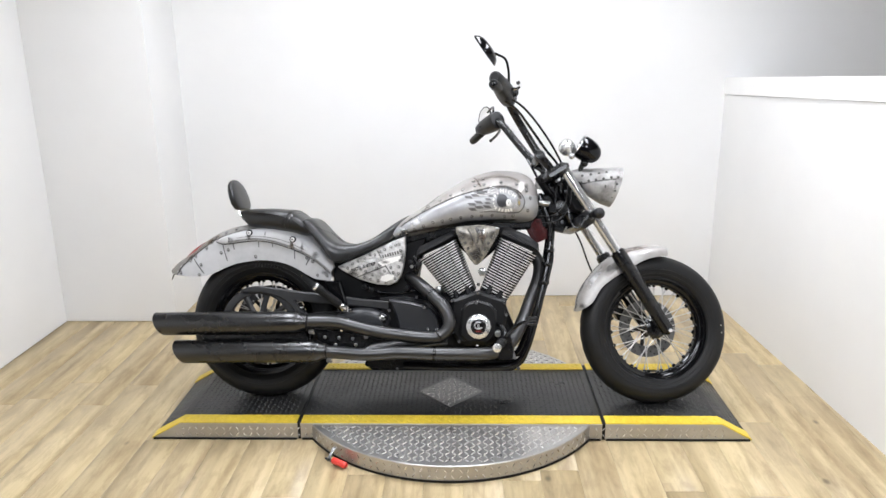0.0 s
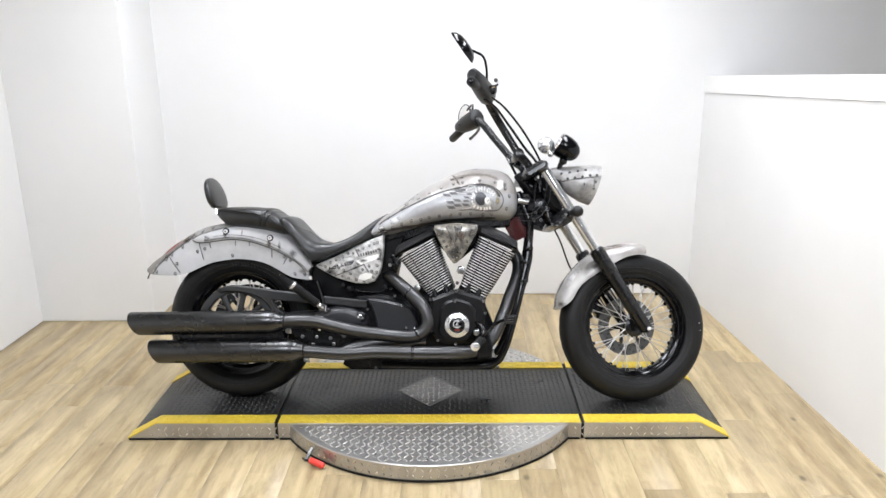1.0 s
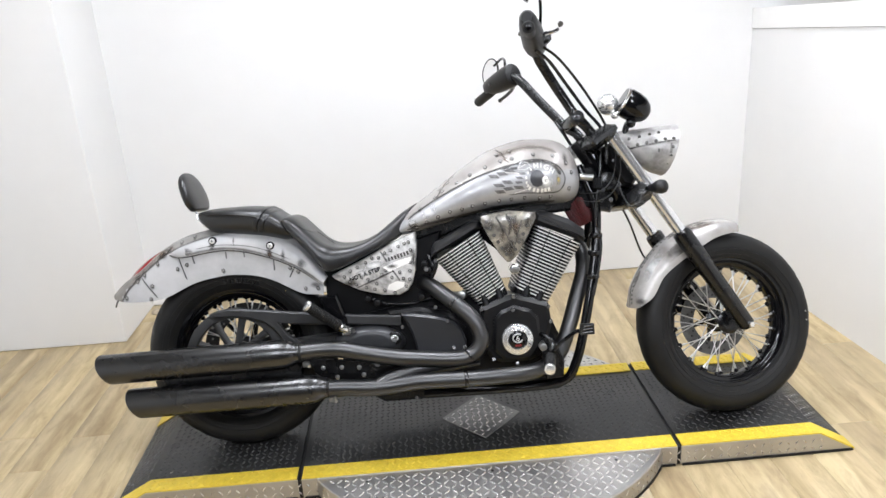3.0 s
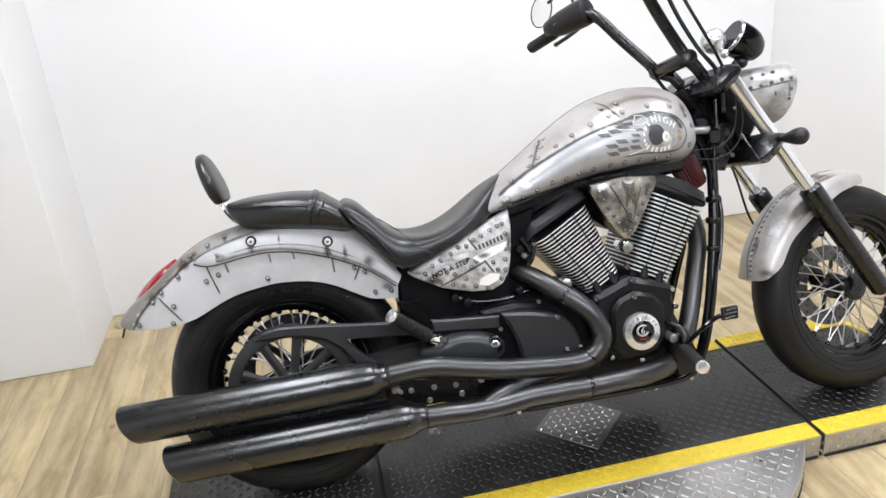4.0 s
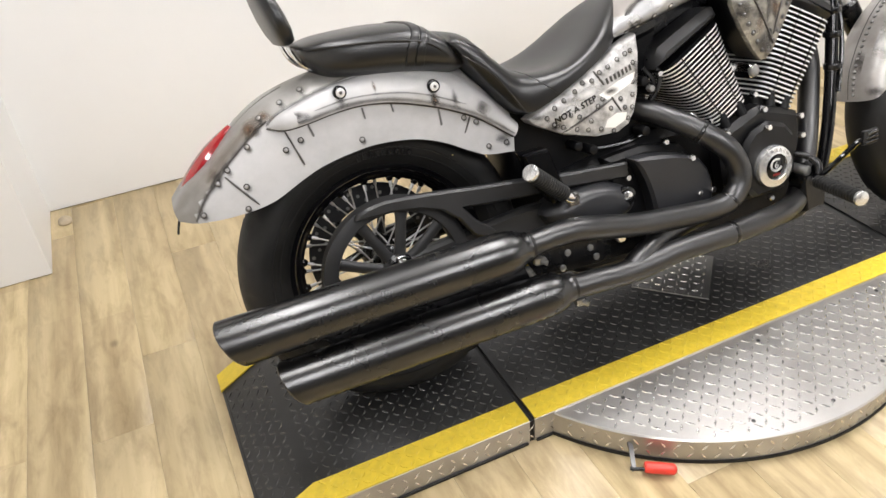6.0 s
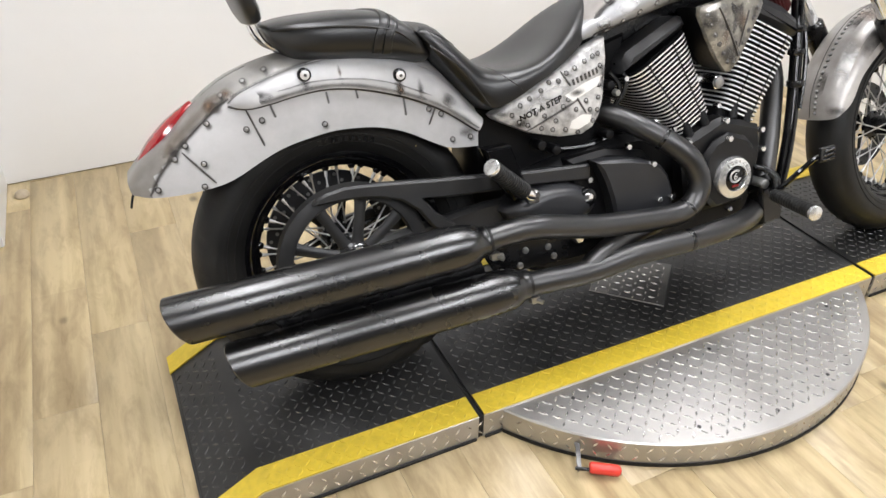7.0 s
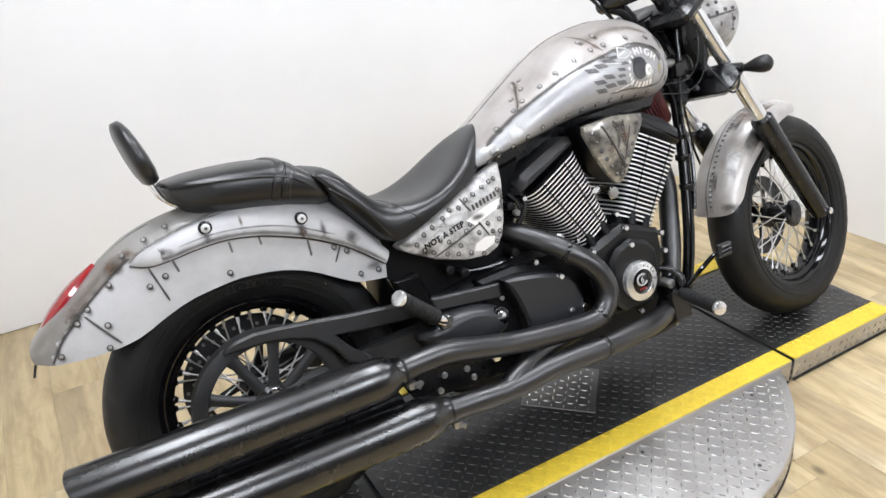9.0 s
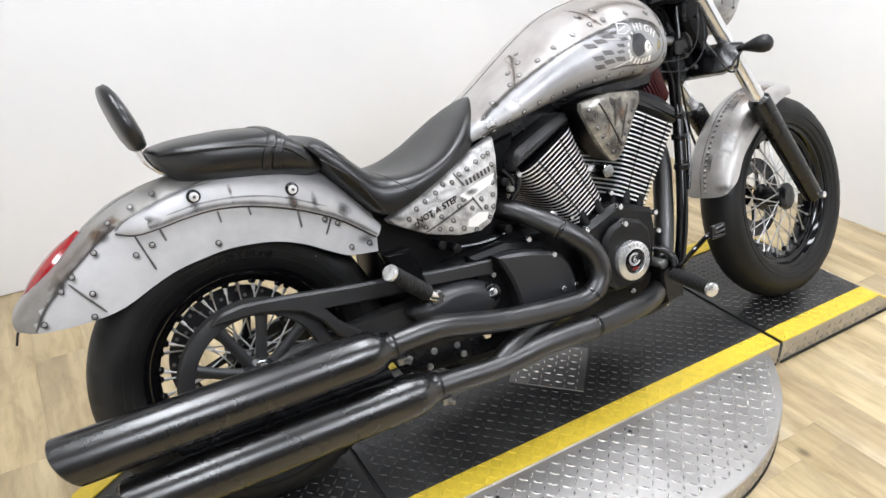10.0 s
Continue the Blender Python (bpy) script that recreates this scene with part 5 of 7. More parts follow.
# ---- side panel
PANEL = [(0.328, 0.558), (0.36, 0.574), (0.414, 0.596), (0.486, 0.632), (0.55, 0.662), (0.606, 0.684), (0.608, 0.645), (0.604, 0.599), (0.598, 0.555), (0.588, 0.520), (0.571, 0.495), (0.543, 0.482), (0.488, 0.485), (0.413, 0.506), (0.361, 0.533), (0.335, 0.548)]
g = Geo()
pc = np.mean(np.array(PANEL), 0)
rr_ = []
for f_, v in ((1.0, -0.085), (1.0, -0.108), (0.97, -0.117), (0.90, -0.121), (0.6, -0.125), (0.25, -0.127)):
    rr_.append([(pc[0] + (x - pc[0]) * f_, v, pc[1] + (w - pc[1]) * f_) for x, w in PANEL])
panel = part("side_panel", g.loft(rr_), GRIMY, bike, "riveted silver side panel with stencilled lettering")
panel_v = lambda x, w: float(np.interp(star(PANEL, pc, x, w), (0.25, 0.6, 0.90, 0.97, 1.0), (-0.127, -0.125, -0.121, -0.117, -0.108)))
for ln in ([(0.490, 0.627), (0.499, 0.612), (0.510, 0.594)], [(0.405, 0.513), (0.465, 0.537), (0.528, 0.562)], [(0.525, 0.566), (0.536, 0.549), (0.548, 0.530)]):
    part("painted_line", decal_line(ln, panel_v, 0.0011, 12), SHADE, panel)
    soft_line(panel, ln, panel_v, 0.005, n=20)
for dx, dw in ((0.0, 0.0), (0.0009, 0.0007), (0.0005, -0.0006)):
    part("lettering", decal(*lettering("NOT A STEP", 0.0190), panel_v, 0.436 + dx, 0.557 + dw, 0.29, 0.0030 + dx * 0.2), BLACK, panel, "dark stencilled words")
for i in range(7):
    part("lettering_bar", decal([(-0.0030, -0.0065, 0), (0.0028, -0.0065, 0), (0.0030, 0.0065, 0), (-0.0028, 0.0065, 0)], [(0, 1, 2, 3)], panel_v, 0.517 + 0.0100 * i, 0.601 + 0.0027 * i, 0.28, 0.0028), SHADE, panel)
# white polygon low on the panel
patch = [(0.511, 0.519), (0.536, 0.529), (0.563, 0.524), (0.557, 0.508), (0.530, 0.497), (0.505, 0.503)]
part("colour_patch", decal([(0, 0, 0)] + [(x - 0.535, w - 0.513, 0) for x, w in patch], [(0, 1 + k, 1 + (k + 1) % 6) for k in range(6)], panel_v, 0.535, 0.513, 0.0, 0.0016), WHITEP, panel)
streak = [(0.495, 0.576), (0.545, 0.596), (0.592, 0.606), (0.582, 0.585), (0.515, 0.561)]
part("airbrush_streak", decal([(0, 0, 0)] + [(x - 0.545, w - 0.584, 0) for x, w in streak], [(0, 1 + k, 1 + (k + 1) % 5) for k in range(5)], panel_v, 0.545, 0.584, 0.0, 0.0013), WHITEP, panel)
PR = [(0.370, 0.553), (0.386, 0.536), (0.406, 0.526), (0.438, 0.514), (0.465, 0.507), (0.496, 0.502), (0.528, 0.491), (0.566, 0.510), (0.578, 0.532), (0.581, 0.559), (0.583, 0.586), (0.587, 0.626), (0.582, 0.652), (0.390, 0.570), (0.413, 0.581), (0.441, 0.594), (0.461, 0.608), (0.483, 0.608), (0.503, 0.621), (0.524, 0.629), (0.548, 0.640), (0.445, 0.540), (0.490, 0.553), (0.503, 0.566), (0.522, 0.542), (0.548, 0.557), (0.558, 0.536), (0.568, 0.648), (0.425, 0.548), (0.472, 0.525)]
rivets(panel, PR, panel_v, 0.0040, 0.0026, mat=PANEL_RIVET)
stains(panel, lambda x, w: panel_v(x, w) - 0.0004, [(0.39, 0.530, 0.04, 0.014, -0.3), (0.595, 0.60, 0.014, 0.05, 0.1), (0.35, 0.557, 0.03, 0.012, 0.3), (0.525, 0.578, 0.03, 0.010, 0.3)] + [(x + 0.002, w - 0.003, 0.008, 0.009, 0) for x, w in PR])
stains(panel, lambda x, w: panel_v(x, w) - 0.0006, [(0.47, 0.585, 0.06, 0.012, 0.33), (0.43, 0.560, 0.04, 0.012, 0.33)], PALE_PATCH)

# ---- engine
core = Geo().slab([(0.33, 0.22), (0.45, 0.16), (1.04, 0.165), (1.06, 0.30), (1.0, 0.44), (0.62, 0.46), (0.36, 0.41)], -0.10, 0.11, 0.02)
engine = part("engine_case", core, CASE, bike, "matt black V-twin engine case")
part("battery_box", Geo().slab([(0.30, 0.39), (0.74, 0.39), (0.705, 0.455), (0.648, 0.490), (0.652, 0.52), (0.668, 0.60), (0.69, 0.68), (0.56, 0.65), (0.30, 0.60)], -0.070, 0.070, 0.01), CASE, bike)
part("frame_backbone", Geo().slab([(0.54, 0.63), (0.68, 0.650), (0.78, 0.690), (1.12, 0.716), (1.17, 0.80), (1.12, 0.80), (0.62, 0.70)], -0.060, 0.060, 0.01), BLACK, bike)
part("intake_manifold", Geo().slab([(0.80, 0.70), (1.0, 0.70), (0.985, 0.64), (0.925, 0.588), (0.885, 0.588), (0.825, 0.64)], -0.085, 0.09, 0.012), CASE, bike, "black intake manifold between the cylinders")
CAMC = [(0.800, 0.428), (0.845, 0.446), (0.880, 0.460), (0.908, 0.466), (0.96, 0.450), (1.016, 0.430), (1.024, 0.362), (1.010, 0.305), (0.985, 0.262), (0.950, 0.246), (0.860, 0.244), (0.825, 0.256), (0.800, 0.295), (0.792, 0.371)]
part("cam_cover", Geo().slab([(0.815 + (x - 0.815) * 1.0, w) for x, w in CAMC], -0.150, -0.09, 0.014), CAMCASE, engine)
part("cam_cover", Geo().slab([(0.838, 0.392), (0.862, 0.418), (0.905, 0.432), (0.955, 0.416), (0.980, 0.388), (0.985, 0.30), (0.950, 0.258), (0.865, 0.256), (0.830, 0.295)], -0.172, -0.148, 0.010), CAMCASE, engine)
cov = part("timing_cover", Geo().revolve([(0.030, 0.0), (0.0495, 0.0), (0.0505, -0.006), (0.048, -0.015), (0.031, -0.019), (0.029, -0.015)], (0.908, -0.172, 0.326), n=48, closed=True), BRUSHED, engine, "brushed aluminium ring with engraved lettering")
part("cover_centre", Geo().revolve([(0.001, -0.016), (0.026, -0.016), (0.030, -0.013), (0.030, 0.0), (0.001, 0.0)], (0.908, -0.172, 0.326), n=40), GLOSS, cov)
cvs, cfs = lettering("6", 0.024)
part("lettering", Geo().add([(0.908 + x, -0.1895, 0.330 + y) for x, y, z in cvs], cfs), SILVERMARK, cov, "silver numeral")
for rr in (0.0135, 0.0165):
    part("emblem_ring", Geo().tube([(0.908 + rr * math.cos(a), -0.1892, 0.331 + rr * 0.9 * math.sin(a)) for a in np.linspace(0.9, 2 * math.pi - 0.4, 28)], 0.0011, 5), SILVERMARK, cov)
part("red_mark", Geo().box((0.908, -0.189, 0.308), (0.020, 0.0014, 0.0055), 0.0005), REDMARK, cov)
for i, ch in enumerate("OVERDRIVE"):
    a = math.radians(90 + 68 - 17 * i)
    vs, fs = lettering(ch, 0.011)
    ca, sa_ = math.cos(a - math.pi / 2), math.sin(a - math.pi / 2)
    part("lettering", Geo().add([(0.908 + 0.0395 * math.cos(a) + ca * x - sa_ * y, -0.1905, 0.326 + 0.0395 * math.sin(a) + sa_ * x + ca * y) for x, y, z in vs], fs), SHADE, cov)


def cylinder(bottom, top, hb, ht, heads, side_, count=20):
    """A finned cylinder between bottom and top (x, z), with its half lengths, and the rocker cover's outline."""
    b, t = np.array(bottom), np.array(top)
    ax = (t - b) / np.linalg.norm(t - b)
    u = np.array([ax[1], -ax[0]])
    length = np.linalg.norm(t - b)

    def ring(s, half, hv):
        out = []
        for a in np.linspace(0, 2 * math.pi, 40, endpoint=False):
            c, sn = math.cos(a), math.sin(a)
            e = 0.42 if c * side_ < 0 else 0.26
            p = b + ax * s + u * half * np.sign(c) * abs(c) ** e
            out.append((p[0], hv * np.sign(sn) * abs(sn) ** e, p[1]))
        return out
    body = Geo().loft([ring(-0.02, hb * 0.955, 0.118), ring(length, ht * 0.965, 0.120)])
    cyl_ = part("cylinder", body, CASE, bike, "black cylinder with bright machined cooling fins")
    for i in range(count):
        s = length * (i + 0.35) / count
        k = i / (count - 1)
        half, hv = hb + (ht - hb) * k, 0.130 + 0.002 * k
        fin = Geo().loft([ring(s, half - 0.003, hv - 0.003), ring(s + 0.0008, half, hv), ring(s + 0.0046, half, hv), ring(s + 0.0054, half - 0.003, hv - 0.003)])
        fin_ob = part("fin", fin, CASE, cyl_)
        fin_ob.data.materials.append(FINEDGE)
        for q in fin_ob.data.polygons:
            if len(q.vertices) == 4 and abs(np.dot((q.normal.x, q.normal.z), ax)) < 0.5:
                q.material_index = 1
    for q in (-0.42, 0.44):
        strip_ = []
        for s in np.linspace(0.004, length, 5):
            k = s / length
            half, hv = hb + (ht - hb) * k, 0.130 + 0.002 * k
            p = b + ax * s + u * half * q
            strip_.append((p[0], -hv + 0.0008, p[1]))
        part("fin_web", Geo().tube(strip_, 0.0016, 6), CASE, cyl_)
    part("rocker_cover", Geo().slab(heads, -0.122, 0.118, 0.016), ROCKER, cyl_, "matt black rocker cover")
    return cyl_, b, ax, u


cylinder((0.839, 0.4555), (0.7365, 0.630), 0.054, 0.088, [(0.650, 0.596), (0.652, 0.622), (0.664, 0.642), (0.790, 0.703), (0.810, 0.702), (0.820, 0.684), (0.812, 0.672)], 1)
cylinder((0.9705, 0.452), (1.067, 0.6450), 0.062, 0.084, [(0.990, 0.683), (0.984, 0.700), (0.996, 0.722), (1.03, 0.722), (1.10, 0.692), (1.148, 0.656), (1.150, 0.622), (1.142, 0.617)], -1)
for bx, bw, tx, tw in ((0.822, 0.430, 0.812, 0.462), (0.866, 0.450, 0.858, 0.482), (0.945, 0.452, 0.955, 0.482), (0.985, 0.436, 0.998, 0.464)):
    part("lifter_housing", Geo().tube([(bx, -0.128, bw), (tx, -0.118, tw)], 0.013, 12), CASE, engine)
VEE = [(0.815, 0.722), (0.90, 0.733), (0.988, 0.724), (0.990, 0.705), (0.955, 0.640), (0.925, 0.590), (0.902, 0.570), (0.890, 0.571), (0.868, 0.598), (0.838, 0.650), (0.812, 0.705)]
vee = []
for f_, v in ((0.93, -0.085), (0.97, -0.150), (1.0, -0.154), (0.975, -0.164), (0.80, -0.170), (0.4, -0.173)):
    vee.append([(0.90 + (x - 0.90) * f_, v, 0.67 + (w - 0.67) * f_) for x, w in VEE])
veec = part("intake_cover", Geo().loft(vee), VEEPAINT, bike, "triangular riveted camouflage intake cover")
vee_v = lambda x, w: float(np.interp(star(VEE, (0.90, 0.67), x, w), (0.4, 0.8, 0.975, 1.0), (-0.173, -0.170, -0.164, -0.154)))
veec.data.materials.append(CASE)
for q in veec.data.polygons:
    if max(veec.data.vertices[k].co.y for k in q.vertices) > -0.12:
        q.material_index = 1
part("painted_line", decal_line([(0.862, 0.715), (0.885, 0.672), (0.905, 0.630), (0.918, 0.605)], vee_v, 0.0022, 16), SHADE, veec)
part("painted_line", decal_line([(0.942, 0.700), (0.930, 0.665), (0.918, 0.625)], vee_v, 0.0018, 14), SHADE, veec)
rivets(veec, [(0.832, 0.702), (0.842, 0.680), (0.853, 0.658), (0.865, 0.637), (0.877, 0.616), (0.890, 0.596), (0.905, 0.592), (0.918, 0.610), (0.930, 0.632), (0.945, 0.657), (0.958, 0.682), (0.968, 0.704)], vee_v, 0.0044, 0.003)
stains(veec, lambda x, w: vee_v(x, w) - 0.0004, [(0.845, 0.69, 0.03, 0.02, -1.0), (0.90, 0.61, 0.03, 0.03, 0), (0.96, 0.69, 0.02, 0.035, 0.4), (0.91, 0.71, 0.03, 0.014, 0)])
for ln, wd in (([(0.895, 0.722), (0.905, 0.690), (0.900, 0.655)], 0.010), ([(0.925, 0.720), (0.918, 0.685), (0.925, 0.650)], 0.008), ([(0.905, 0.640), (0.912, 0.612)], 0.012), ([(0.872, 0.700), (0.884, 0.665)], 0.006)):
    soft_line(veec, ln, vee_v, wd, AIRLINE, 20)
stains(veec, lambda x, w: vee_v(x, w) - 0.0006, [(0.925, 0.68, 0.022, 0.022, 0), (0.88, 0.65, 0.012, 0.03, -0.4)], STAIN_RUST)
part("breather_fitting", Geo().cyl((0.920, -0.045, 0.540), (0.920, -0.108, 0.540), 0.018, n=6, bev=0.003), CHROME, engine, "bright hexagonal breather fitting")
part("breather_plug", Geo().cyl((0.920, -0.106, 0.540), (0.920, -0.113, 0.540), 0.0145, n=20, bev=0.003), ZINC, engine)
GEARC = [(0.545, 0.427), (0.585, 0.425), (0.632, 0.418), (0.682, 0.406), (0.715, 0.390), (0.736, 0.362), (0.748, 0.325), (0.746, 0.285), (0.735, 0.272), (0.592, 0.268), (0.590, 0.300), (0.582, 0.340), (0.572, 0.372), (0.559, 0.402)]
part("primary_cover", Geo().slab(GEARC, -0.09, -0.168, 0.007), GEARBOX, engine, "satin black gearbox cover with a pointed rear corner", sharp=30)
part("gearbox_side", Geo().slab([(0.50, 0.432), (0.60, 0.440), (0.70, 0.418), (0.75, 0.36), (0.75, 0.27), (0.52, 0.27), (0.50, 0.34)], -0.08, -0.128, 0.012), CASE, engine)
part("sprocket_cover", pillow([(0.325, 0.352), (0.36, 0.378), (0.42, 0.392), (0.48, 0.388), (0.53, 0.368), (0.552, 0.342), (0.54, 0.312), (0.48, 0.295), (0.38, 0.300)], -0.09, -0.172, 0.040), GEARBOX, engine)
part("shaft_collar", Geo().cyl((0.520, -0.15, 0.352), (0.520, -0.168, 0.352), 0.022, n=24, bev=0.004), BLACK, engine)
g = Geo().cyl((0.520, -0.15, 0.352), (0.520, -0.172, 0.352), 0.013, n=24, bev=0.005)
part("shaft_cap", g, CHROME, engine, "bright shaft cap")
part("sump", Geo().slab([(0.437, 0.150), (0.47, 0.130), (1.04, 0.135), (1.075, 0.150), (1.06, 0.185), (0.45, 0.185)], -0.10, 0.10, 0.008), BLACK, bike)
bolts = Geo()
for x, v, w in ((0.800, -0.15, 0.425), (0.905, -0.151, 0.458), (1.012, -0.151, 0.420), (0.803, -0.151, 0.300), (0.985, -0.151, 0.270), (0.830, -0.151, 0.262), (1.018, -0.15, 0.372), (0.655, -0.122, 0.436), (0.690, -0.166, 0.398), (0.705, -0.168, 0.312), (0.575, -0.10, 0.140), (0.93, -0.10, 0.140), (0.965, -0.10, 0.140), (1.07, -0.10, 0.150), (0.906, -0.12, 0.49), (0.790, -0.11, 0.455), (0.665, -0.10, 0.585), (0.393, -0.165, 0.385), (0.545, -0.13, 0.382), (0.741, -0.168, 0.312), (0.774, -0.15, 0.415), (0.903, -0.172, 0.250), (0.898, -0.172, 0.420)):
    part("bolt", bolt(Geo(), (x, v, w), (0, -1, 0), 0.0078, 0.010), CHROME, engine)

part("cylinder_boss", Geo().cyl((0.752, -0.045, 0.462), (0.742, -0.110, 0.468), 0.014, n=12, bev=0.003), ZINC, engine, "bright threaded boss")
for hose in ([(0.64, -0.08, 0.60), (0.655, -0.095, 0.57), (0.648, -0.09, 0.53), (0.62, -0.08, 0.50)], [(0.655, -0.08, 0.62), (0.668, -0.10, 0.585), (0.660, -0.10, 0.55), (0.640, -0.085, 0.515)], [(0.45, -0.085, 0.47), (0.50, -0.088, 0.452), (0.58, -0.088, 0.448), (0.64, -0.085, 0.46)]):
    part("hose", Geo().tube(spline(hose, 16), 0.006, 8), BLACK, bike)
for hx, hv_, hw_ in ((0.628, -0.085, 0.575), (0.640, -0.090, 0.555), (0.612, -0.10, 0.470), (0.470, -0.11, 0.462), (0.440, -0.10, 0.475)):
    part("fitting", Geo().cyl((hx, hv_ + 0.02, hw_), (hx, hv_ - 0.02, hw_), 0.011, n=10, bev=0.003), CASE, bike)
part("fitting_nut", bolt(Geo(), (0.633, -0.112, 0.560), (0, -1, 0), 0.008, 0.010), ZINC, bike)

# ---- exhaust
def muffler(tip, end, r, neck):
    a, b = np.array(tip), np.array(end)
    d = (b - a) / np.linalg.norm(b - a)
    length = np.linalg.norm(b - a)
    up = np.array([0, 0, 1.0]) - d * d[2]
    up /= np.linalg.norm(up)
    sd = np.cross(d, up)
    rings = []
    prof = [(0.09, r * 0.86, 1), (0.004, r * 0.86, 1), (0.0, r * 0.93, 1), (0.003, r, 1), (length - 0.075, r, 0), (length - 0.050, r * 0.985, 0), (length - 0.030, r * 0.94, 0), (length - 0.016, r * 0.86, 0), (length - 0.006, r * 0.74, 0), (length + 0.001, neck * 1.14, 0), (length + 0.010, neck * 1.12, 0), (length + 0.010, neck, 0)]
    for s, rad, cut in prof:
        ring = []
        for q in np.linspace(0, 2 * math.pi, 32, endpoint=False):
            c, sn = math.cos(q), math.sin(q)
            slant = -0.020 * c * cut * (rad / r) - 0.010 * sn * cut
            ring.append(a + d * (s + slant) + rad * (c * up + sn * sd))
        rings.append(ring)
    g = Geo().loft(rings, caps=True)
    return g


mu = part("muffler", muffler((-0.360, -0.246, 0.328), (0.222, -0.246, 0.341), 0.046, 0.027), EXHAUST, bike, "satin black slash-cut muffler")
ml = part("muffler", muffler((-0.275, -0.255, 0.220), (0.300, -0.255, 0.231), 0.046, 0.027), EXHAUST, bike, "satin black slash-cut muffler")
for mx, mv, mw in ((0.232, -0.246, 0.3412), (0.310, -0.255, 0.2312)):
    part("muffler_joint", Geo().cyl((mx - 0.008, mv, mw), (mx + 0.008, mv, mw), 0.0285, n=24, bev=0.002), RUBBER, bike, "dark ring where the muffler meets its pipe")
for x0, w0, x1, w1 in ((-0.352, 0.300, -0.322, 0.306), (-0.345, 0.297, -0.330, 0.300), (-0.205, 0.196, -0.185, 0.199)):
    part("scratch", Geo().tube([(x0, -0.2775 if w0 > 0.25 else -0.288, w0), (x1, -0.279 if w0 > 0.25 else -0.2895, w1)], 0.0008, 5), WHITEP, mu if w0 > 0.25 else ml)
P1 = [(0.205, -0.246, 0.341), (0.29, -0.244, 0.346), (0.350, -0.240, 0.343), (0.42, -0.232, 0.326), (0.50, -0.224, 0.307), (0.60, -0.218, 0.293), (0.70, -0.212, 0.283), (0.752, -0.208, 0.288), (0.785, -0.204, 0.315), (0.792, -0.200, 0.352), (0.772, -0.192, 0.400), (0.730, -0.172, 0.442), (0.685, -0.140, 0.476), (0.645, -0.095, 0.502), (0.612, -0.050, 0.515)]
part("exhaust_pipe", Geo().tube(spline(P1, 70), 0.0255, 20), PIPE, bike, "satin black rear header pipe")
P2 = [(0.285, -0.255, 0.229), (0.36, -0.254, 0.226), (0.42, -0.251, 0.221), (0.475, -0.247, 0.219), (0.53, -0.244, 0.222), (0.585, -0.242, 0.227), (0.66, -0.239, 0.226), (0.735, -0.236, 0.224), (0.84, -0.224, 0.223), (0.92, -0.204, 0.221), (0.985, -0.172, 0.228), (1.046, -0.130, 0.268), (1.088, -0.100, 0.350), (1.120, -0.072, 0.434), (1.150, -0.042, 0.510), (1.156, -0.012, 0.570), (1.130, 0.0, 0.615)]
part("exhaust_pipe", Geo().tube(spline(P2, 70), 0.0255, 20), PIPE, bike, "satin black front header pipe")
part("crossover_pipe", Geo().tube(spline([(0.462, -0.246, 0.221), (0.505, -0.233, 0.240), (0.58, -0.206, 0.256), (0.70, -0.182, 0.264), (0.78, -0.165, 0.270)], 20), 0.0235, 16), PIPE, bike, "black branch joining the two header pipes")
for jx, jv, jw, ex, ev, ew in ((0.729, -0.2362, 0.2241, 0.741, -0.2350, 0.2239), (0.752, -0.208, 0.288, 0.758, -0.2075, 0.2925), (0.722, -0.168, 0.4475, 0.716, -0.1635, 0.4525)):
    part("pipe_joint", Geo().cyl((jx, jv, jw), (ex, ev, ew), 0.0262, n=20, bev=0.0006), BLACK, bike)
for c_ in ((0.250, -0.248, 0.306), (0.325, -0.262, 0.196)):
    part("clamp_bolt", Geo().box(c_, (0.020, 0.016, 0.018), 0.003).cyl(c_, (c_[0] + 0.012, c_[1] - 0.016, c_[2] - 0.004), 0.0055, n=8), ZINC, bike)
for c_ in ((0.291, -0.19, 0.276), (0.349, -0.19, 0.275), (0.404, -0.19, 0.271), (0.417, -0.19, 0.247), (0.334, -0.19, 0.244)):
    part("bracket_bolt", Geo().cyl((c_[0], c_[1] + 0.02, c_[2]), c_, 0.0075, n=12, bev=0.002), ZINC, bike)
part("exhaust_bracket", Geo().slab([(0.24, 0.31), (0.56, 0.275), (0.56, 0.228), (0.28, 0.232)], -0.186, -0.172, 0.003), BLACK, bike)
part("exhaust_nut", bolt(Geo(), (0.465, -0.20, 0.286), (0, -1, 0), 0.013, 0.02), CHROME, bike)

part("muffler_bracket", Geo().slab([(-0.22, 0.30), (0.22, 0.315), (0.24, 0.25), (-0.17, 0.245)], -0.232, -0.224, 0.002), BLACK, bike, "black plate joining the mufflers")

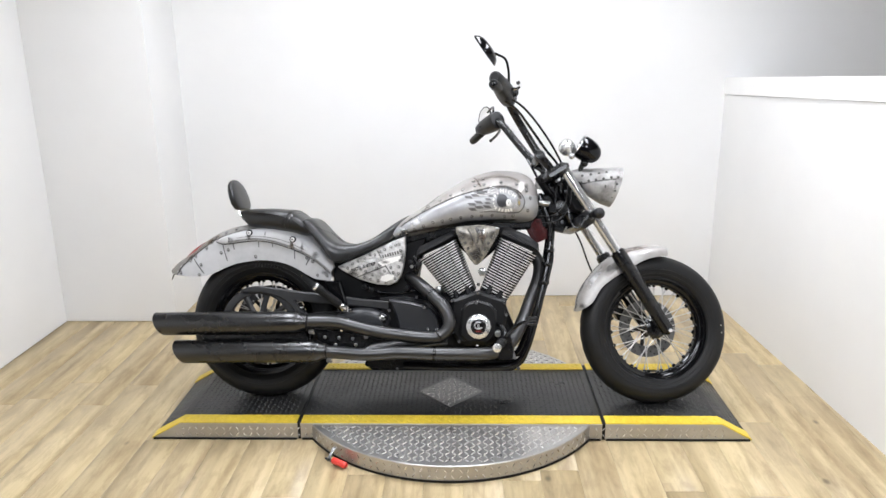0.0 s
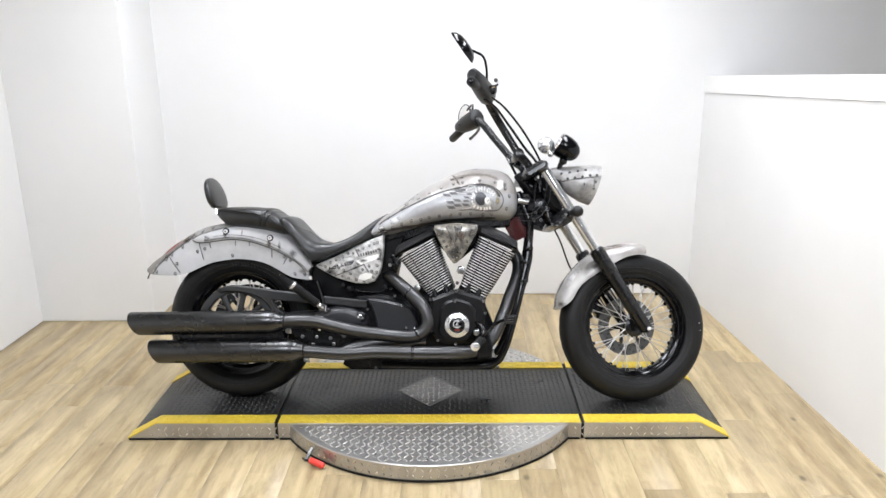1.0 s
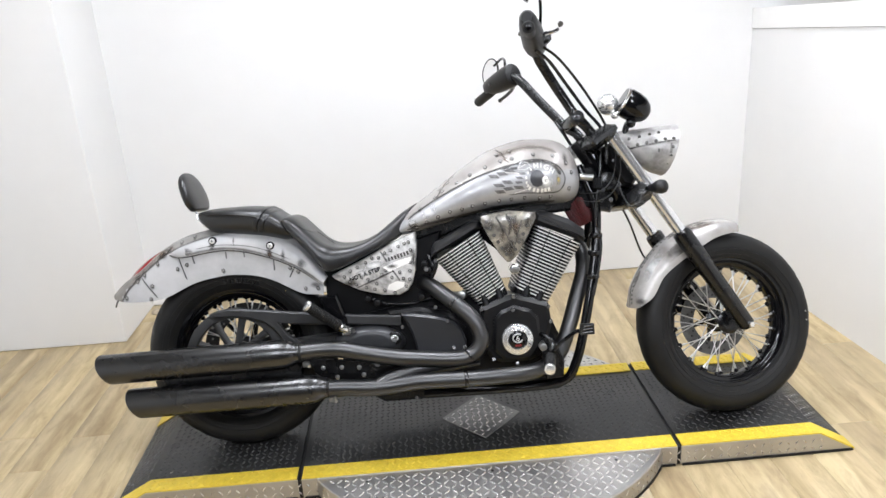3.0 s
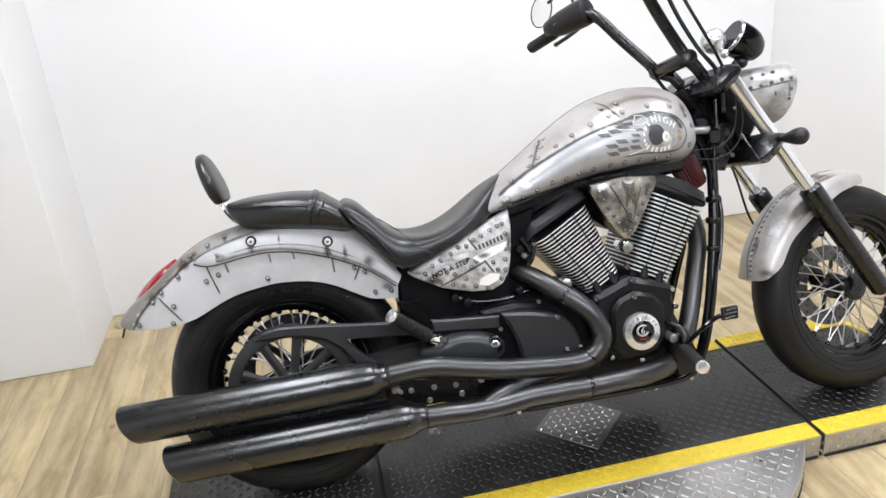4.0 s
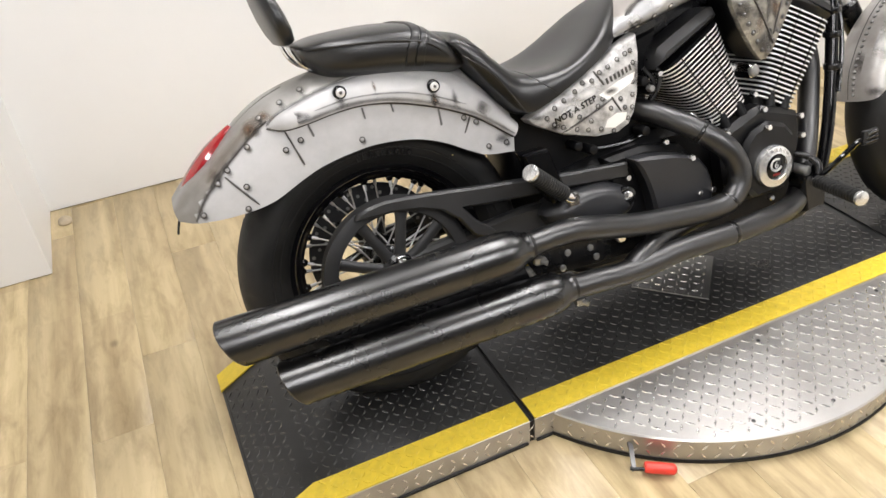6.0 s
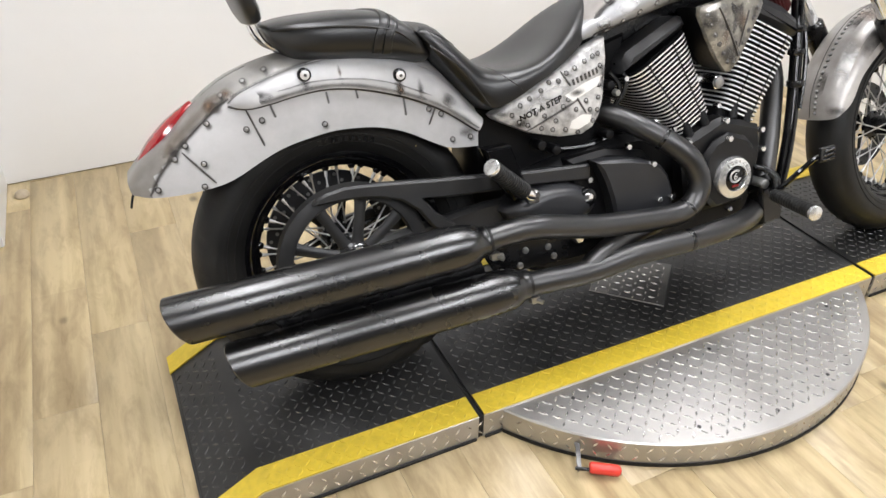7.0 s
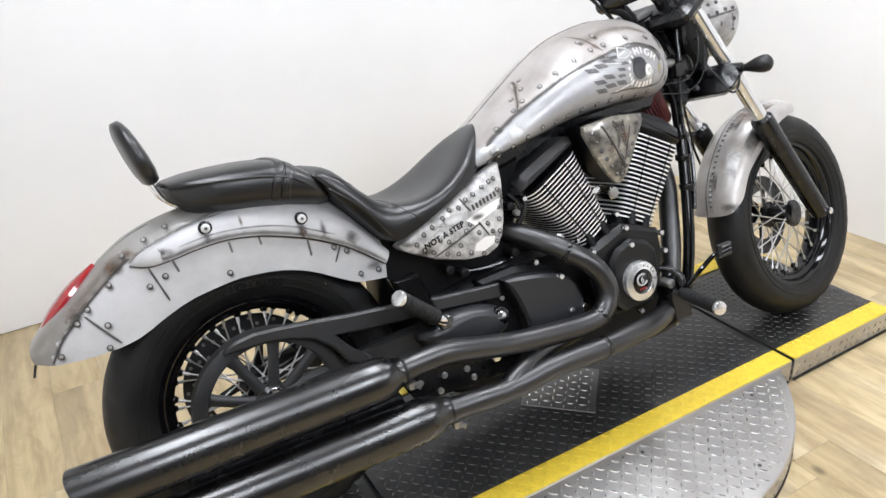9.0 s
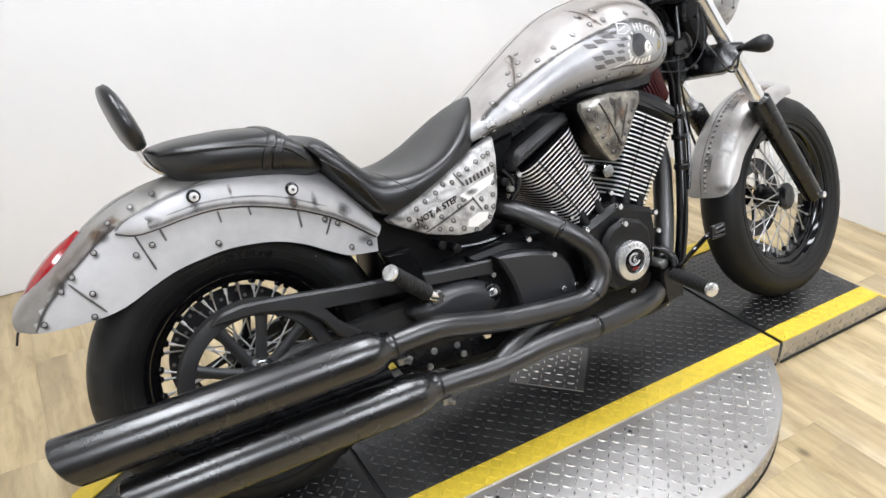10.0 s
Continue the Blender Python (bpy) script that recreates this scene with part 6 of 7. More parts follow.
# ---- frame
for sv in (-1, 1):
    part("frame_downtube", Geo().tube(spline([(1.150, sv * 0.04, 0.86), (1.196, sv * 0.054, 0.740), (1.198, sv * 0.062, 0.655), (1.178, sv * 0.085, 0.530), (1.138, sv * 0.115, 0.360), (1.098, sv * 0.122, 0.225), (1.050, sv * 0.115, 0.165), (0.90, sv * 0.105, 0.150), (0.60, sv * 0.11, 0.152)], 50), 0.0152, 14), GLOSS, bike, "gloss black frame tube")
part("steering_head", Geo().cyl(HEAD - AX * 0.22, HEAD + AX * 0.02, 0.036, n=24, bev=0.006), GLOSS, bike)
part("head_gusset", Geo().slab([(1.10, 0.74), (1.25, 0.70), (1.27, 0.74), (1.20, 0.86), (1.14, 0.86)], -0.05, 0.05, 0.01), BLACK, bike)
# red cone air filter
fa, fb = np.array([1.128, -0.022, 0.752]), np.array([1.166, -0.028, 0.668])
fd = fb - fa
ring_f = []
for s, rad in ((0.0, 0.035), (0.08, 0.041), (0.9, 0.036), (1.0, 0.030)):
    ring = []
    d = fd / np.linalg.norm(fd)
    u = np.cross(d, (0, 1, 0))
    for k in range(56):
        a = 2 * math.pi * k / 56
        rr2 = rad * (1.0 if k % 2 else 0.90)
        ring.append(fa + fd * s + rr2 * (math.cos(a) * np.array([0, 1.0, 0]) + math.sin(a) * u))
    ring_f.append(ring)
part("air_filter", Geo().loft(ring_f), REDGAUZE, bike, "dark red pleated cone air filter")

# rider's foot peg and brake pedal
def peg(a, b, r, label):
    a, b = np.array(a, float), np.array(b, float)
    d = b - a
    n = 15
    pts, rad = [], []
    for i in range(n):
        for s, k in ((0.0, 0.86), (0.25, 1.0), (0.75, 1.0)):
            pts.append(a + d * (i + s) / n)
            rad.append(r * k)
    p = part("foot_peg", Geo().tube(pts, rad, 16), RUBBER, bike, label)
    e = d / np.linalg.norm(d)
    part("peg_end", Geo().cyl(b - e * 0.003, b + e * 0.008, r * 1.02, n=20, bev=0.003), BRUSHED, p, "bright peg end cap")
    part("peg_mount", Geo().tube([a - e * 0.030, a - e * 0.012, a], [0.012, 0.014, 0.010], 10).box(tuple(a - e * 0.03), (0.026, 0.022, 0.03), 0.004), CHROME, p, "chrome peg mount")
    return p


peg((1.005, -0.215, 0.272), (0.981, -0.352, 0.268), 0.0165, "ribbed rubber foot peg")
peg((0.352, -0.195, 0.408), (0.266, -0.234, 0.481), 0.0175, "ribbed rubber pillion foot peg, folded up")
part("peg_plate", Geo().slab([(0.285, 0.500), (0.345, 0.500), (0.372, 0.420), (0.372, 0.385), (0.345, 0.380), (0.315, 0.42)], -0.165, -0.120, 0.006), GLOSS, bike, "gloss black pillion peg plate")
part("pedal_pad", Geo().box((1.114, -0.2555, 0.360), (0.044, 0.009, 0.034), 0.002), SWITCH, bike, "ribbed black brake pedal pad")
part("brake_pedal", Geo().tube(spline([(1.000, -0.195, 0.275), (1.012, -0.225, 0.292), (1.040, -0.245, 0.325), (1.075, -0.252, 0.350), (1.090, -0.255, 0.356)], 18), 0.0062, 8), GLOSS, bike)
for dx in (-0.018, 0, 0.018):
    part("pedal_bar", Geo().cyl((1.096 + dx * 0.2 + 0.004, -0.232 - 0.026 + dx * 0, 0.358 + dx * 0.55), (1.130, -0.262, 0.362 + dx * 0.55), 0.0042, n=8), BLACK, bike)
part("peg_bracket", Geo().slab([(0.975, 0.300), (1.03, 0.305), (1.05, 0.25), (1.045, 0.20), (0.99, 0.195)], -0.200, -0.150, 0.006), BLACK, bike)

part("peg_clevis", Geo().tube(spline([(0.985, -0.165, 0.335), (0.998, -0.190, 0.330), (1.012, -0.205, 0.312), (1.010, -0.212, 0.288)], 12), [0.008] * 6 + [0.010] * 6, 12), BLACK, bike)
part("pedal_pivot", Geo().cyl((0.985, -0.150, 0.300), (0.985, -0.205, 0.300), 0.012, n=18, bev=0.003), ZINC, bike)

# ---- fork and front fender
FD = np.array([math.sin(RAKE), 0, -math.cos(RAKE)])
for sv in (-1, 1):
    f0 = np.array([1.226, sv * 0.105, 0.960])
    part("fork_tube", Geo().cyl(f0, f0 + FD * 0.44, 0.0200, n=24).map(steer_wheel), FORKTUBE, bike, "chrome fork tube")
    s0 = f0 + FD * 0.405
    s1 = np.array([1.650, sv * 0.112, 0.300])
    dd = s1 - s0
    pts = [s0, s0 + dd * 0.02, s0 + dd * 0.06, s0 + dd * 0.35, s0 + dd * 0.7, s0 + dd * 0.93, s1, s1 + dd * 0.03]
    sl_ = part("fork_slider", Geo().tube(pts, [0.022, 0.030, 0.031, 0.029, 0.028, 0.027, 0.026, 0.015], 20).map(steer_wheel), BLACK, bike, "black fork slider")
    g = bolt(Geo(), (1.650, sv * 0.138, 0.302), (0, sv, 0), 0.010, 0.010)
    part("axle_bolt", g.map(steer_wheel), CHROME, sl_)
FN = np.array([math.cos(RAKE), 0, math.sin(RAKE)])
rot_clamp = Matrix(((FN[0], 0, -FD[0]), (0, 1, 0), (FN[2], 0, -FD[2])))
part("upper_clamp", Geo().box((1.205, 0, 0.937), (0.104, 0.296, 0.048), 0.017, rot_clamp).map(steer), BLACK, bike, "black upper fork clamp")
part("lower_clamp", Geo().box((1.318, 0, 0.744), (0.112, 0.306, 0.058), 0.026, rot_clamp).map(steer), BLACK, bike, "black lower fork clamp")
part("brake_caliper", Geo().box((1.515, 0.098, 0.385), (0.055, 0.050, 0.105), 0.014, Euler((0, -0.5, 0)).to_matrix()).map(steer_wheel), BLACK, bike, "black front brake caliper")
part("horn", Geo().cyl((1.235, -0.03, 0.800), (1.235, -0.062, 0.800), 0.032, n=24, bev=0.005).map(steer), BLACK, bike)
FT = [(1.306, 0.378), (1.317, 0.445), (1.359, 0.516), (1.417, 0.578), (1.486, 0.622), (1.567, 0.646), (1.636, 0.652), (1.680, 0.642)]
FL = [(1.318, 0.384), (1.356, 0.412), (1.392, 0.470), (1.445, 0.512), (1.505, 0.548), (1.575, 0.586), (1.630, 0.600), (1.672, 0.604)]
FF_HALF = [0.066, 0.075, 0.079, 0.080, 0.080, 0.080, 0.077, 0.068]
ff = part("front_fender", shell(FT, FL, FF_HALF, 34, e=0.80).map(steer_wheel), FRONT_PAINT, bike, "silver airbrushed front fender with a rivet line")
FF_T, FF_L, FF_H = spline(FT, 200), spline(FL, 200), spline([(h, 0) for h in FF_HALF], 200)


def front_point(k, v, lift=0.0):
    """A place on the front fender: k of the way from its rear end to its front, v across it."""
    i = int(round(k * 199))
    tp, lw, h = np.array(FF_T[i]), np.array(FF_L[i]), float(FF_H[i][0])
    f_ = (1 - min(0.999, (abs(v) / h) ** 1.25) ** 2) ** 0.40
    q = lw + (tp - lw) * f_
    up = (tp - lw) / np.linalg.norm(tp - lw)
    return steer_wheel((q[0] + up[0] * lift, v, q[1] + up[1] * lift)), steer_wheel((q[0] + up[0], v * 1.5, q[1] + up[1])) - steer_wheel((q[0], v, q[1]))


for i in range(22):
    p, nn = front_point(0.03 + 0.030 * i, -0.0015)
    part("rivet_ring", Geo().tube([p - nn * 0.002, p + nn * 0.0006], [0.0058, 0.0053], 10), SHADE, ff)
    part("rivet", Geo().dome(p, nn, 0.0046, 0.0035), PANEL_RIVET, ff)
part("painted_line", Geo().tube([front_point(k, 0.0125, 0.0004)[0] for k in np.linspace(0.005, 0.95, 60)], 0.0011, 6), SHADE, ff)


def front_patch(k0, k1, v0, v1, mat):
    """A soft airbrushed stain or painted highlight lying on the front fender."""
    vs = [front_point(k, v, 0.0012)[0] for k in np.linspace(k0, k1, 12) for v in np.linspace(v0, v1, 9)]
    part("stain", Geo().add(vs, [(9 * i + j, 9 * i + j + 1, 9 * i + j + 10, 9 * i + j + 9) for i in range(11) for j in range(8)]), mat, ff)


front_patch(0.50, 0.72, -0.055, 0.0, STAIN_RUST)
front_patch(0.60, 0.98, -0.060, 0.03, STAIN_RUST)
front_patch(0.0, 0.10, -0.074, 0.01, STAIN)
front_patch(0.30, 0.70, -0.079, -0.064, STAIN)
front_patch(0.62, 0.80, -0.045, 0.01, STAIN)
front_patch(0.40, 0.66, -0.030, 0.005, STAIN)
front_patch(0.02, 0.30, -0.020, 0.004, STAIN)
# painted highlight: a pale band along the fender's right side
front_patch(0.12, 0.46, -0.066, -0.034, PALE_PATCH)
for sv in (-1, 1):
    part("fender_bracket", Geo().slab([(1.475, 0.545), (1.53, 0.56), (1.56, 0.50), (1.535, 0.475)], sv * 0.088, sv * 0.096, 0.002).map(steer_wheel), PAINT, ff)

# ---- headlight nacelle and instrument
part("headlight_bracket", Geo().slab([(1.235, 0.915), (1.270, 0.930), (1.318, 0.905), (1.338, 0.860), (1.345, 0.810), (1.318, 0.775), (1.285, 0.785), (1.255, 0.84)], -0.062, 0.062, 0.012).map(steer), CASE, bike, "black bracket behind the headlight")
hl = []
for x, w, r, tilt in ((1.292, 0.952, 0.012, 0.0), (1.305, 0.942, 0.028, 0.0), (1.335, 0.928, 0.046, 0.02), (1.380, 0.914, 0.062, 0.08), (1.430, 0.904, 0.076, 0.2), (1.482, 0.898, 0.085, 0.32), (1.484, 0.898, 0.081, 0.32), (1.470, 0.898, 0.078, 0.32)):
    hl.append([(x + tilt * r * math.sin(a), 0.020 + r * 0.98 * math.cos(a), w + r * math.sin(a)) for a in np.linspace(0, 2 * math.pi, 40, endpoint=False)])
nac = part("headlight_nacelle", Geo().loft(hl).map(steer), NACPAINT, bike, "silver riveted headlight nacelle")
part("headlight_lens", Geo().loft([[(1.475 + 0.32 * r * math.sin(a) + d, 0.020 + r * 0.97 * math.cos(a), 0.898 + r * math.sin(a)) for a in np.linspace(0, 2 * math.pi, 32, endpoint=False)] for r, d in ((0.078, 0.0), (0.06, 0.012), (0.03, 0.018), (0.005, 0.02))]).map(steer), LAMPGLASS, nac, "clear headlight lens")


def nac_side(x, w):
    r = np.interp(x, (1.305, 1.335, 1.38, 1.43, 1.482), (0.028, 0.046, 0.062, 0.076, 0.085))
    mid = np.interp(x, (1.305, 1.335, 1.38, 1.43, 1.482), (0.942, 0.928, 0.914, 0.904, 0.898))
    return 0.020 - 0.98 * math.sqrt(max(1e-6, r * r - (w - mid) ** 2))


for x, w in [(1.332, 0.938), (1.365, 0.942), (1.399, 0.948), (1.430, 0.952), (1.330, 0.911), (1.356, 0.916), (1.384, 0.919), (1.414, 0.923), (1.445, 0.928), (1.473, 0.929), (1.466, 0.900), (1.460, 0.874), (1.452, 0.850)]:
    p = steer((x, nac_side(x, w), w))
    part("rivet", Geo().dome(p, (0, -1, 0.25), 0.0042, 0.0030), RIVET, nac)
    part("rivet_ring", Geo().tube([p - np.array([0, -0.002, 0]), p + np.array([0, -0.0012, 0.0002])], [0.0062, 0.0056], 10), SHADE, nac)
nac_s = lambda x, w: nac_side(x, w)
for ln, wd, mt in (([(1.322, 0.904), (1.37, 0.911), (1.42, 0.917), (1.478, 0.922)], 0.006, AIRLINE), ([(1.420, 0.898), (1.421, 0.872)], 0.005, AIRLINE), ([(1.462, 0.915), (1.456, 0.862), (1.448, 0.838)], 0.009, AIRLINE_FAINT), ([(1.39, 0.866), (1.42, 0.848), (1.45, 0.836)], 0.010, AIRLINE_FAINT), ([(1.421, 0.880), (1.424, 0.850)], 0.008, AIRLINE_RUST)):
    ob_ = soft_line(nac, ln, nac_s, wd, mt, 24)
    for v_ in ob_.data.vertices:
        v_.co = Vector(steer(tuple(v_.co)))
bd = np.array([-0.83, 0.05, 0.52])
bd /= np.linalg.norm(bd)
bc = np.array([1.330, -0.028, 1.056])
cup = part("speedometer", Geo().tube([bc - bd * s for s in (0.084, 0.081, 0.070, 0.048, 0.022, 0.0, -0.014)], [0.006, 0.018, 0.033, 0.045, 0.050, 0.050, 0.048], 28).map(steer), GLOSS, bike, "gloss black bullet-shaped instrument with a chrome rim")
part("speedometer_rim", Geo().tube([bc + bd * s for s in (0.010, 0.014, 0.017, 0.019)], [0.0490, 0.0505, 0.0495, 0.046], 28).map(steer), CHROME, cup, "chrome rim")
part("dial", Geo().tube([bc + bd * 0.018, bc + bd * 0.0205], [0.0455, 0.0445], 28).map(steer), GLOSS, cup, "black dial under glass")
part("speedometer_bracket", Geo().tube(spline([bc + np.array([0.020, 0.01, -0.05]), (1.335, 0.0, 0.985), (1.325, 0.0, 0.950)], 10), 0.011, 10).map(steer), BLACK, cup)
part("indicator_lamp", Geo().ball((1.270, -0.010, 1.058), 0.036, 22).map(steer), BRUSHED, cup, "chrome indicator housing")
part("indicator_lamp", Geo().ball((1.285, -0.030, 1.018), 0.013, 14).map(steer), BRUSHED, cup, "chrome indicator housing")
part("ignition_switch", Geo().ball((1.338, -0.030, 0.990), 0.017, 14).map(steer), BLACK, cup)
for sv in (-1, 1):
    stalk = part("turn_signal", Geo().tube(spline([(1.330, sv * 0.135, 0.762), (1.336, sv * 0.165, 0.762), (1.342, sv * 0.190, 0.762)], 8), 0.008, 10).map(steer), BLACK, bike, "black bullet turn signal")
    part("signal_body", Geo().tube([(1.334, sv * 0.150, 0.762), (1.337, sv * 0.164, 0.762), (1.342, sv * 0.178, 0.762), (1.347, sv * 0.192, 0.762), (1.352, sv * 0.206, 0.762), (1.356, sv * 0.217, 0.762), (1.359, sv * 0.224, 0.762), (1.360, sv * 0.227, 0.762)], [0.007, 0.010, 0.0155, 0.0205, 0.0228, 0.0205, 0.0125, 0.003], 20).map(steer), SWITCH, stalk)

# ---- handlebar
BAR_L = [(1.158, 0.105, 1.004), (1.132, 0.115, 1.038), (1.078, 0.145, 1.112), (1.028, 0.168, 1.182), (1.003, 0.190, 1.208), (0.982, 0.230, 1.211), (0.963, 0.270, 1.198), (0.940, 0.340, 1.182), (0.916, 0.425, 1.170)]
BAR_R = [(1.144, -0.064, 1.012), (1.120, -0.062, 1.051), (1.070, -0.068, 1.130), (1.028, -0.084, 1.195), (1.006, -0.116, 1.226), (0.978, -0.190, 1.237), (0.957, -0.260, 1.230), (0.935, -0.340, 1.217), (0.912, -0.420, 1.204)]
for sv in (-1, 1):
    part("riser", Geo().tube([(1.205, sv * 0.055, 0.942), (1.175, sv * 0.060, 0.980), (1.158, 0.105, 1.004) if sv > 0 else (1.144, -0.064, 1.012)], [0.0165, 0.0165, 0.0185], 14).map(steer), BLACK, bike, "black handlebar riser")
    bar = BAR_L if sv > 0 else BAR_R
    hb_ = part("handlebar", Geo().tube(spline(bar, 44), 0.0158, 14).map(steer), BLACK, bike, "black high handlebar")
    g0, g1 = np.array(bar[-1]), np.array(bar[-2])
    e_ = (g0 - g1) / np.linalg.norm(g0 - g1)
    s0 = g0 - e_ * 0.125
    part("grip", Geo().tube([s0, s0 + e_ * 0.008, g0, g0 + e_ * 0.006, g0 + e_ * 0.008], [0.015, 0.0180, 0.0180, 0.016, 0.012], 16).map(steer), RUBBER, hb_, "black rubber grip")
    part("grip_end", Geo().cyl(g0 + e_ * 0.004, g0 + e_ * 0.013, 0.0095, n=16, bev=0.002).map(steer), GLOSS, hb_)
    c0, c1 = np.array(bar[4]), np.array(bar[6])
    ctl = [c0 + (c1 - c0) * (s + 0.30) + np.array([0.004, 0, 0.010]) for s in (-0.30, -0.26, 0.0, 0.4, 0.8, 1.15, 1.45, 1.55)]
    part("switch_box", Geo().tube(ctl, [0.028, 0.040, 0.042, 0.040, 0.037, 0.032, 0.026, 0.017], 18, flat=0.9).map(steer), SWITCH, hb_, "black moulded switch housing")
    part("switch_button", Geo().box(tuple(c1 + np.array([-0.028, 0, 0.004])), (0.012, 0.022, 0.012), 0.003).map(steer), BLACK, hb_)
    part("perch", Geo().box(tuple(c0 + (c1 - c0) * 0.5 + np.array([0.036, 0, 0.006])), (0.034, 0.060, 0.030), 0.006).map(steer), BLACK, hb_)
    lz = 0.024 if sv < 0 else -0.012
    lv = [(1.000, sv * 0.235, 1.212 + lz), (1.025, sv * 0.290, 1.206 + lz), (1.020, sv * 0.360, 1.196 + lz), (1.000, sv * 0.430, 1.184 + lz)]
    part("lever", Geo().tube(spline(lv, 16), [0.0065] * 15 + [0.008], 8).map(steer), CHROME if sv < 0 else BLACK, hb_)
part("cross_clamp", Geo().cyl((1.144, -0.082, 1.012), (1.157, 0.122, 1.006), 0.021, n=20, bev=0.004).map(steer), BLACK, bike)


def mirror(centre, nrm, axis2, ra, rb, stem, label):
    c, n_ = np.array(centre, float), np.array(nrm, float)
    n_ /= np.linalg.norm(n_)
    u = np.array(axis2, float)
    u -= n_ * (u @ n_)
    u /= np.linalg.norm(u)
    w_ = np.cross(n_, u)
    ell = lambda k, d: [c + n_ * d + k * (ra * math.cos(a) * u + rb * math.sin(a) * w_) for a in np.linspace(0, 2 * math.pi, 30, endpoint=False)]
    m = part("mirror", Geo().loft([ell(0.25, -0.026), ell(0.6, -0.022), ell(0.85, -0.013), ell(1.0, 0.0), ell(1.0, 0.004), ell(0.93, 0.005), ell(0.92, 0.002)]), GLOSS, bike, label)
    part("mirror_glass", Geo().loft([ell(0.92, 0.0022), ell(0.92, 0.0030)]), MIRROR, m)
    part("mirror_stem", Geo().tube(spline(stem, 20), 0.0048, 8), GLOSS, m)


mirror((0.929, -0.416, 1.361), (-0.80, 0.15, -0.55), (0, 1, 0.05), 0.058, 0.066, [(1.020, -0.245, 1.262), (1.018, -0.290, 1.310), (1.006, -0.350, 1.342), (0.978, -0.390, 1.350), (0.955, -0.408, 1.354)], "black oval mirror on a thin stem, seen from behind")
mirror((0.922, 0.445, 1.253), (-0.62, -0.70, -0.10), (0.35, -0.3, 1), 0.054, 0.036, [(0.955, 0.225, 1.210), (0.962, 0.270, 1.262), (0.958, 0.340, 1.285), (0.935, 0.410, 1.272)], "oval mirror with a thin black rim")
# cables
for pts, r, mt in (([(1.010, -0.200, 1.215), (1.060, -0.145, 1.185), (1.115, -0.10, 1.12), (1.175, -0.075, 1.04), (1.235, -0.07, 0.96), (1.24, -0.07, 0.86)], 0.0055, BLACK),
                   ([(1.020, -0.190, 1.235), (1.085, -0.15, 1.195), (1.155, -0.105, 1.12), (1.215, -0.085, 1.03), (1.26, -0.08, 0.94)], 0.0045, BLACK),
                   ([(0.985, 0.210, 1.185), (1.040, 0.175, 1.15), (1.09, 0.135, 1.06), (1.13, 0.09, 0.98), (1.17, 0.06, 0.90)], 0.0055, BLACK),
                   ([(1.150, -0.060, 0.770), (1.205, -0.095, 0.772), (1.245, -0.100, 0.806), (1.262, -0.095, 0.86), (1.266, -0.09, 0.93)], 0.0015, WIRE),
                   ([(1.140, -0.064, 0.748), (1.20, -0.100, 0.742), (1.250, -0.108, 0.772), (1.276, -0.10, 0.83), (1.278, -0.09, 0.90)], 0.0015, WIRE),
                   ([(1.262, -0.115, 0.800), (1.268, -0.150, 0.756), (1.286, -0.165, 0.722), (1.310, -0.165, 0.728), (1.326, -0.160, 0.758)], 0.0028, BLACK),
                   ([(1.225, -0.06, 0.90), (1.215, -0.07, 0.82), (1.200, -0.075, 0.74), (1.192, -0.078, 0.66)], 0.0050, BLACK),
                   ([(1.200, -0.07, 0.66), (1.205, -0.085, 0.60), (1.188, -0.105, 0.52), (1.166, -0.118, 0.44)], 0.0055, BLACK),
                   ([(1.290, 0.02, 0.74), (1.335, 0.05, 0.66), (1.375, 0.075, 0.56), (1.41, 0.09, 0.50)], 0.0035, BLACK)):
    part("cable", Geo().tube(spline(pts, 26), r, 8), mt, bike)
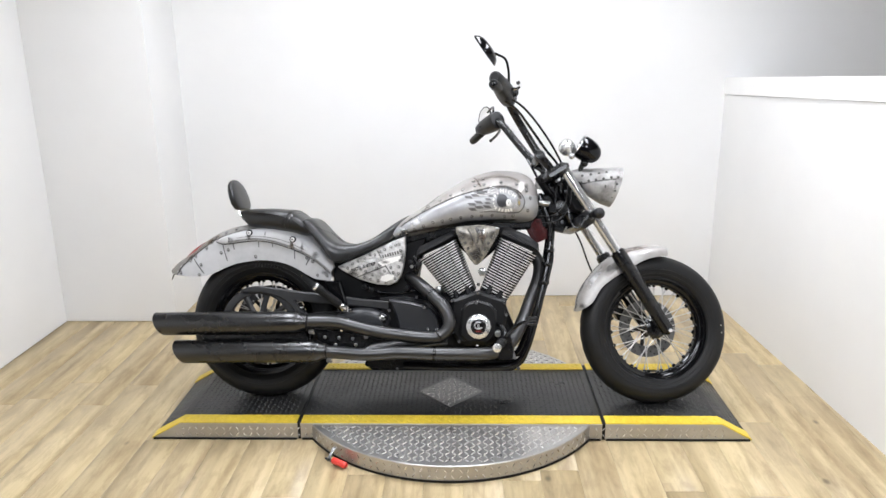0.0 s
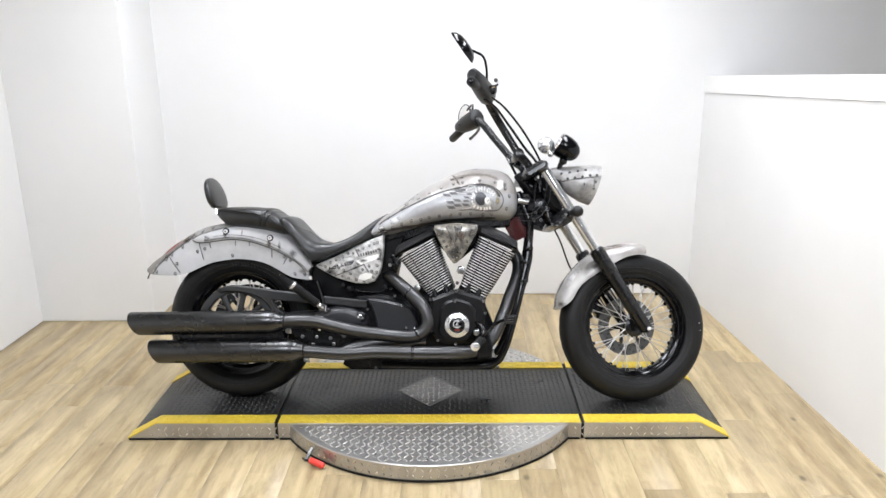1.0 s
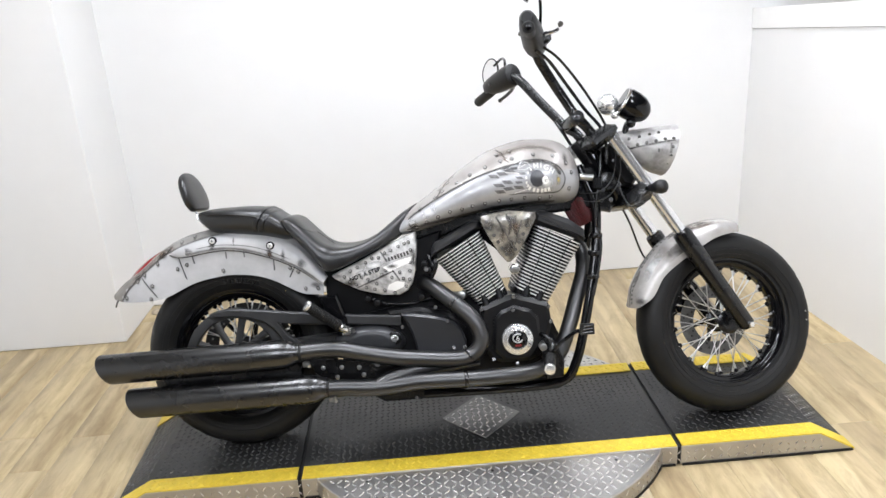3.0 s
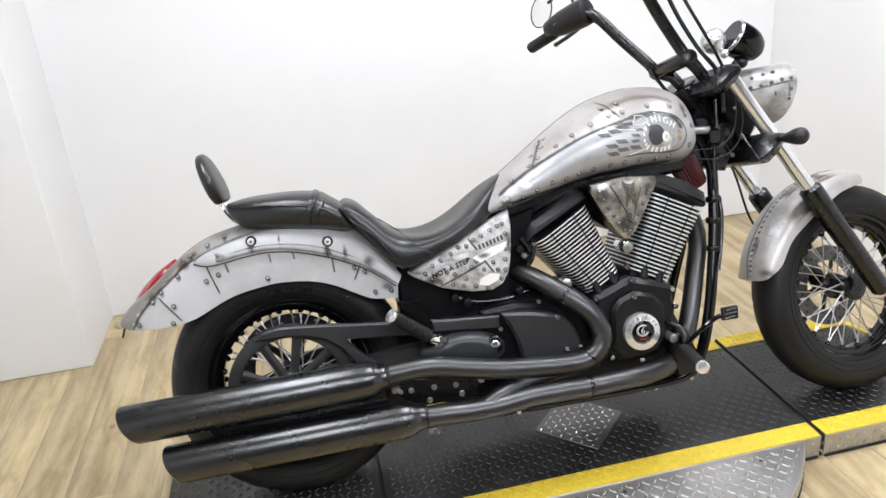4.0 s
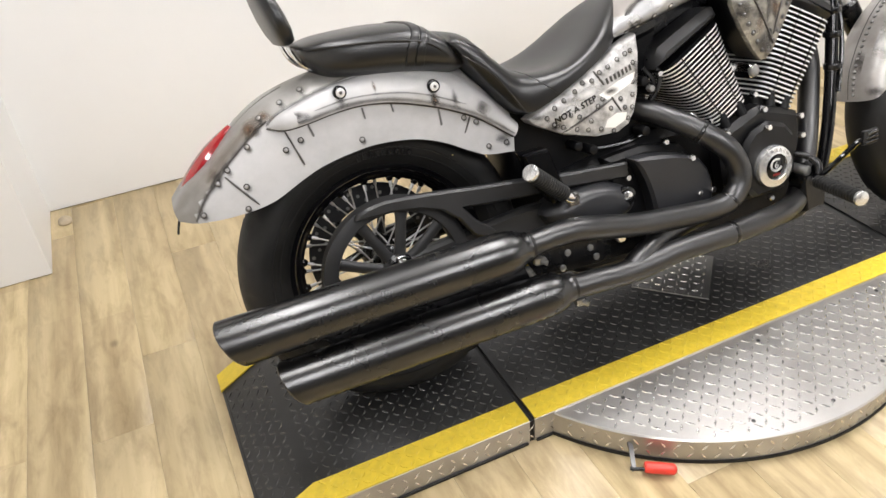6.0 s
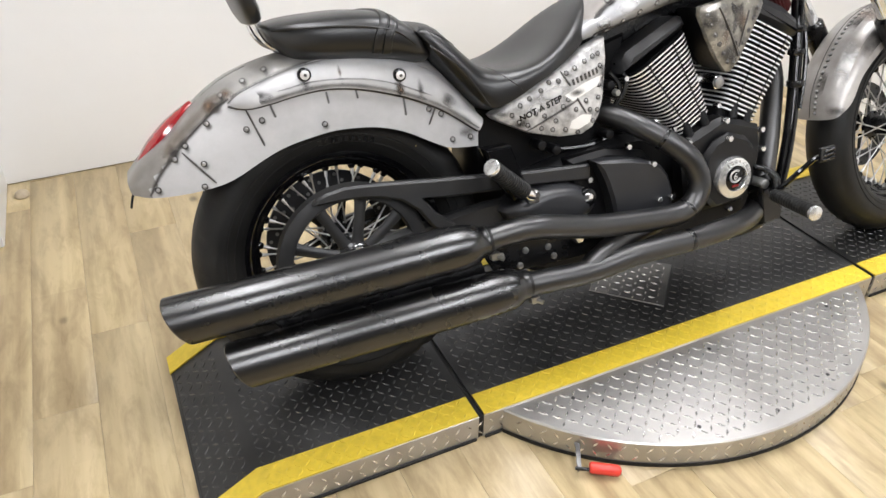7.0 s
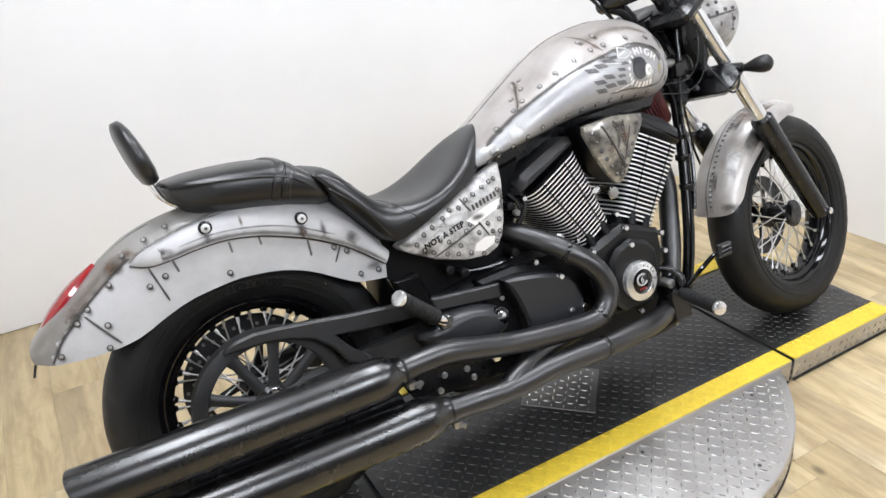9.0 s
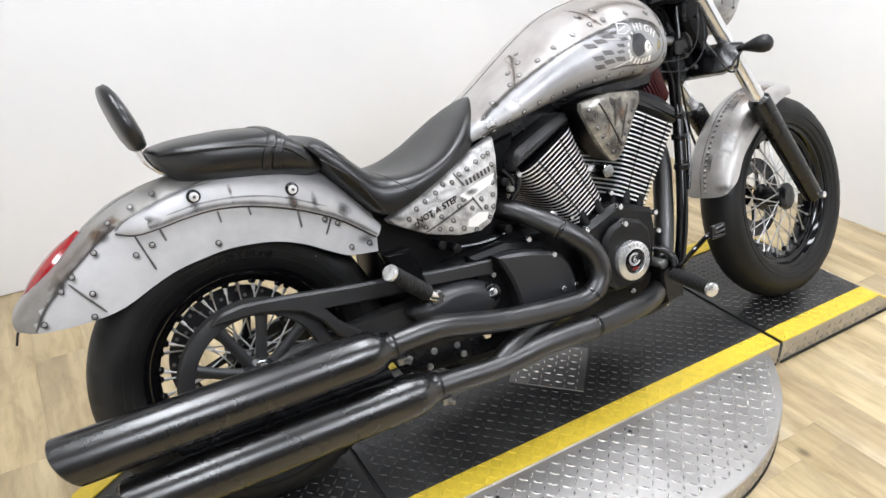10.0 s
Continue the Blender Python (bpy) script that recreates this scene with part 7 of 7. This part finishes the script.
part("lock_barrel", Geo().cyl((1.150, -0.062, 0.824), (1.196, -0.066, 0.818), 0.0115, n=18, bev=0.002), ZINC, bike, "bright steel lock barrel")
part("fitting", Geo().box((1.205, -0.070, 0.800), (0.030, 0.030, 0.044), 0.006), BLACK, bike)
for fx, fv, fw, fr in ((1.222, -0.082, 0.776, 0.008), (1.244, -0.088, 0.744, 0.009), (1.270, -0.098, 0.790, 0.010), (1.215, -0.084, 0.742, 0.007), (1.256, -0.094, 0.868, 0.007)):
    part("fitting_nut", bolt(Geo(), (fx, fv, fw), (-0.25, -1, 0.1), fr * 0.8, 0.010), DISCM, bike)
for sv in (-1, 1):
    part("pinch_bolt", bolt(Geo(), (1.292, sv * 0.118, 0.722), (-0.5, sv, -0.4), 0.008, 0.010).map(steer), ZINC, bike)
for tw in (0.63, 0.575, 0.50):
    part("cable_tie", Geo().cyl((1.196 - (0.65 - tw) * 0.16, -0.066 - (0.65 - tw) * 0.19, tw + 0.008), (1.196 - (0.65 - tw) * 0.16, -0.066 - (0.65 - tw) * 0.19, tw - 0.008), 0.0215, n=14, bev=0.003), BLACK, bike)

# ---------------------------------------------------------------- floor planks
PW, PL = 0.142, 1.22


def plank(length):
    return Geo().box((0, 0, 0), (PW - 0.0007, length - 0.0007, 0.008), 0.0004).mesh("plank", WOOD)


full_plank = plank(PL)
rnd = random.Random(5)
for i in range(int((XE - X0) / PW)):
    y, length = YB, rnd.uniform(0.15, PL)
    while y < Y1 - 0.002:
        length = min(length, Y1 - y)
        pl = new("plank", full_plank if abs(length - PL) < 1e-6 else plank(length))
        pl.parent = floor_ob
        pl.matrix_world = pose(X0 + PW * (i + 0.5), y + length / 2, -0.0045)
        y, length = y + length, PL

# beige door stop on the floor by the boxed-out wall
thing("door_stop", Geo().revolve([(0.022, 0.0), (0.024, 0.006), (0.020, 0.016), (0.011, 0.022), (0.001, 0.024)], (-0.742, 1.32, 0.0), "z", n=24), STOPPER, "small beige door stop on the floor near the wall", "door stop")
